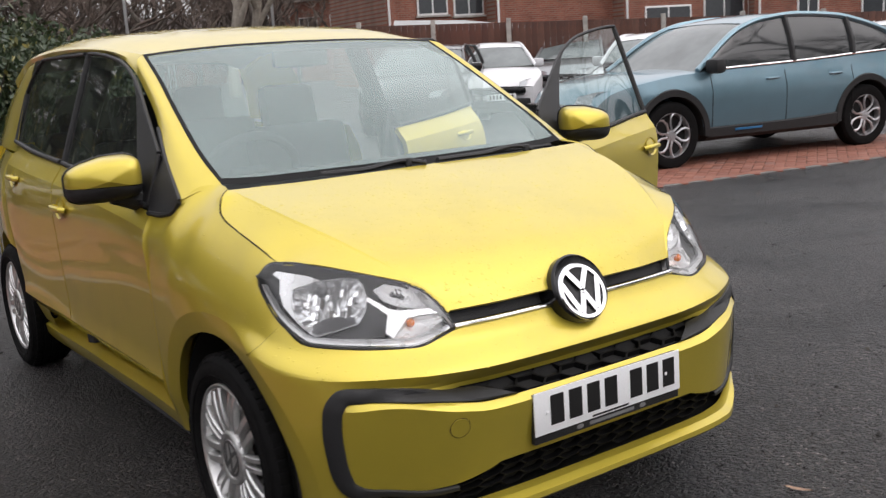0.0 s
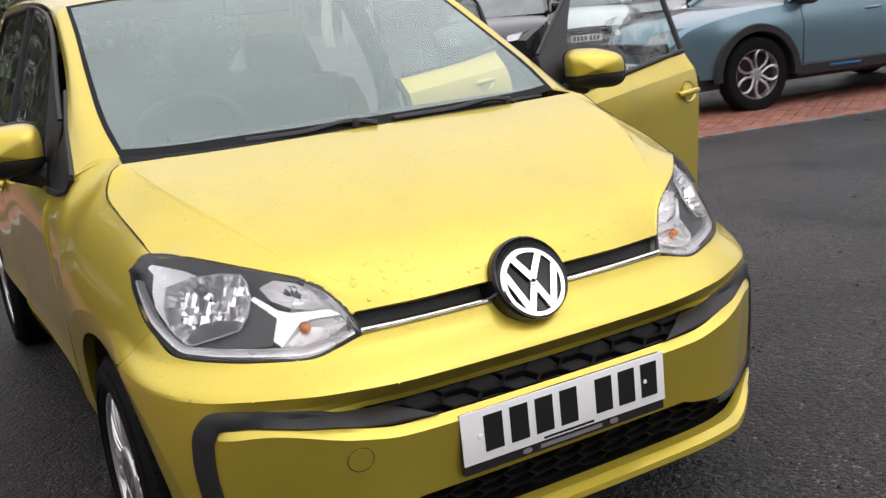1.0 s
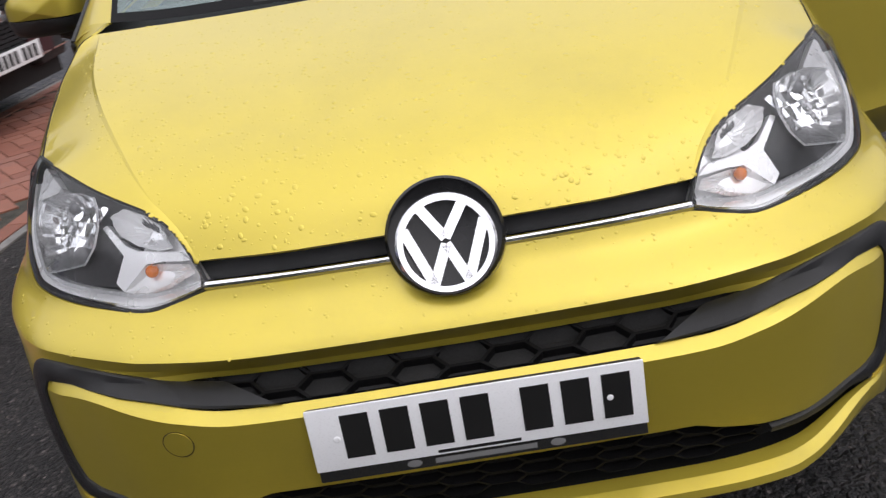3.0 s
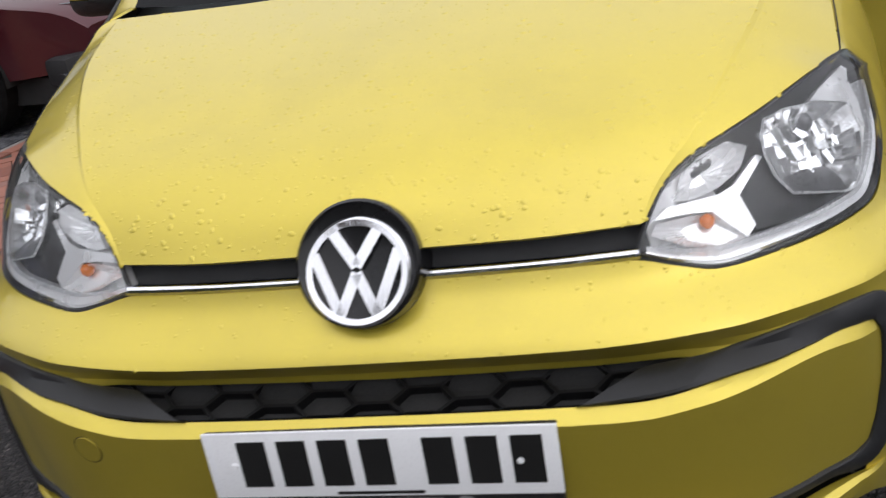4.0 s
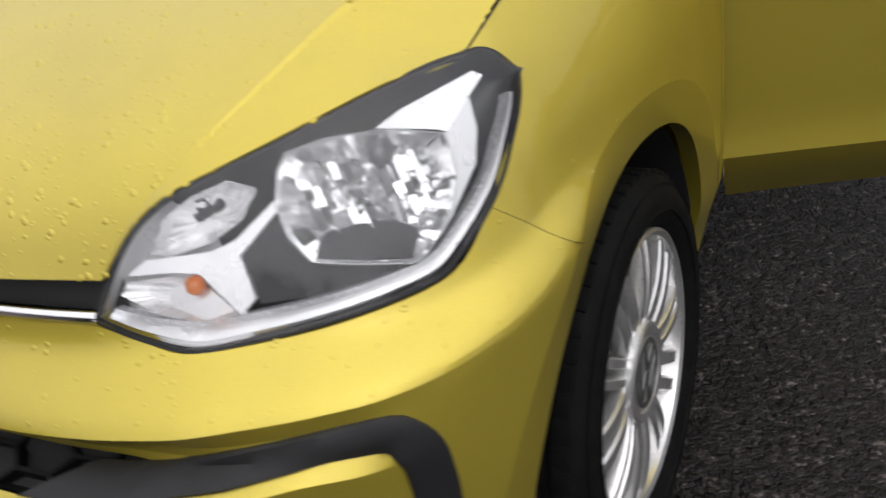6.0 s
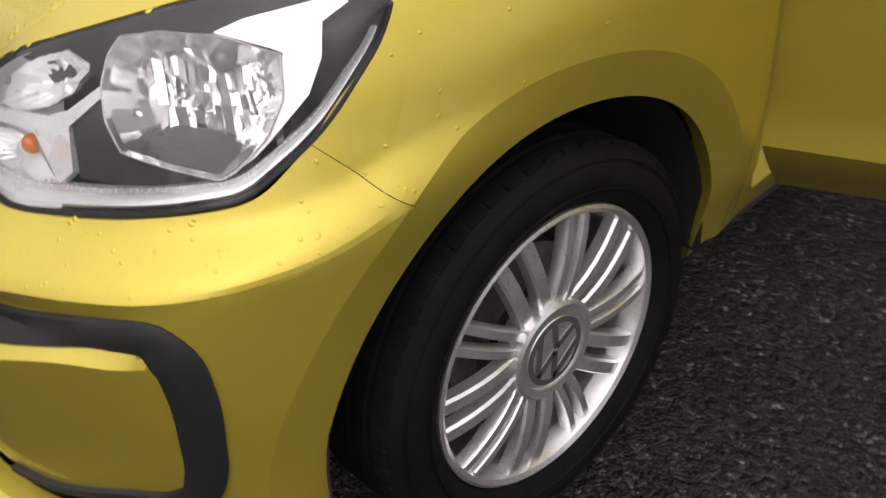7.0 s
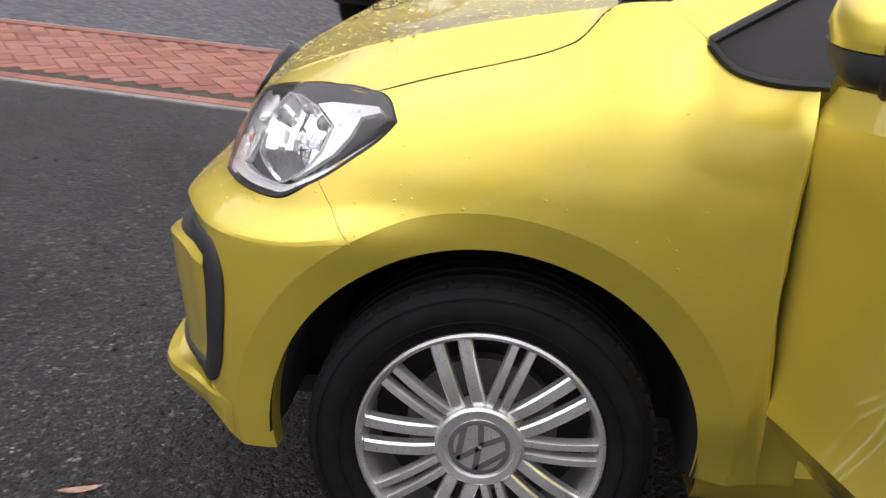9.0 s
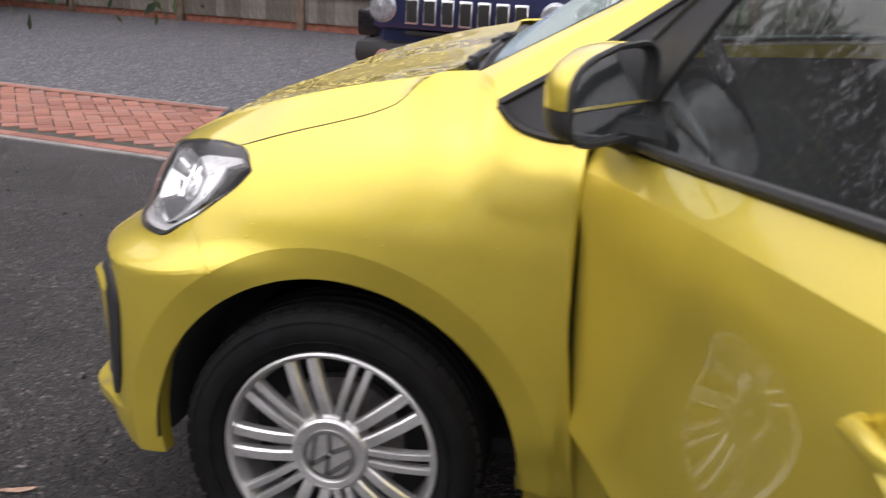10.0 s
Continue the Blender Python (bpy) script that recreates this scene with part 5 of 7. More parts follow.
def asphalt():
    m, n, l, b = nodes_of("wet_asphalt")
    co = n.new("ShaderNodeTexCoord")
    vor = n.new("ShaderNodeTexVoronoi")
    vor.inputs["Scale"].default_value = 135.0
    l.new(co.outputs["Object"], vor.inputs["Vector"])
    fine = noise_at(n, l, 260.0, 3.0)
    big = noise_at(n, l, 0.9, 5.0, 0.6)
    stone = n.new("ShaderNodeSeparateColor")
    l.new(vor.outputs["Color"], stone.inputs[0])
    tone = ramp(n, l, stone.outputs[0], ((0.0, (0.0015, 0.0013, 0.0015)), (0.45, (0.008, 0.007, 0.0075)), (0.75, (0.030, 0.026, 0.027)), (0.93, (0.075, 0.067, 0.066)), (1.0, (0.17, 0.15, 0.145))))
    wet = ramp(n, l, big.outputs["Fac"], ((0.35, (0.72, 0.72, 0.73)), (0.70, (1.25, 1.23, 1.20))))
    mul = n.new("ShaderNodeMix")
    mul.data_type, mul.blend_type = "RGBA", "MULTIPLY"
    mul.inputs["Factor"].default_value = 1.0
    l.new(tone.outputs["Color"], mul.inputs["A"])
    l.new(wet.outputs["Color"], mul.inputs["B"])
    # coarser aggregate among the fine stones
    lump = n.new("ShaderNodeTexVoronoi")
    lump.inputs["Scale"].default_value = 58.0
    l.new(co.outputs["Object"], lump.inputs["Vector"])
    each = n.new("ShaderNodeSeparateColor")
    l.new(lump.outputs["Color"], each.inputs[0])
    coarse = ramp(n, l, each.outputs[1], ((0.0, (0.45, 0.45, 0.45)), (0.7, (1.05, 1.04, 1.03)), (1.0, (2.3, 2.2, 2.15))))
    mul2 = n.new("ShaderNodeMix")
    mul2.data_type, mul2.blend_type = "RGBA", "MULTIPLY"
    mul2.inputs["Factor"].default_value = 1.0
    l.new(mul.outputs["Result"], mul2.inputs["A"])
    l.new(coarse.outputs["Color"], mul2.inputs["B"])
    l.new(mul2.outputs["Result"], b.inputs["Base Color"])
    rg = ramp(n, l, big.outputs["Fac"], ((0.3, (0.26,) * 3), (0.75, (0.52,) * 3)))
    l.new(rg.outputs["Color"], b.inputs["Roughness"])
    b.inputs["Specular IOR Level"].default_value = 0.72
    b.inputs["IOR"].default_value = 1.5
    add = n.new("ShaderNodeMath")
    add.operation = "ADD"
    both = n.new("ShaderNodeMath")
    both.operation = "MULTIPLY_ADD"
    both.inputs[1].default_value = 1.5
    l.new(lump.outputs["Distance"], both.inputs[0])
    l.new(vor.outputs["Distance"], both.inputs[2])
    l.new(both.outputs[0], add.inputs[0])
    l.new(fine.outputs["Fac"], add.inputs[1])
    bp = n.new("ShaderNodeBump")
    bp.inputs["Strength"].default_value, bp.inputs["Distance"].default_value = 1.0, 0.012
    bp.invert = True
    l.new(add.outputs[0], bp.inputs["Height"])
    l.new(bp.outputs["Normal"], b.inputs["Normal"])
    return m


def gravel_mat():
    m, n, l, b = nodes_of("dark_gravel")
    co, vor = n.new("ShaderNodeTexCoord"), n.new("ShaderNodeTexVoronoi")
    vor.inputs["Scale"].default_value = 38.0
    l.new(co.outputs["Object"], vor.inputs["Vector"])
    sep = n.new("ShaderNodeSeparateColor")
    l.new(vor.outputs["Color"], sep.inputs[0])
    tone = ramp(n, l, sep.outputs[1], ((0.0, (0.030, 0.031, 0.036)), (0.6, (0.075, 0.077, 0.085)), (0.93, (0.13, 0.13, 0.14)), (1.0, (0.26, 0.24, 0.20))))
    l.new(tone.outputs["Color"], b.inputs["Base Color"])
    b.inputs["Roughness"].default_value = 0.6
    bp = n.new("ShaderNodeBump")
    bp.inputs["Strength"].default_value, bp.inputs["Distance"].default_value = 1.0, 0.02
    bp.invert = True
    l.new(vor.outputs["Distance"], bp.inputs["Height"])
    l.new(bp.outputs["Normal"], b.inputs["Normal"])
    return m


def random_tone(name, stops, rough=0.75, island=False, grain=60.0, bump=0.4):
    """A material whose tone differs from piece to piece."""
    m, n, l, b = nodes_of(name)
    if island:
        src = n.new("ShaderNodeNewGeometry").outputs["Random Per Island"]
    else:
        src = n.new("ShaderNodeObjectInfo").outputs["Random"]
    r = ramp(n, l, src, stops)
    ns = noise_at(n, l, grain, 5.0, 0.65)
    k = ramp(n, l, ns.outputs["Fac"], ((0.25, (0.62, 0.60, 0.58)), (0.75, (1.2, 1.2, 1.2))))
    mul = n.new("ShaderNodeMix")
    mul.data_type, mul.blend_type = "RGBA", "MULTIPLY"
    mul.inputs["Factor"].default_value = 1.0
    l.new(r.outputs["Color"], mul.inputs["A"])
    l.new(k.outputs["Color"], mul.inputs["B"])
    l.new(mul.outputs["Result"], b.inputs["Base Color"])
    rr = ramp(n, l, ns.outputs["Fac"], ((0.3, (rough - 0.2,) * 3), (0.7, (rough + 0.1,) * 3)))
    l.new(rr.outputs["Color"], b.inputs["Roughness"])
    bp = n.new("ShaderNodeBump")
    bp.inputs["Strength"].default_value, bp.inputs["Distance"].default_value = bump, 0.003
    l.new(ns.outputs["Fac"], bp.inputs["Height"])
    l.new(bp.outputs["Normal"], b.inputs["Normal"])
    return m


ASPHALT, GRAVEL = asphalt(), gravel_mat()
PAVER_STOPS = ((0.0, (0.20, 0.075, 0.050)), (0.4, (0.27, 0.105, 0.070)), (0.8, (0.32, 0.135, 0.092)), (1.0, (0.24, 0.12, 0.095)))
PAVER, PAVER_MANY = random_tone("red_block_paver", PAVER_STOPS), random_tone("red_block_pavers", PAVER_STOPS, island=True)
JOINT = plain("mossy_sand_joint", (0.045, 0.042, 0.032), rough=0.95, vary=0.5, scale=20, bump=0.5)
EDGING = plain("concrete_edging", (0.20, 0.19, 0.18), rough=0.85, vary=0.3, scale=8, bump=0.4)

g = Build().grid(np.array([[(x, y, 0.0) for y in (-600, -30, 60, 600)] for x in (-600, -30, 60, 600)], float))
ground = piece("ground", g, ASPHALT, "dark wet asphalt of the car park", "ground", kind="structure")
bed = Build().box((-14.0, -16.0, -0.05), (-3.82, 14.0, 0.006))
piece("gravel_bay", bed, GRAVEL, "dark grey gravel parking bays", "gravel", m=LOT_M, kind="structure")


def channel(name, u0, u1, v0, v1, m, near):
    """A strip of herringbone block paving with edging; blocks near the given stretch are pieces of their own."""
    base = piece(name, Build().box((u0 - 0.02, v0, -0.05), (u1 + 0.02, v1, 0.004)), JOINT, "red herringbone block paving channel", "paving", m=m, kind="structure")
    k = 0.0065
    block = Build()
    block.box((k / 2, k / 2, -0.01), (0.20 - k / 2, 0.10 - k / 2, 0.012), None, 0.004)
    one = block.mesh("paver", PAVER)
    rest = Build()
    proto = Build().box((k / 2, k / 2, -0.01), (0.20 - k / 2, 0.10 - k / 2, 0.012))
    rnd = random.Random(3)
    cu, cv = (u0 + u1) / 2, (v0 + v1) / 2
    half = max(u1 - u0, v1 - v0) / 2 + 0.5
    turn45 = pose(cu, cv, 0, 0, 0, 45)
    spots = []
    nmax = int(half * 1.5 / 0.10) + 4
    for i in range(-nmax, nmax):
        for j in range(-nmax, nmax):
            ph = (i - j) % 4
            if ph == 0:
                q = turn45 @ pose(i * 0.10, j * 0.10, 0)
                c = q @ Vector((0.10, 0.05, 0))
            elif ph == 3:
                q = turn45 @ pose(i * 0.10 + 0.10, j * 0.10, 0, 0, 0, 90)
                c = q @ Vector((0.10, 0.05, 0))
            else:
                continue
            if u0 + 0.16 < c.x < u1 - 0.16 and v0 < c.y < v1:
                spots.append((abs(c.y - near) if v1 - v0 > u1 - u0 else abs(c.x - near), q))
    spots.sort(key=lambda e: e[0])
    for n_, (d_, q) in enumerate(spots):
        q = q @ Matrix.Translation((0, 0, rnd.uniform(-0.0015, 0.0015)))
        if n_ < 260:
            ob = new("paver", one)
            ob.parent, ob.matrix_basis = base, q
        else:
            rest.add([q @ Vector(p) for p in proto.v], proto.f)
    # straight courses along both edges
    long_v = v1 - v0 > u1 - u0
    span = (v0, v1) if long_v else (u0, u1)
    for e in ((u0, u1) if long_v else (v0, v1)):
        sg = 1 if e in (u0, v0) else -1
        x = span[0]
        while x < span[1]:
            if long_v:
                q = pose(e + (0.12 if sg > 0 else -0.02), x, 0, 0, 0, 90)
            else:
                q = pose(x, e + (0.02 if sg > 0 else -0.12), 0)
            rest.add([q @ Vector(p) for p in proto.v], proto.f)
            x += 0.2
        kb = Build()
        if long_v:
            kb.box((e - 0.03 if sg > 0 else e - 0.02, v0, -0.05), (e + 0.02 if sg > 0 else e + 0.03, v1, 0.010), None, 0.004)
        else:
            kb.box((u0, e - 0.03 if sg > 0 else e - 0.02, -0.05), (u1, e + 0.02 if sg > 0 else e + 0.03, 0.010), None, 0.004)
        part("edging", kb, EDGING, base, "thin concrete edging")
    part("paver_field", rest, PAVER_MANY, base, kind="stuff")
    return base


channel("paving_left", -3.76, -2.24, -7.0, 9.6, LOT_M, -2.4)
channel("paving_right", 3.2, 13.5, 5.2, 6.75, LOT_M, 5.8)

# loose grit and leaf litter on the asphalt
rnd = random.Random(11)
grit = Build()
for _ in range(6500):
    u, v = rnd.uniform(-2.2, 8.0), rnd.uniform(-5.5, 4.7)
    p = lot(u, v)
    if rnd.random() < 0.55:
        p = lot(rnd.uniform(-2.2, 2.0) if rnd.random() < 0.5 else rnd.uniform(1.0, 5.5), rnd.uniform(-4.0, 4.6))
    r = rnd.uniform(0.002, 0.007) * (1.0 if rnd.random() < 0.90 else 1.9)
    a = rnd.uniform(0, 6.28)
    q = Matrix.Translation((p.x, p.y, r * 0.3)) @ Euler((rnd.uniform(-0.4, 0.4), rnd.uniform(-0.4, 0.4), a)).to_matrix().to_4x4()
    pts = [q @ Vector(v_) for v_ in ((r, 0, 0), (0, r * 0.7, 0), (-r, 0.1 * r, 0), (0, -r * 0.8, 0), (0, 0, r * 0.6), (0, 0, -r * 0.6))]
    grit.add(pts, [(0, 1, 4), (1, 2, 4), (2, 3, 4), (3, 0, 4), (1, 0, 5), (2, 1, 5), (3, 2, 5), (0, 3, 5)])
GRIT = random_tone("wet_grit", ((0.0, (0.012, 0.011, 0.010)), (0.7, (0.03, 0.028, 0.026)), (0.9, (0.10, 0.09, 0.08)), (1.0, (0.22, 0.20, 0.17))), island=True)
piece("grit", grit, GRIT, "scattered dark grit and crumbs on the asphalt", "grit", kind="stuff")
LEAF = plain("dead_leaf", (0.30, 0.19, 0.13), rough=0.7, vary=0.3, scale=60)


def dead_leaf(x, y, turn, size):
    a = np.linspace(-1, 1, 9)
    w = 0.22 * (1 - a**2) ** 0.8 + 0.01
    P = np.stack([np.stack([a, -w, 0.10 * a**2 + 0.04], 1), np.stack([a, 0 * a, 0.10 * a**2], 1), np.stack([a, w, 0.10 * a**2 + 0.05], 1)], 1) * size
    piece("dead_leaf", Build().grid(P), LEAF, "curled brown dead leaf on the asphalt", "leaf", m=pose(x, y, 0.004, 0, 0, turn), group="fallen leaves")


dead_leaf(0.64, -0.23, 112, 0.042)
for _ in range(14):
    p = lot(rnd.uniform(-2.0, 4.5), rnd.uniform(-3.5, 4.4))
    dead_leaf(p.x, p.y, rnd.uniform(0, 360), rnd.uniform(0.014, 0.03))

# ---- fences and houses ----
WOOD_RED = random_tone("stained_red_fence_board", ((0.0, (0.085, 0.035, 0.024)), (0.6, (0.115, 0.048, 0.032)), (1.0, (0.14, 0.065, 0.045))), island=False, grain=14)
WOOD_GREY = random_tone("weathered_grey_board", ((0.0, (0.12, 0.105, 0.085)), (0.6, (0.17, 0.15, 0.125)), (1.0, (0.22, 0.195, 0.165))), island=False, grain=18)
CONCRETE = plain("concrete_post", (0.36, 0.34, 0.31), rough=0.9, vary=0.25, scale=6, bump=0.5)
POST_WOOD = plain("wooden_post", (0.16, 0.11, 0.08), rough=0.85, vary=0.3, scale=9, bump=0.4)


def brick_wall_mat(name):
    m, n, l, b = nodes_of(name)
    co, br, mp = n.new("ShaderNodeTexCoord"), n.new("ShaderNodeTexBrick"), n.new("ShaderNodeMapping")
    mp.inputs["Rotation"].default_value = (radians(90), 0, 0)
    br.inputs["Scale"].default_value = 1.0
    br.inputs["Brick Width"].default_value, br.inputs["Row Height"].default_value, br.inputs["Mortar Size"].default_value = 0.225, 0.075, 0.010
    br.inputs["Color1"].default_value, br.inputs["Color2"].default_value, br.inputs["Mortar"].default_value = (0.23, 0.070, 0.045, 1), (0.31, 0.105, 0.065, 1), (0.26, 0.18, 0.14, 1)
    l.new(co.outputs["Object"], mp.inputs["Vector"])
    l.new(mp.outputs["Vector"], br.inputs["Vector"])
    ns = noise_at(n, l, 1.4, 5.0)
    k = ramp(n, l, ns.outputs["Fac"], ((0.3, (0.7, 0.68, 0.68)), (0.7, (1.1, 1.1, 1.1))))
    mul = n.new("ShaderNodeMix")
    mul.data_type, mul.blend_type = "RGBA", "MULTIPLY"
    mul.inputs["Factor"].default_value = 1.0
    l.new(br.outputs["Color"], mul.inputs["A"])
    l.new(k.outputs["Color"], mul.inputs["B"])
    l.new(mul.outputs["Result"], b.inputs["Base Color"])
    b.inputs["Roughness"].default_value = 0.88
    return m


BRICKWORK = brick_wall_mat("red_brickwork")
WHITE_PVC = plain("white_window_frame", (0.75, 0.75, 0.74), rough=0.35, vary=0.04)
ROOF_GREY = plain("grey_roof_felt", (0.33, 0.34, 0.34), rough=0.85, vary=0.2, scale=2)
ROOF_TILE = plain("dark_roof_tile", (0.085, 0.065, 0.06), rough=0.8, vary=0.3, scale=3, bump=0.3)
DARK_PANE = plain("dark_window_pane", (0.05, 0.055, 0.06), rough=0.08, vary=0.1)


def fence(a, b, h0, h1, board, post, label, boards=0.14, base=None, bay=1.83, pale=True):
    """Upright boards between posts, from a to b on plan; height changes from h0 to h1."""
    a, b = Vector(a), Vector(b)
    run = (b - a).length
    m = Matrix.Translation((a.x, a.y, 0)) @ pose(0, 0, 0, 0, 0, math.degrees(math.atan2(b.y - a.y, b.x - a.x)))
    fn = thing("fence", label, "fence", m)
    n = int(run / boards)
    one = Build().box((0, -0.012, 0.0), (boards * 0.97, 0.006, 1.0), pose(0, 0, 0, 0, 0, 3), 0.002).mesh("board", board)
    for i in range(n):
        x = i * boards
        hh = h0 + (h1 - h0) * x / run
        ob = new("board", one)
        ob.parent, ob.matrix_basis = fn, Matrix.Translation((x, 0, 0.10)) @ Matrix.Diagonal((1, 1, hh - 0.10, 1))
    k = 0
    while k * bay <= run:
        hh = h0 + (h1 - h0) * k * bay / run + 0.10
        part("post", Build().box((k * bay - 0.055, -0.06, 0), (k * bay + 0.055, 0.05, hh), None, 0.01), post, fn)
        k += 1
    rail = Build()
    for f in (0.25, 0.75):
        rail.box((0, 0.006, h0 * f), (run, 0.05, h0 * f + 0.07))
    rail.box((0, -0.03, h0 - 0.01), (run, 0.03, h0 + 0.02)) if abs(h0 - h1) < 0.01 else None
    part("rail", rail, board, fn)
    if base:
        part("brick_plinth", Build().box((0, -0.16, 0), (run, -0.02, 0.16), None, 0.01), base, fn, "low red brick plinth")
    return fn


PLINTH = plain("red_brick_plinth", (0.26, 0.095, 0.06), rough=0.9, vary=0.3, scale=14, bump=0.5)
fence(lot(-9.2, 6.0)[:2], lot(-9.2, -14.0)[:2], 1.75, 1.75, WOOD_GREY, POST_WOOD, "weathered grey close-board fence on a low brick plinth", 0.125, PLINTH)


def polar(az, d):
    """A place on plan by its bearing (degrees from +y towards +x) and distance from the start of the walk."""
    return Vector((-1.73 + d * math.sin(radians(az)), -1.87 + d * math.cos(radians(az))))


fence(polar(31, 25.0), polar(66, 27.0), 2.02, 1.52, WOOD_RED, CONCRETE, "red-brown board fence with concrete posts", 0.15)


def window(parent, x, z, w, h, bars=2):
    fr = part("window", Build().box((x, -0.05, z), (x + w, 0.03, z + h), None, 0.01), WHITE_PVC, parent, "white framed window")
    for k in range(bars):
        pw = (w - 0.06 * (bars + 1)) / bars
        part("pane", Build().box((x + 0.06 + k * (pw + 0.06), -0.056, z + 0.07), (x + 0.06 + k * (pw + 0.06) + pw, -0.045, z + h - 0.07)), DARK_PANE, fr)
    part("window_sill", Build().box((x - 0.06, -0.10, z - 0.07), (x + w + 0.06, 0.0, z), None, 0.01), CONCRETE, parent)


def house(az0, d0, az1, d1, wall_h, windows, label, depth=8.0, roof_h=2.6):
    """A brick house whose front runs between two bearings."""
    a, b = polar(az0, d0), polar(az1, d1)
    run = (b - a).length
    m = Matrix.Translation((a.x, a.y, 0)) @ pose(0, 0, 0, 0, 0, math.degrees(math.atan2(b.y - a.y, b.x - a.x)))
    h = thing("house", label, "house", m, group="brick houses")
    part("wall", Build().box((0, 0, 0), (run, depth, wall_h)), BRICKWORK, h, "red brick walls")
    rf = Build().add([(-0.3, -0.35, wall_h), (run + 0.3, -0.35, wall_h), (run + 0.3, depth + 0.35, wall_h), (-0.3, depth + 0.35, wall_h), (-0.3, depth / 2, wall_h + roof_h), (run + 0.3, depth / 2, wall_h + roof_h)],
                     [(0, 1, 5, 4), (2, 3, 4, 5), (0, 4, 3), (1, 2, 5), (3, 2, 1, 0)])
    part("roof", rf, ROOF_TILE, h, "dark tiled roof", sharp=10)
    for x, z, w, hh in windows:
        window(h, x * run, z, w, hh)
    for x in (0.02, 0.98):
        part("downpipe", Build().tube([(x * run, -0.07, 0), (x * run, -0.07, wall_h)], 0.045, 8), WHITE_PVC, h, "white downpipe")
    return h


house(32.6, 37.0, 38.6, 38.5, 5.2, ((0.28, 2.62, 1.2, 1.2), (0.62, 2.55, 1.2, 1.2)), "red brick terraced house with white windows")
house(38.7, 37.5, 45.6, 39.5, 5.2, ((0.72, 3.6, 1.0, 1.1),), "plain red brick house end with a downpipe")
house(45.8, 38.5, 52.5, 41.0, 5.2, ((0.16, 1.35, 1.9, 1.15), (0.62, 1.75, 1.7, 1.3)), "red brick house with wide white windows")
house(52.7, 40.0, 64.0, 43.0, 5.2, ((0.18, 1.6, 0.8, 1.2), (0.45, 1.5, 1.6, 1.2)), "red brick house at the end of the row")
house(26.2, 62.0, 31.6, 58.0, 4.6, ((0.30, 2.3, 1.3, 1.4), (0.62, 2.35, 1.3, 1.4)), "red brick house beyond the trees")
house(15.5, 62.0, 20.5, 66.0, 2.3, (), "low dark-roofed building behind the trees", 9.0, 2.2)
house(20.6, 66.0, 25.4, 70.0, 2.2, (), "low dark-roofed shed behind the trees", 9.0, 2.4)

a = polar(33.3, 27.0)
b = polar(40.4, 27.5)
run = (b - a).length
m = Matrix.Translation((a.x, a.y, 0)) @ pose(0, 0, 0, 0, 0, math.degrees(math.atan2(b.y - a.y, b.x - a.x)))
shed = thing("shed", "low shed with a pale grey felt roof", "shed", m)
part("wall", Build().box((0.1, 0.1, 0), (run - 0.1, 3.0, 1.85)), WOOD_RED, shed)
part("roof", Build().add([(-0.15, -0.2, 1.86), (run + 0.15, -0.2, 1.78), (run - 1.2, 3.2, 2.12), (0.1, 3.2, 2.22), (-0.15, -0.2, 1.92), (run + 0.15, -0.2, 1.83), (run - 1.2, 3.2, 2.18), (0.1, 3.2, 2.28)],
                         [(4, 5, 6, 7), (0, 1, 5, 4), (1, 2, 6, 5), (2, 3, 7, 6), (3, 0, 4, 7), (3, 2, 1, 0)]), ROOF_GREY, shed, "pale grey felt roof", sharp=10)

# ---- trees ----
BARK = plain("grey_brown_bark", (0.085, 0.070, 0.058), rough=0.9, vary=0.35, scale=8, bump=0.6)
BIRCH = plain("pale_bark", (0.36, 0.32, 0.27), rough=0.85, vary=0.3, scale=5, bump=0.5)
TWIG = plain("winter_twigs", (0.11, 0.082, 0.066), rough=0.9, vary=0.3, scale=3)
LEAVES = random_tone("evergreen_leaf", ((0.0, (0.018, 0.036, 0.014)), (0.6, (0.035, 0.060, 0.022)), (0.92, (0.07, 0.085, 0.03)), (1.0, (0.26, 0.22, 0.05))), island=True, rough=0.5)


def bare_tree(seed, height, spread, label, m, twigs=True, lean=0.0, bark=None, depth=5, group=""):
    rnd = random.Random(seed)
    t = thing("tree", label, "tree", m, group=group)
    trunk, fine = Build(), Build()

    def grow(p, d, length, r, level):
        n = 5 if level < 2 else 3
        pts = [p]
        q = d.copy()
        for _ in range(n):
            q = (q + Vector((rnd.gauss(0, 0.10), rnd.gauss(0, 0.10), rnd.gauss(0.03, 0.07)))).normalized()
            pts.append(pts[-1] + q * length / n)
        (trunk if level < 2 else fine).tube([tuple(a) for a in pts], r, 8 if level < 2 else 3 if level > 3 else 4, np.linspace(1, 0.55, n + 1))
        if level >= depth:
            return
        kids = 4 if level == 0 else rnd.choice((3, 4)) if level < 4 else 3
        for k in range(kids):
            at = pts[rnd.randint(2 if level else 3, n)] if k else pts[-1]
            az = rnd.uniform(0, 6.28)
            side = Vector((math.cos(az), math.sin(az), rnd.uniform(-0.1, 0.7)))
            nd = (q * rnd.uniform(0.5, 1.0) + side * spread).normalized()
            grow(at, nd, length * rnd.uniform(0.58, 0.78), r * rnd.uniform(0.45, 0.6), level + 1)

    grow(Vector((0, 0, -0.1)), Vector((lean, 0, 1)).normalized(), height * 0.34, height * 0.020, 0)
    part("trunk", trunk, bark or BARK, t, "grey bark")
    part("crown", fine, TWIG, t, "bare winter branches")
    return t


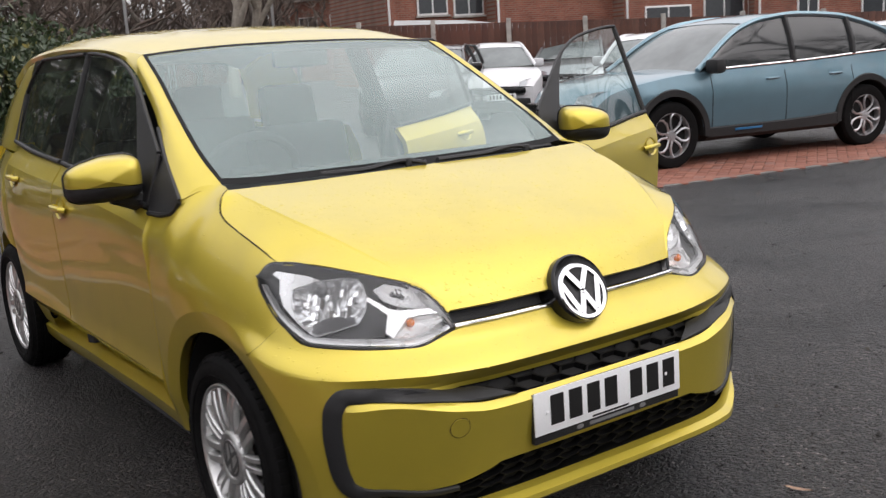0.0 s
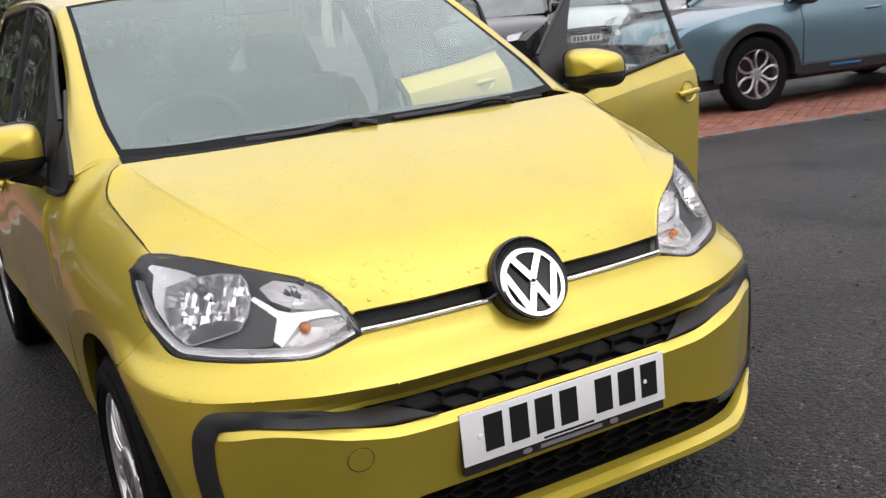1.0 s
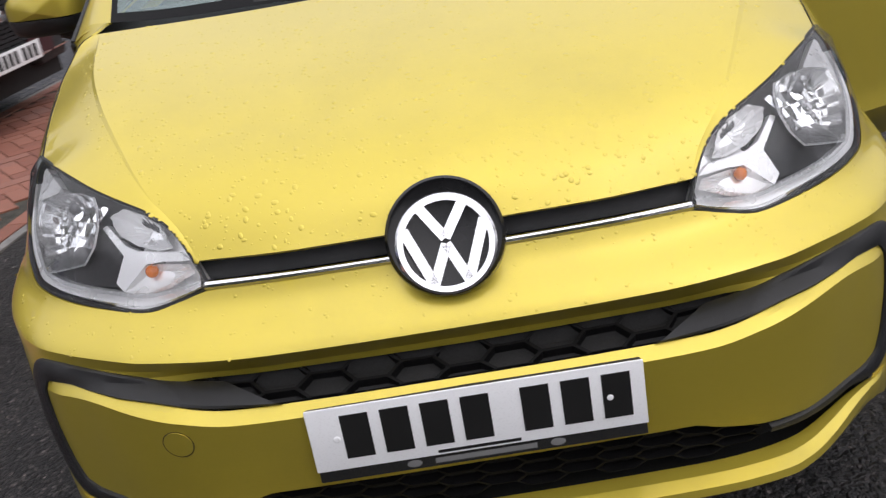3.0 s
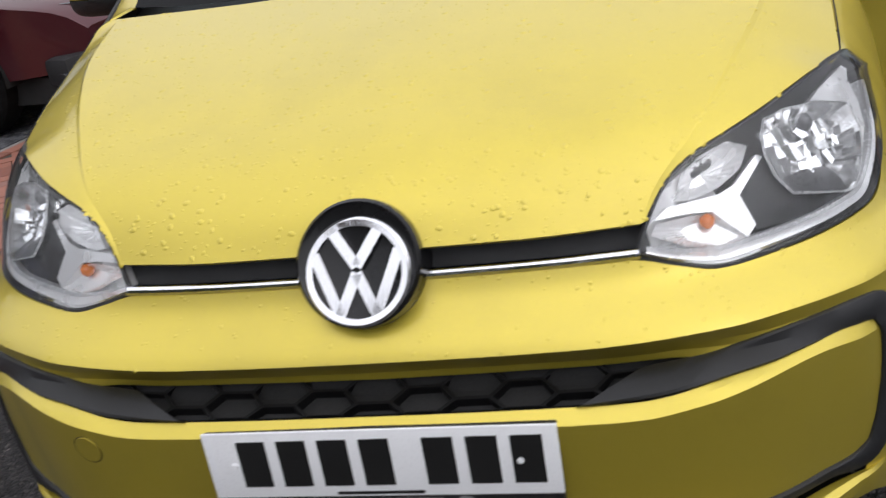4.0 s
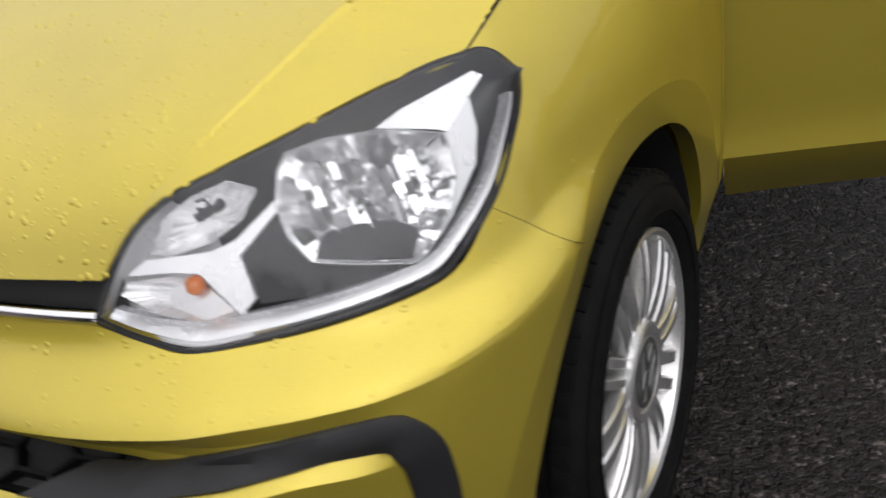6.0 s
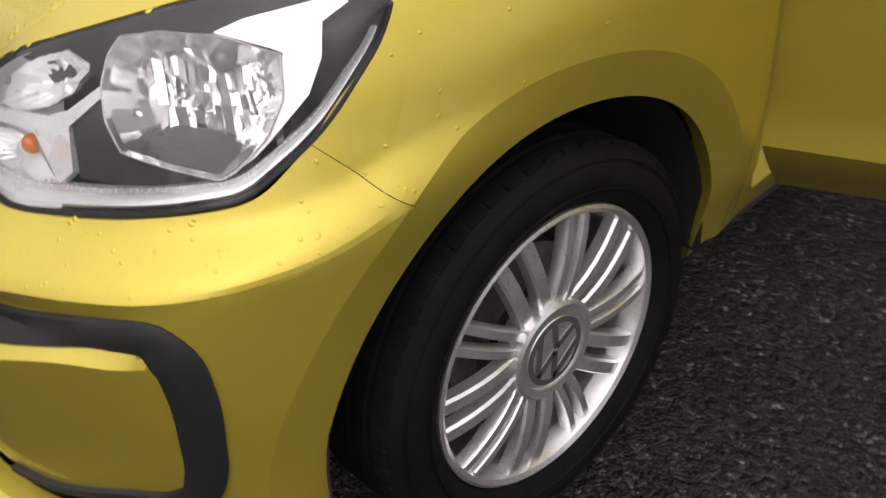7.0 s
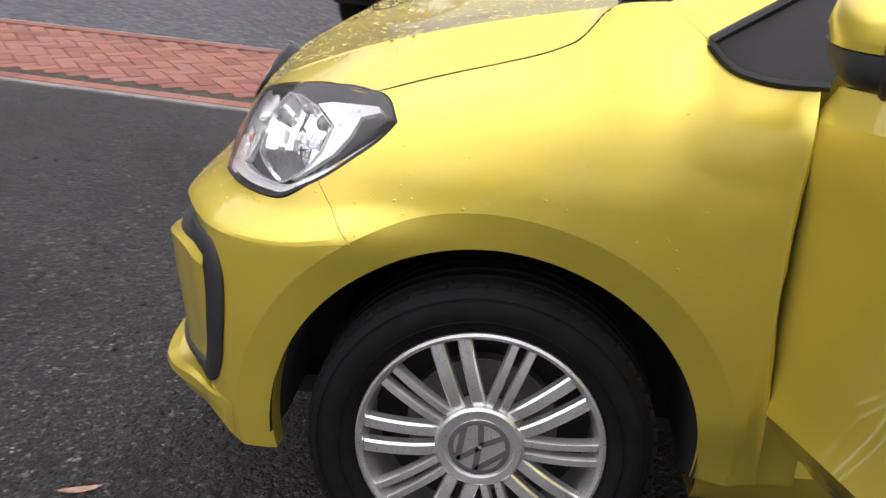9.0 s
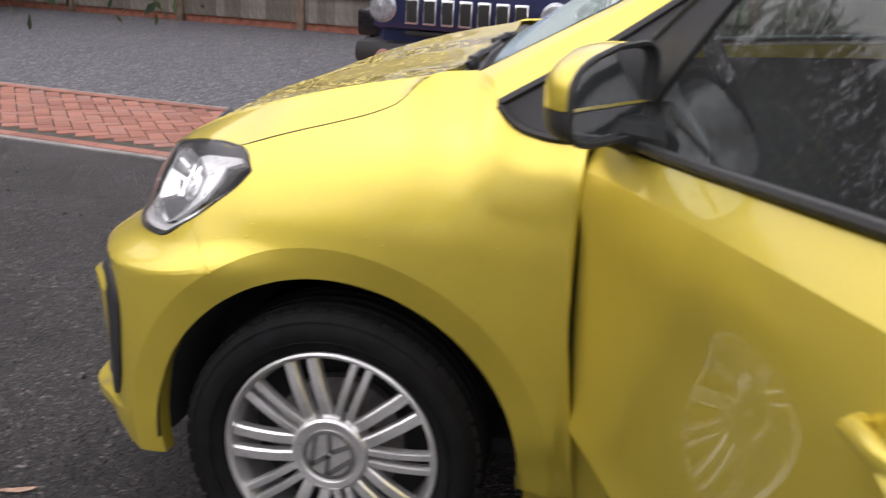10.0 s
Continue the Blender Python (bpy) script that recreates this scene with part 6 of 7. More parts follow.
protos = [bare_tree(21, 11.0, 0.75, "bare winter tree with fine brown twigs", Matrix.Translation((*polar(13.5, 36), 0)), group="bare trees"),
          bare_tree(34, 9.0, 0.95, "bare winter tree with a broad twiggy crown", Matrix.Translation((*polar(17.5, 44), 0)), group="bare trees")]
rnd = random.Random(8)
for k, (az, d, s) in enumerate(((10.5, 30, 0.9), (12.0, 46, 1.1), (15.3, 40, 0.85), (16.6, 52, 1.2), (19.6, 50, 0.9), (22.0, 55, 1.0), (25.6, 48, 0.8), (27.5, 50, 0.75), (30.2, 46, 0.6), (8.5, 38, 1.0), (14.4, 33, 0.55), (18.4, 60, 1.1))):
    copy_thing(protos[k % 2], Matrix.Translation((*polar(az, d), 0)) @ pose(0, 0, 0, 0, 0, rnd.uniform(0, 360)) @ Matrix.Scale(s, 4))
# pale trunks beyond the car
for az, d in ((23.9, 40), (24.95, 41)):
    bare_tree(int(az * 7), 13.0, 0.55, "pale-barked bare winter tree", Matrix.Translation((*polar(az, d), 0)), bark=BIRCH, depth=4, group="pale trees")
# trees across the car park, mirrored in the glass
for k, (x, y, s) in enumerate(((14.5, -3.5, 0.9), (12.5, -8.0, 0.9), (18.0, 1.0, 1.0))):
    copy_thing(protos[k % 2], Matrix.Translation((x, y, 0)) @ pose(0, 0, 0, 0, 0, rnd.uniform(0, 360)) @ Matrix.Scale(s, 4))


def shrub(x, y, w, h, seed, label, count=5200):
    rnd = random.Random(seed)
    s = thing("shrub", label, "shrub", Matrix.Translation((x, y, 0)), group="evergreen shrubs")
    st = Build()
    for _ in range(9):
        e = Vector((rnd.gauss(0, w * 0.3), rnd.gauss(0, w * 0.3), h * rnd.uniform(0.6, 0.95)))
        st.tube([(0, 0, -0.05), tuple(e * 0.5 + Vector((rnd.gauss(0, 0.1), 0, 0.1))), tuple(e)], 0.03, 5, (1, 0.7, 0.3))
    part("stem", st, BARK, s)
    lv = Build()
    lobes = [(Vector((rnd.gauss(0, w * 0.33), rnd.gauss(0, w * 0.33), h * rnd.uniform(0.25, 0.8))), rnd.uniform(0.25, 0.5) * w) for _ in range(11)]
    for _ in range(count):
        c, r = rnd.choice(lobes)
        d = Vector((rnd.gauss(0, 1), rnd.gauss(0, 1), rnd.gauss(0, 1))).normalized()
        p = c + d * r * rnd.uniform(0.72, 1.06)
        if p.z < 0.05:
            continue
        sz = rnd.uniform(0.05, 0.11)
        q = Euler((rnd.uniform(0, 6), rnd.uniform(0, 6), rnd.uniform(0, 6))).to_matrix()
        lv.add([p + q @ Vector(v) * sz for v in ((-1, 0, 0), (0, -0.45, 0.08), (1, 0, 0), (0, 0.45, 0.08))], [(0, 1, 2, 3)])
    part("foliage", lv, LEAVES, s, "dark green leaves, some yellow")
    return s


for az, d, w, h, sd in ((12.2, 24, 2.6, 2.1, 1), (13.6, 25.5, 2.2, 1.9, 2), (11.0, 22.5, 2.6, 2.4, 3), (14.9, 29, 1.8, 1.6, 4), (9.5, 24, 2.8, 2.4, 5)):
    p = polar(az, d)
    shrub(p.x, p.y, w, h, sd, "dense evergreen shrub with yellowing tips")

# dense planting on the left, plus unseen hedges added right and behind to darken
base_shrub = shrub(*lot(-11.5, 2.0)[:2], 3.4, 3.0, 9, "tall dense evergreen hedge shrub behind the fence", 4200)
spots = [(-11.5, 2.0 + k * 2.9, 1.0) for k in range(1, 9)] + [(-11.0 + k * 3.0, -11.5, 1.15) for k in range(0, 8)] + [(12.5, -9.0 + k * 3.0, 1.2) for k in range(0, 3)]
for k, (u, v, s) in enumerate(spots):
    copy_thing(base_shrub, Matrix.Translation(lot(u, v)) @ pose(0, 0, 0, 0, 0, rnd.uniform(0, 360)) @ Matrix.Scale(s * rnd.uniform(0.85, 1.12), 4))
# tall evergreens added unseen beyond the driver's side, dark in its windows' reflection
for x, y, size in ((-5.4, 17.0, 2.0), (-7.6, 14.5, 2.1), (-9.6, 12.0, 2.0), (-8.0, 19.0, 2.3), (-11.4, 9.0, 1.9)):
    copy_thing(base_shrub, Matrix.Translation((x, y, 0)) @ pose(0, 0, 0, 0, 0, rnd.uniform(0, 360)) @ Matrix.Scale(size, 4))
for k, (u, v, s) in enumerate(((-13.0, 4.0, 0.9), (-14.0, 9.0, 1.1), (-12.5, 14.0, 1.0), (-15.0, 19.0, 1.2), (-13.0, 24.0, 1.0), (-14.0, -3.0, 0.9), (-12.0, 6.5, 0.8), (-12.5, 11.5, 0.9), (-12.0, 16.5, 0.9), (-9.5, -7.5, 0.75), (-12.5, -11.0, 0.9), (-7.5, -12.5, 0.9), (-15.0, -8.0, 1.0), (-10.5, -4.5, 0.6))):
    copy_thing(protos[k % 2], Matrix.Translation(lot(u, v)) @ pose(0, 0, 0, 0, 0, rnd.uniform(0, 360)) @ Matrix.Scale(s, 4))
# an unseen fence, added behind the camera to darken low reflections
fence(lot(-9.0, -10.3)[:2], lot(13.0, -10.3)[:2], 1.75, 1.75, WOOD_GREY, POST_WOOD, "weathered grey board fence added out of view behind the aisle", 0.14)
# far woods beyond the car park; unseen clumps left and behind added to darken
woods, wood_rnd = Build(), random.Random(77)
for k in range(136):
    az, d = (wood_rnd.uniform(-32, 31), wood_rnd.uniform(58, 80)) if k < 70 else (wood_rnd.uniform(-95, -30), wood_rnd.uniform(30, 46)) if k < 98 else (wood_rnd.uniform(150, 215), wood_rnd.uniform(30, 42)) if k < 112 else (wood_rnd.uniform(-165, -98), wood_rnd.uniform(21, 30))
    c = polar(az, d)
    tall, wide_ = wood_rnd.uniform(7, 13), wood_rnd.uniform(2.5, 4.5)
    woods.tube([(c.x, c.y, 0), (c.x, c.y, tall * 0.8)], 0.22, 5, (1, 0.4))
    for _ in range(620):
        h = wood_rnd.uniform(0.10, 1.0)
        w = wide_ * math.sin(math.pi * (0.12 + 0.86 * h)) ** 0.7
        p = Vector((c.x + wood_rnd.gauss(0, 0.5) * w, c.y + wood_rnd.gauss(0, 0.5) * w, h * tall))
        q = Euler((wood_rnd.uniform(-0.7, 0.7), wood_rnd.uniform(-0.7, 0.7), wood_rnd.uniform(0, 6.28))).to_matrix()
        ln, th = wood_rnd.uniform(0.5, 1.3), wood_rnd.uniform(0.03, 0.10)
        woods.add([p + q @ Vector(v_) for v_ in ((-th, 0, 0), (th, 0, 0), (0.3 * th, 0.1, ln), (-0.3 * th, 0.1, ln))], [(0, 1, 2, 3)])
FAR_TWIG = random_tone("far_winter_twigs", ((0.0, (0.050, 0.038, 0.032)), (0.7, (0.085, 0.066, 0.055)), (1.0, (0.13, 0.11, 0.085))), island=True, rough=0.9)
piece("woodland", woods, FAR_TWIG, "far brown winter woodland behind the houses, with unseen clumps added around", "woods", kind="stuff")

# lamp posts
STEEL = plain("galvanised_steel", (0.42, 0.42, 0.42), rough=0.45, metal=0.6, vary=0.15)
for az, d in ((18.5, 42), (26.3, 45), (44.2, 44)):
    p = polar(az, d)
    lp = thing("lamp_post", "slim grey steel lamp post", "lamp post", Matrix.Translation((p.x, p.y, 0)), group="lamp posts")
    part("pole", Build().tube([(0, 0, 0), (0, 0, 1.2), (0, 0, 6.5)], 0.075, 10, (1.4, 0.9, 0.6)), STEEL, lp)
    part("lantern", Build().box((-0.12, -0.35, 6.45), (0.12, 0.30, 6.60), None, 0.05), STEEL, lp)
BANNER = plain("blue_banner_cloth", (0.05, 0.10, 0.24), rough=0.7)
p = polar(59.6, 20.0)
bn = thing("banner", "tall blue feather banner on a thin pole", "banner", Matrix.Translation((p.x, p.y, 0)) @ pose(0, 0, 0, 0, 0, -57))
part("pole", Build().tube([(0, 0, 0), (0, 0, 3.4)], 0.02, 8), STEEL, bn)
part("cloth", Build().grid(np.array([[(0.02 + 0.75 * k, 0.03 * math.sin(3 * k + z), z) for z in np.linspace(0.6, 3.3, 12)] for k in np.linspace(0, 1, 6)])), BANNER, bn)

# ---- parked cars ----
def toward(nx, ny):
    """Turn, in degrees, of a car whose nose points along (nx, ny)."""
    return math.degrees(math.atan2(nx, -ny))


CLAD = plain("black_wheel_arch_cladding", (0.013, 0.013, 0.014), rough=0.6, bump=0.3)
SMOKED = plain("smoked_glass", (0.020, 0.023, 0.025), rough=0.03, spec=0.8, vary=0.2, scale=2)
# the reflected pale sky is put into this base colour
PALE_GLASS = plain("windscreen_glass_sky_toned", (0.13, 0.15, 0.15), rough=0.04, spec=0.9, vary=0.3, scale=2)
LAMP_GLASS = plain("lamp_cluster", (0.34, 0.36, 0.38), rough=0.12, metal=0.5, coat=1.0, vary=0.3, scale=40)
RED_LAMP = plain("red_tail_lamp", (0.35, 0.02, 0.02), rough=0.15, coat=1.0)


def road_wheel(parent, m, r, rim, spokes, pair, metal, width=0.20, dark_rim=False):
    """A wheel with its tyre, rim and spokes, axis outwards."""
    k = r - rim
    t = [(rim - 0.01, width * 0.30), (rim + 0.004, width * 0.44), (rim + k * 0.4, width * 0.5), (r - k * 0.18, width * 0.46), (r, width * 0.32), (r, 0.0)]
    wh = part("wheel", Build().turn(t + [(a, -h) for a, h in t[-2::-1]], 48), RUBBER, parent, "road wheel with a black tyre", m=m)
    part("rim", Build().turn([(rim - 0.012, -width * 0.3), (rim - 0.014, width * 0.3), (rim - 0.002, width * 0.42), (rim + 0.006, width * 0.42)], 48), metal, wh)
    sp = Build()
    if pair:
        # an open loop: out from the hub, then along to the rim
        for k in (1, -1):
            sp.tube([(0.045, 0.008 * k, width * 0.36), (rim * 0.52, 0.058 * k, width * 0.38), (rim * 0.78, 0.066 * k, width * 0.38), (rim - 0.004, 0.040 * k, width * 0.36)], 0.013, 5, (0.9, 1, 1, 0.9))
    else:
        sp.box((0.03, -0.019, width * 0.26), (rim - 0.006, 0.019, width * 0.40), None, 0.005)
    me = sp.mesh("spoke", metal)
    for i in range(spokes):
        for off in (0,):
            ob = new("spoke", me)
            ob.parent, ob.matrix_basis = wh, pose(0, 0, 0, 0, 0, i * 360 / spokes + off)
    part("hub", Build().turn([(0.0, width * 0.43), (0.05, width * 0.42), (0.065, width * 0.30)], 24), metal, wh)
    part("wheel_back", Build().turn([(0.0, width * 0.05), (rim - 0.01, width * 0.05)], 24), DARK, wh)
    return wh


def parked_car(name, label, place, turn, size, paint_m, hood, roof, axles, r, spokes=10, pair=False, wheel_metal=None, clad=False, front="plain", glass=None, roof_paint=None, tail=True):
    """A parked car. size: length, width, belt height, sill height; hood and roof: side lines of (share of length, height)."""
    L, W, belt, sill = size
    c = thing(name, label, "car", Matrix.Translation((place[0], place[1], 0)) @ pose(0, 0, 0, 0, 0, turn), group="parked cars")
    hw = W / 2
    deck = table([a * L for a, _ in hood], [z for _, z in hood])
    ry = [a * L for a, _ in roof]
    roof_z = table(ry, [z for _, z in roof])
    plan = lambda y: hw * (1 - 0.30 * np.clip(1 - y / (0.16 * L), 0, 1) ** 2.2 - 0.20 * np.clip((y - 0.88 * L) / (0.12 * L), 0, 1) ** 2.2)
    arch = r + 0.055
    ys = np.unique(np.concatenate([np.linspace(0.0, L, 74), *[np.linspace(a - arch, a + arch, 22) for a in axles]]))
    low_z = np.full(len(ys), sill)
    low_z = np.where(ys < 0.06 * L, sill + 0.02, low_z)
    for a in axles:
        low_z = np.maximum(low_z, r + np.sqrt(np.maximum(0, arch**2 - (ys - a) ** 2)) * ((np.abs(ys - a) < arch)))
    rows = []
    for y, lz in zip(ys, low_z):
        top = float(deck(y))
        w = float(plan(y))
        tip = 1.0
        zs = (lz, lz + (top - lz) * 0.25, lz + (top - lz) * 0.50, lz + (top - lz) * 0.66, lz + (top - lz) * 0.86, top - 0.012)
        xs = []
        for z in zs:
            f = (z - sill) / max(0.05, belt - sill)
            xs.append(w * float(np.interp(f, (0, 0.25, 0.55, 0.72, 1.0, 1.3), (0.955, 0.985, 0.995, 1.0, 0.945, 0.90))))
        line = [(x, y, z) for x, z in zip(xs, zs)]
        line += [(xs[-1] - 0.035, y, top), (xs[-1] * 0.55, y, top + 0.020), (0.0, y, top + 0.030)]
        rows.append(line)
    P = np.array(rows)
    # round the nose and tail in plan
    end = np.clip(1 - P[:, :, 1] / (0.10 * L), 0, 1)
    P[..., 1] += 0.16 * (np.abs(P[..., 0]) / hw) ** 2.4 * end
    nose = np.clip(1 - P[..., 1] / 0.35, 0, 1)
    P[..., 1] += nose * 0.05 * np.clip((P[..., 2] - 0.55) / 0.4, 0, 1)
    body = Build()
    for side in (1, -1):
        body.grid(mir(P, side), flip=side < 0)
    for e in (0, -1):
        ring = np.concatenate([P[e], mir(P[e][::-1], -1)[1:]])
        mid = np.array([(0.0, p[1], p[2]) for p in ring]) * (1, 1, 1)
        body.grid(np.stack([ring, ring * (0.5, 1, 1) + (0, 0.02 if e else -0.02, 0), mid * (1, 1, 1) + (0, 0.03 if e else -0.03, 0)], 1))
    part("body", body, paint_m, c, sharp=32)
    # glasshouse
    y0, y1 = ry[0], ry[-1]
    gy = np.linspace(y0, y1, 36)
    rz = roof_z(gy)
    bz = deck(gy) + 0.004
    rz = np.maximum(rz, bz + 0.004)
    wb = plan(gy) * 0.915
    frac = np.clip((rz - bz) / (max(z for _, z in roof) - belt), 0, 1)
    wt = wb - 0.30 * W / 1.8 * 0.62 * frac
    grid = []
    for k in np.linspace(0, 1, 7):
        grid.append(np.stack([wb * (1 - k) + wt * k + 0.02 * math.sin(math.pi * k), gy, bz * (1 - k) + (rz - 0.03 * frac) * k], 1))
    Gs = np.stack(grid, 1)
    gl = Build()
    for side in (1, -1):
        gl.grid(mir(Gs, side), flip=side < 0)
    # front and rear screens lie over the slope of the roof line
    top_edge = Gs[:, -1]
    i_f, i_r = int(np.argmax(rz > rz.max() - 0.10)), len(gy) - 1 - int(np.argmax((rz > rz.max() - 0.12)[::-1]))
    across = np.linspace(-1, 1, 15)

    def cap(i0, i1):
        return np.stack([np.stack([across * top_edge[i][0], np.full(15, gy[i]) + (0.02 if i0 == 0 else 0) * np.abs(across) ** 2, rz[i] - 0.03 * frac[i] + 0.035 * frac[i] * (1 - across**2)], 1) for i in range(i0, i1 + 1)], 1)
    part("side_glass", gl, glass or SMOKED, c, "dark side windows")
    part("windscreen", Build().grid(cap(0, i_f)), PALE_GLASS, c, "windscreen with the pale sky toned into its glass")
    part("roof", Build().grid(cap(i_f, i_r) + (0, 0, 0.004)), roof_paint or paint_m, c)
    part("rear_screen", Build().grid(cap(i_r, len(gy) - 1)), SMOKED, c)
    for side in (1, -1):
        for seq in (range(0, i_f + 1), range(i_f, i_r + 1), range(i_r, len(gy))):
            seq = list(seq)
            if len(seq) > 1:
                part("roof_pillar", Build().tube(mir(top_edge[seq] + (0.004, 0, 0.004), side), 0.032, 6), paint_m if roof_paint is None else roof_paint, c)
    for f in (0.44, 0.70):
        i = int(len(gy) * f)
        for side in (1, -1):
            part("door_post", Build().tube(mir(Gs[i] + (0.004, 0, 0), side), 0.030, 6), CLAD, c)
    seal = Build()
    for side in (1, -1):
        seal.tube(mir(Gs[2:-3, 0] + (0.012, 0, 0.004), side), 0.010, 6)
    part("belt_trim", seal, CHROME if clad else CLAD, c)
    # gaps of the doors, set into the side
    for yg in (axles[0] + arch + 0.10, L * 0.535, axles[1] - arch * 0.55):
        zz = np.linspace(sill + 0.05, belt - 0.02, 14)
        xx = np.array([float(plan(yg)) * float(np.interp((z - sill) / (belt - sill), (0, 0.25, 0.55, 0.72, 1.0), (0.955, 0.985, 0.995, 1.0, 0.945))) for z in zz])
        lean = 0.06 * np.clip((0.55 - zz) / 0.4, 0, 1) * (1 if yg > L * 0.5 else -1)
        for side in (1, -1):
            part("door_gap", Build().tube(mir(np.stack([xx - 0.002, yg - lean * 0, zz], 1), side), 0.0055, 5), DARK, c)
    for side in (1, -1):
        for yh in (L * 0.495, L * 0.70):
            z = belt - 0.10
            x = float(plan(yh)) * 0.965
            h = part("door_handle", Build().tube(mir([(x - 0.01, yh - 0.10, z), (x + 0.025, yh - 0.08, z + 0.004), (x + 0.028, yh + 0.06, z + 0.006), (x - 0.005, yh + 0.09, z + 0.004)], side), 0.013, 8), paint_m, c)
        x = float(plan(L * 0.30)) * 0.93
        mr = part("door_mirror", Build().box((x, L * 0.30 - 0.03, belt + 0.0), (x + 0.20, L * 0.30 + 0.10, belt + 0.15), None, 0.045) if side > 0 else Build().box((-x - 0.20, L * 0.30 - 0.03, belt + 0.0), (-x, L * 0.30 + 0.10, belt + 0.15), None, 0.045), CLAD if clad else paint_m, c)
        for a in axles:
            m = Matrix.Translation((side * (hw - 0.115), a, r)) @ (TO_LEFT if side > 0 else TO_RIGHT)
            road_wheel(c, m, r, r * 0.66, spokes, pair, wheel_metal or SILVER)
            lin = Build()
            aa = np.radians(np.linspace(-5, 185, 26))
            lin.grid(mir(np.stack([np.stack([np.full(26, x_), a - (arch - 0.004) * np.cos(aa), r + (arch - 0.004) * np.sin(aa)], 1) for x_ in (hw * 0.985, hw - 0.32)], 1), side))
            part("arch_liner", lin, DARK, c)
            if clad:
                lip_ = [np.stack([np.full(26, x_), a - q * np.cos(aa), r + q * np.sin(aa)], 1) for x_, q in ((hw - 0.03, arch - 0.006), (hw + 0.004, arch - 0.004), (hw + 0.006, arch + 0.06), (hw - 0.03, arch + 0.075))]
                part("arch_cladding", Build().grid(mir(np.stack(lip_, 1), side), flip=side < 0), CLAD, c, "black arch cladding")
        if clad:
            yy = np.linspace(axles[0] + arch + 0.03, axles[1] - arch - 0.03, 10)
            rise = np.interp(np.linspace(0, 1, 10), (0, 0.55, 0.8, 1), (0.0, 0.0, 0.01, 0.03))
            sl = [np.stack([plan(yy) * k, yy, np.full(10, z) + rise * q], 1) for k, z, q in ((0.93, sill - 0.02, 0), (1.0, sill + 0.02, 0), (1.004, sill + 0.11, 1), (0.97, sill + 0.125, 1))]
            part("sill_cladding", Build().grid(mir(np.stack(sl, 1), side), flip=side < 0), CLAD, c, "black sill cladding")
        # lamps
        zl = float(deck(0.06 * L)) - 0.10
        pts = np.array([(0.40, 0.02, zl - 0.05), (0.62, 0.10, zl - 0.05), (0.90, 0.34, zl + 0.02), (0.90, 0.40, zl + 0.09), (0.62, 0.16, zl + 0.07), (0.42, 0.06, zl + 0.03)])
        pts[:, 0] *= hw * 0.98
        lb = Build()
        k_ = len(pts)
        back = pts + (0, 0.12, 0)
        lb.add(mir(np.vstack([pts - (0, 0.02, 0), back]), side), [tuple(range(k_))] + [(i, (i + 1) % k_, k_ + (i + 1) % k_, k_ + i) for i in range(k_)])
        part("headlamp", lb, LAMP_GLASS, c, "clear headlamp", sharp=20)
        part("tail_lamp", Build().box((side * hw * 0.62 - 0.10, L - 0.10, belt - 0.22), (side * hw * 0.62 + 0.10, L + 0.035, belt - 0.05), None, 0.03), RED_LAMP, c)
    part("underbody", Build().box((-hw * 0.85, 0.15, sill - 0.03), (hw * 0.85, L - 0.15, sill + 0.12)), DARK, c)
    zp = 0.46
    if front != "none":
        gw = hw * (0.52 if front != "wide" else 0.66)
        zt = float(deck(0.02 * L)) - 0.08
        part("grille", Build().box((-gw, -0.045, zt - 0.11), (gw, 0.10, zt), None, 0.03), GLOSS_BLACK, c, "black grille")
        part("lower_grille", Build().box((-hw * 0.62, -0.040, sill + 0.06), (hw * 0.62, 0.10, sill + 0.20), None, 0.04), CLAD, c)
        pm = part("number_plate", Build().box((-0.26, -0.055, zp - 0.055), (0.26, -0.045, zp + 0.056), None, 0.002), WHITE_PLATE, c, "white number plate")
        for k in range(7):
            x = -0.215 + k * 0.060 + (0.03 if k > 3 else 0)
            part("plate_bar", Build().box((x, -0.0565, zp - 0.036), (x + 0.038, -0.055, zp + 0.040)), PLATE_BLACK, pm)
    return c


BLUE = paint("ice_blue_paint", (0.16, 0.27, 0.33), metal=0.6, rough=0.32)
WHITE = paint("white_paint", (0.72, 0.72, 0.74), metal=0.0, rough=0.3, flake=0.02)
MAROON = paint("maroon_paint", (0.065, 0.007, 0.012), metal=0.4, rough=0.3)
BLACK_P = paint("black_paint", (0.012, 0.012, 0.014), metal=0.3, rough=0.25)
SILVER_P = paint("silver_grey_paint", (0.30, 0.31, 0.32), metal=0.7, rough=0.3)
RED_P = paint("red_paint", (0.36, 0.022, 0.022), metal=0.2, rough=0.3)
NAVY = paint("navy_blue_paint", (0.016, 0.022, 0.085), metal=0.5, rough=0.28)
TWO_TONE = plain("machined_alloy_face", (0.55, 0.55, 0.57), rough=0.3, metal=0.8)

HATCH_H = ((0.0, 0.62), (0.03, 0.72), (0.12, 0.86), (0.25, 0.95), (0.30, 0.96), (0.75, 1.0), (0.97, 1.02), (1.0, 0.92))
HATCH_R = ((0.215, 0.97), (0.33, 1.25), (0.40, 1.37), (0.52, 1.42), (0.72, 1.41), (0.88, 1.34), (0.97, 1.02))
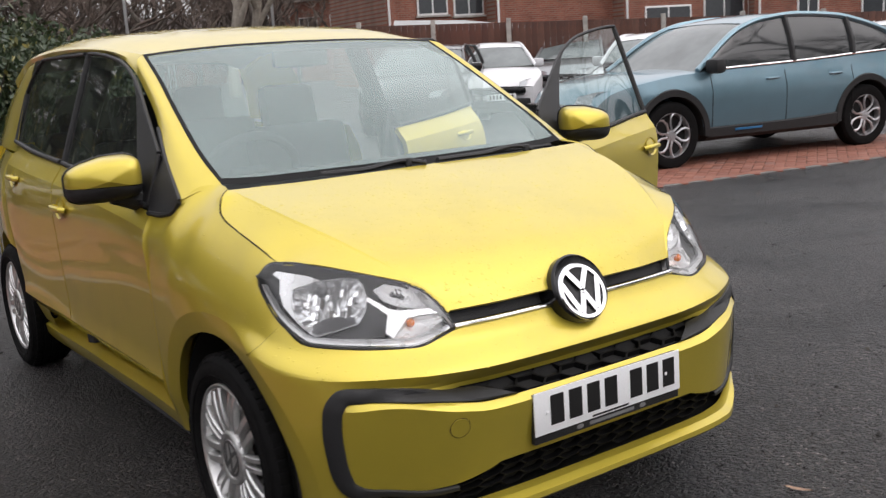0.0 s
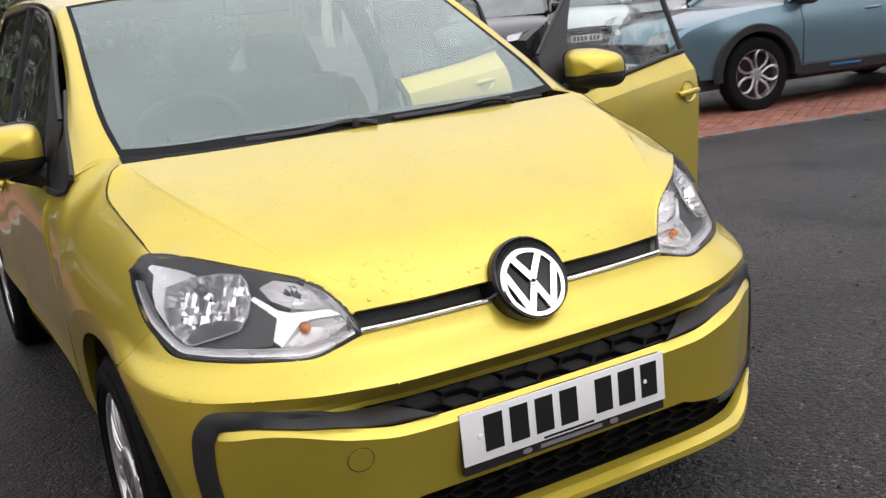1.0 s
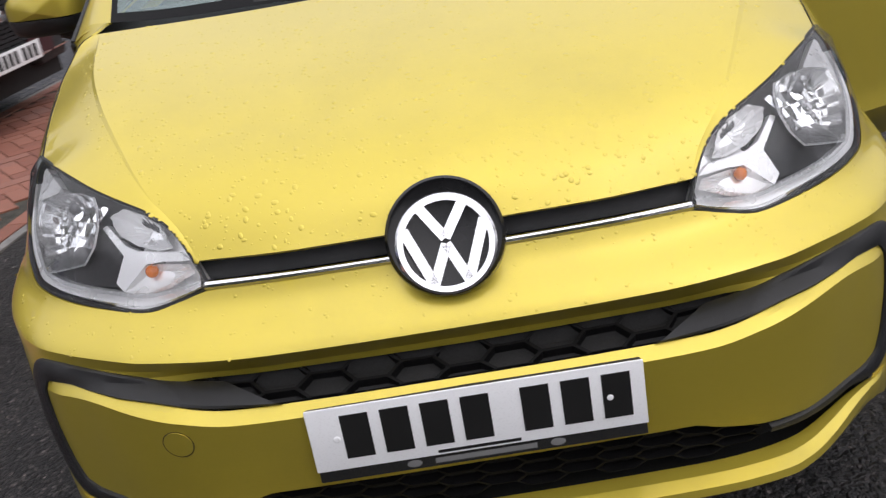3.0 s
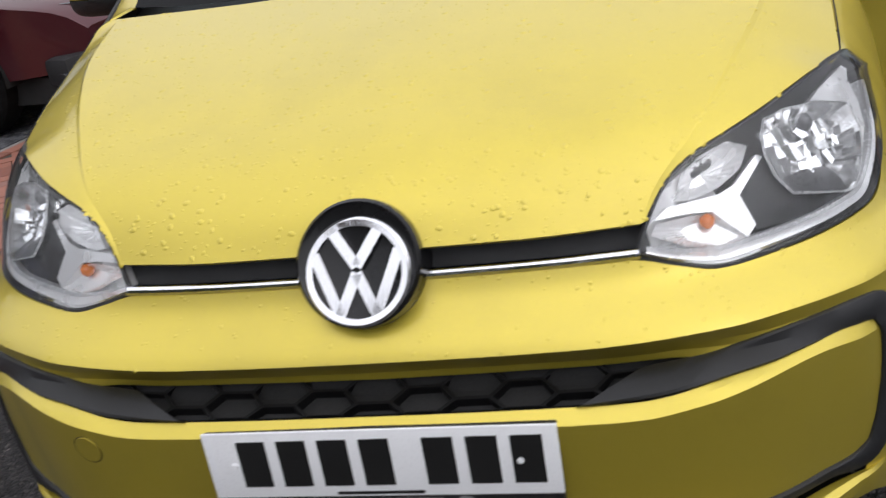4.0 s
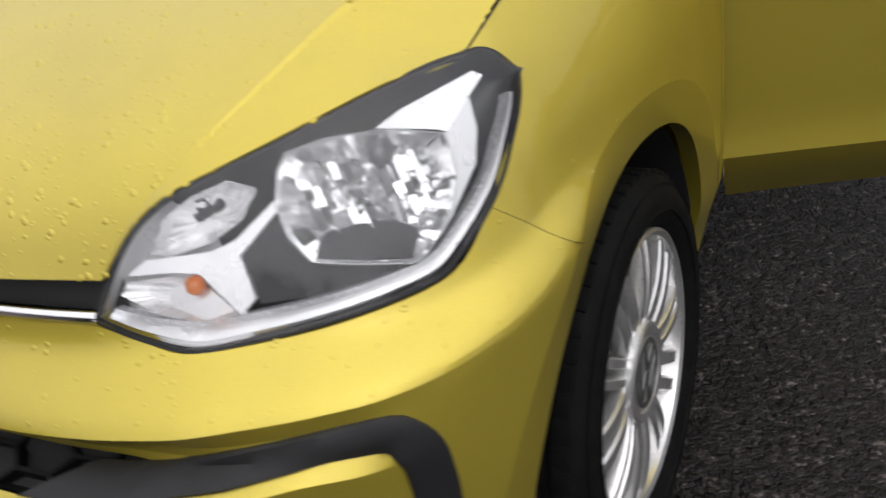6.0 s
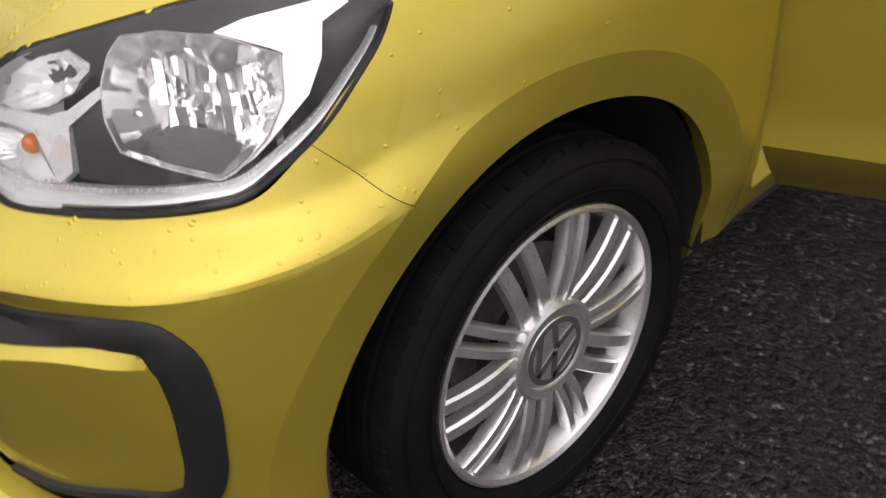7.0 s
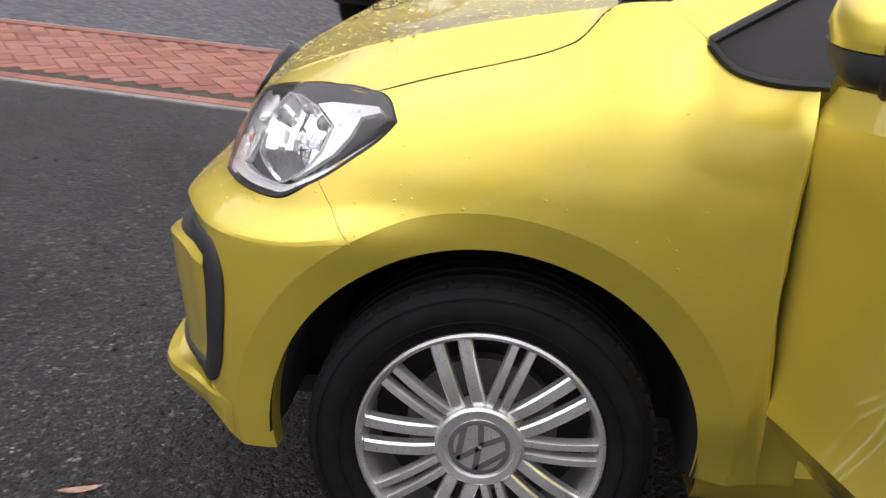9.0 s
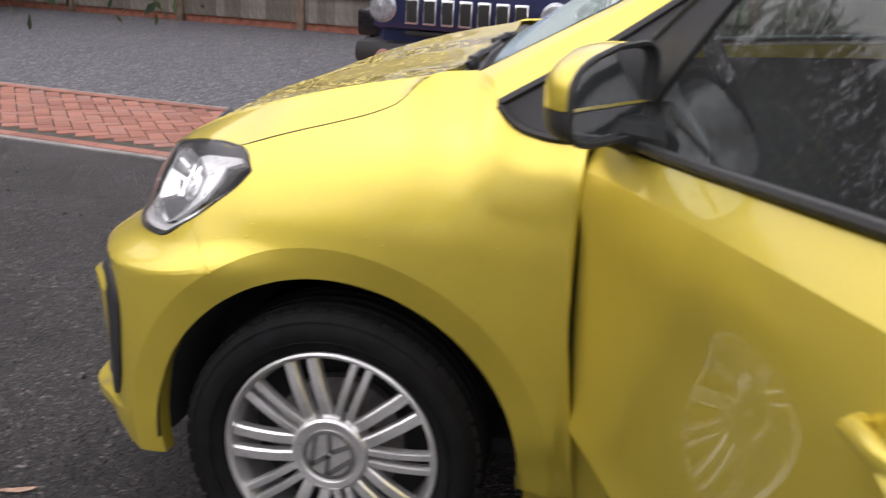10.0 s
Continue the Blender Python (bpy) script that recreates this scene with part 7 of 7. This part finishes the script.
# the pale blue crossover, parked along the right-hand channel
p = lot(4.13, 6.98)
blue = parked_car("crossover_car", "pale ice-blue metallic crossover with black cladding", p, toward(-UX, -UY), (4.36, 1.80, 0.94, 0.27), BLUE,
                  ((0.0, 0.68), (0.025, 0.80), (0.10, 0.89), (0.22, 0.955), (0.27, 0.965), (0.60, 1.00), (0.93, 1.05), (0.985, 1.01), (1.0, 0.88)),
                  ((0.275, 0.965), (0.36, 1.24), (0.42, 1.39), (0.50, 1.49), (0.60, 1.525), (0.72, 1.495), (0.86, 1.34), (0.965, 1.10)),
                  (0.84, 3.51), 0.345, spokes=5, pair=True, wheel_metal=TWO_TONE, clad=True, front="wide")
ins = part("sill_insert", Build().box((0.905, 1.62, 0.335), (0.915, 1.98, 0.360), None, 0.004), paint("bright_blue_insert", (0.02, 0.16, 0.36)), blue, "bright blue insert")
part("rear_spoiler", Build().box((-0.60, 4.02, 1.055), (0.60, 4.40, 1.095), pose(0, 0, 0, -4, 0, 0), 0.015), GLOSS_BLACK, blue, "black rear spoiler")
# cars in front of the red fence
q = polar(38.8, 17.8)
parked_car("hatchback_car", "white hatchback with a red note behind its windscreen", q, toward(-0.52, -0.85), (3.9, 1.70, 0.94, 0.22), WHITE, HATCH_H, HATCH_R, (0.80, 3.25), 0.30)
q = polar(42.3, 23.2)
parked_car("people_carrier", "silver-grey people carrier with roof rails", q, toward(-0.80, -0.60), (4.3, 1.78, 1.0, 0.24), SILVER_P, HATCH_H, ((0.20, 0.98), (0.32, 1.32), (0.40, 1.47), (0.52, 1.52), (0.75, 1.51), (0.92, 1.42), (0.98, 1.03)), (0.85, 3.5), 0.32)
q = polar(46.6, 15.0)
parked_car("hatchback_car", "white hatchback parked beside the crossover", q, toward(-0.85, -0.53), (3.9, 1.72, 0.95, 0.22), WHITE, HATCH_H, HATCH_R, (0.80, 3.25), 0.30)
q = polar(49.6, 17.0)
parked_car("hatchback_car", "pale silver hatchback behind the crossover", q, toward(-0.85, -0.53), (3.9, 1.72, 0.95, 0.22), SILVER_P, HATCH_H, HATCH_R, (0.80, 3.25), 0.30)
q = polar(35.3, 21.0)
parked_car("hatchback_car", "red hatchback in the far row", q, toward(-0.75, -0.66), (3.9, 1.70, 0.94, 0.22), RED_P, HATCH_H, HATCH_R, (0.80, 3.25), 0.30, front="none")
q = polar(33.4, 15.5)
parked_car("estate_car", "black estate car seen past the windscreen", q, toward(-0.70, -0.71), (4.5, 1.80, 0.96, 0.23), BLACK_P, HATCH_H, ((0.22, 0.97), (0.34, 1.25), (0.42, 1.38), (0.55, 1.43), (0.80, 1.42), (0.93, 1.36), (0.98, 1.02)), (0.85, 3.55), 0.32, front="none")
q = polar(60.3, 22.0)
parked_car("hatchback_car", "white car at the far end of the row", q, toward(-0.85, -0.53), (3.9, 1.72, 0.95, 0.22), WHITE, HATCH_H, HATCH_R, (0.80, 3.25), 0.30)
# cars on the left, noses to the channel
SALOON_H = ((0.0, 0.56), (0.02, 0.66), (0.08, 0.74), (0.25, 0.87), (0.31, 0.90), (0.70, 0.95), (0.84, 0.98), (0.98, 0.98), (1.0, 0.88))
SALOON_R = ((0.245, 0.89), (0.36, 1.18), (0.43, 1.31), (0.53, 1.36), (0.66, 1.33), (0.78, 1.16), (0.86, 1.0))
p = lot(-3.29, 3.98)
red = parked_car("saloon_car", "wet maroon saloon with a mesh grille", p, toward(UX, UY), (4.70, 1.86, 0.92, 0.20), MAROON, SALOON_H, SALOON_R, (0.90, 3.75), 0.335, spokes=12, front="none")
mesh_b = Build()
for i in range(-9, 10):
    for j in range(-5, 6):
        if (abs(i) / 9.5) ** 2.5 + (abs(j) / 5.6) ** 2.5 < 1:
            mesh_b.box((i * 0.030 - 0.012, -0.052, 0.60 + j * 0.026 - 0.010), (i * 0.030 + 0.012, -0.044, 0.60 + j * 0.026 + 0.010))
grl = part("grille", Build().turn([(0.0, 0.0), (0.305, 0.0), (0.311, 0.006), (0.316, 0.0), (0.31, -0.06)], 48, pose(0, -0.035, 0.60, 90, 0, 0) @ Matrix.Diagonal((1.0, 0.52, 1, 1))), GLOSS_BLACK, red, "oval black mesh grille")
part("grille_mesh", mesh_b, CLAD, grl, kind="stuff")
part("grille_badge", Build().turn([(0.0, 0.014), (0.030, 0.010), (0.036, 0.0)], 24, pose(0, -0.052, 0.66, 90, 0, 0)), CHROME, grl, "round chrome badge")
part("number_plate", Build().box((-0.26, -0.075, 0.36), (0.26, -0.065, 0.471), None, 0.002), WHITE_PLATE, red, "white number plate")
for k in range(7):
    x = -0.215 + k * 0.060 + (0.03 if k > 3 else 0)
    part("plate_bar", Build().box((x, -0.0768, 0.38), (x + 0.038, -0.075, 0.455)), PLATE_BLACK, red)
for side in (1, -1):
    part("bumper_intake", Build().box((side * 0.66 - 0.20, 0.015, 0.27), (side * 0.66 + 0.20, 0.20, 0.43), pose(0, 0, 0, 0, 0, side * 6), 0.04), CLAD, red, "black bumper intake")
    part("intake_blade", Build().box((side * 0.66 - 0.20, 0.0, 0.335), (side * 0.66 + 0.20, 0.10, 0.350), pose(0, 0, 0, 0, 0, side * 6), 0.006), CHROME, red)
p = lot(-3.85, 9.9)
parked_car("estate_car", "white estate car with a black barred grille", p, toward(UX, UY), (4.5, 1.82, 0.97, 0.22), WHITE, HATCH_H, HATCH_R, (0.85, 3.55), 0.33, front="wide")
p = lot(-3.81, -0.73)
jeep = parked_car("off_road_car", "navy blue boxy off-roader with a slotted grille", p, toward(UX, UY), (4.25, 1.80, 1.05, 0.34), NAVY,
                  ((0.0, 0.86), (0.015, 1.00), (0.06, 1.06), (0.25, 1.12), (0.30, 1.13), (0.9, 1.15), (0.98, 1.15), (1.0, 1.05)),
                  ((0.27, 1.12), (0.33, 1.45), (0.37, 1.64), (0.50, 1.69), (0.85, 1.68), (0.95, 1.60), (0.985, 1.16)), (0.82, 3.40), 0.35, spokes=5, pair=True, clad=True, front="none")
part("front_panel", Build().box((-0.64, -0.055, 0.645), (0.64, 0.10, 0.95), None, 0.03), NAVY, jeep)
for k in range(7):
    x = -0.36 + k * 0.12
    s_ = part("grille_slot", Build().box((x - 0.046, -0.075, 0.680), (x + 0.046, 0.0, 0.845), None, 0.012), CHROME, jeep, "chrome-ringed grille slot")
    part("slot_dark", Build().box((x - 0.036, -0.078, 0.694), (x + 0.036, -0.06, 0.831), None, 0.008), DARK, s_)
for side in (1, -1):
    part("round_headlamp", Build().turn([(0.0, 0.03), (0.075, 0.02), (0.095, 0.0), (0.10, -0.03)], 32, pose(side * 0.57, -0.055, 0.775, 90, 0, 0)), LAMP_GLASS, jeep, "round headlamp")
    part("fog_lamp", Build().turn([(0.0, 0.02), (0.045, 0.014), (0.058, 0.02), (0.062, -0.02)], 24, pose(side * 0.56, -0.035, 0.455, 90, 0, 0)), CHROME, jeep, "round chrome fog lamp")
    part("corner_moulding", Build().box((side * 0.80 - 0.09, 0.06, 0.56), (side * 0.80 + 0.09, 0.24, 0.74), pose(0, 0, 0, 0, 0, side * 8), 0.03), GLOSS_BLACK, jeep)
part("lower_bumper", Build().box((-0.80, -0.02, 0.40), (0.80, 0.20, 0.56), None, 0.06), CLAD, jeep, "black lower bumper")
part("bumper_slot", Build().box((-0.42, -0.045, 0.605), (0.42, 0.05, 0.64), None, 0.02), DARK, jeep)
part("number_plate", Build().box((-0.26, -0.045, 0.487), (0.26, -0.03, 0.598), None, 0.002), WHITE_PLATE, jeep, "white number plate")
for k in range(7):
    x = -0.215 + k * 0.060 + (0.03 if k > 3 else 0)
    part("plate_bar", Build().box((x, -0.0468, 0.505), (x + 0.038, -0.045, 0.58)), PLATE_BLACK, jeep)
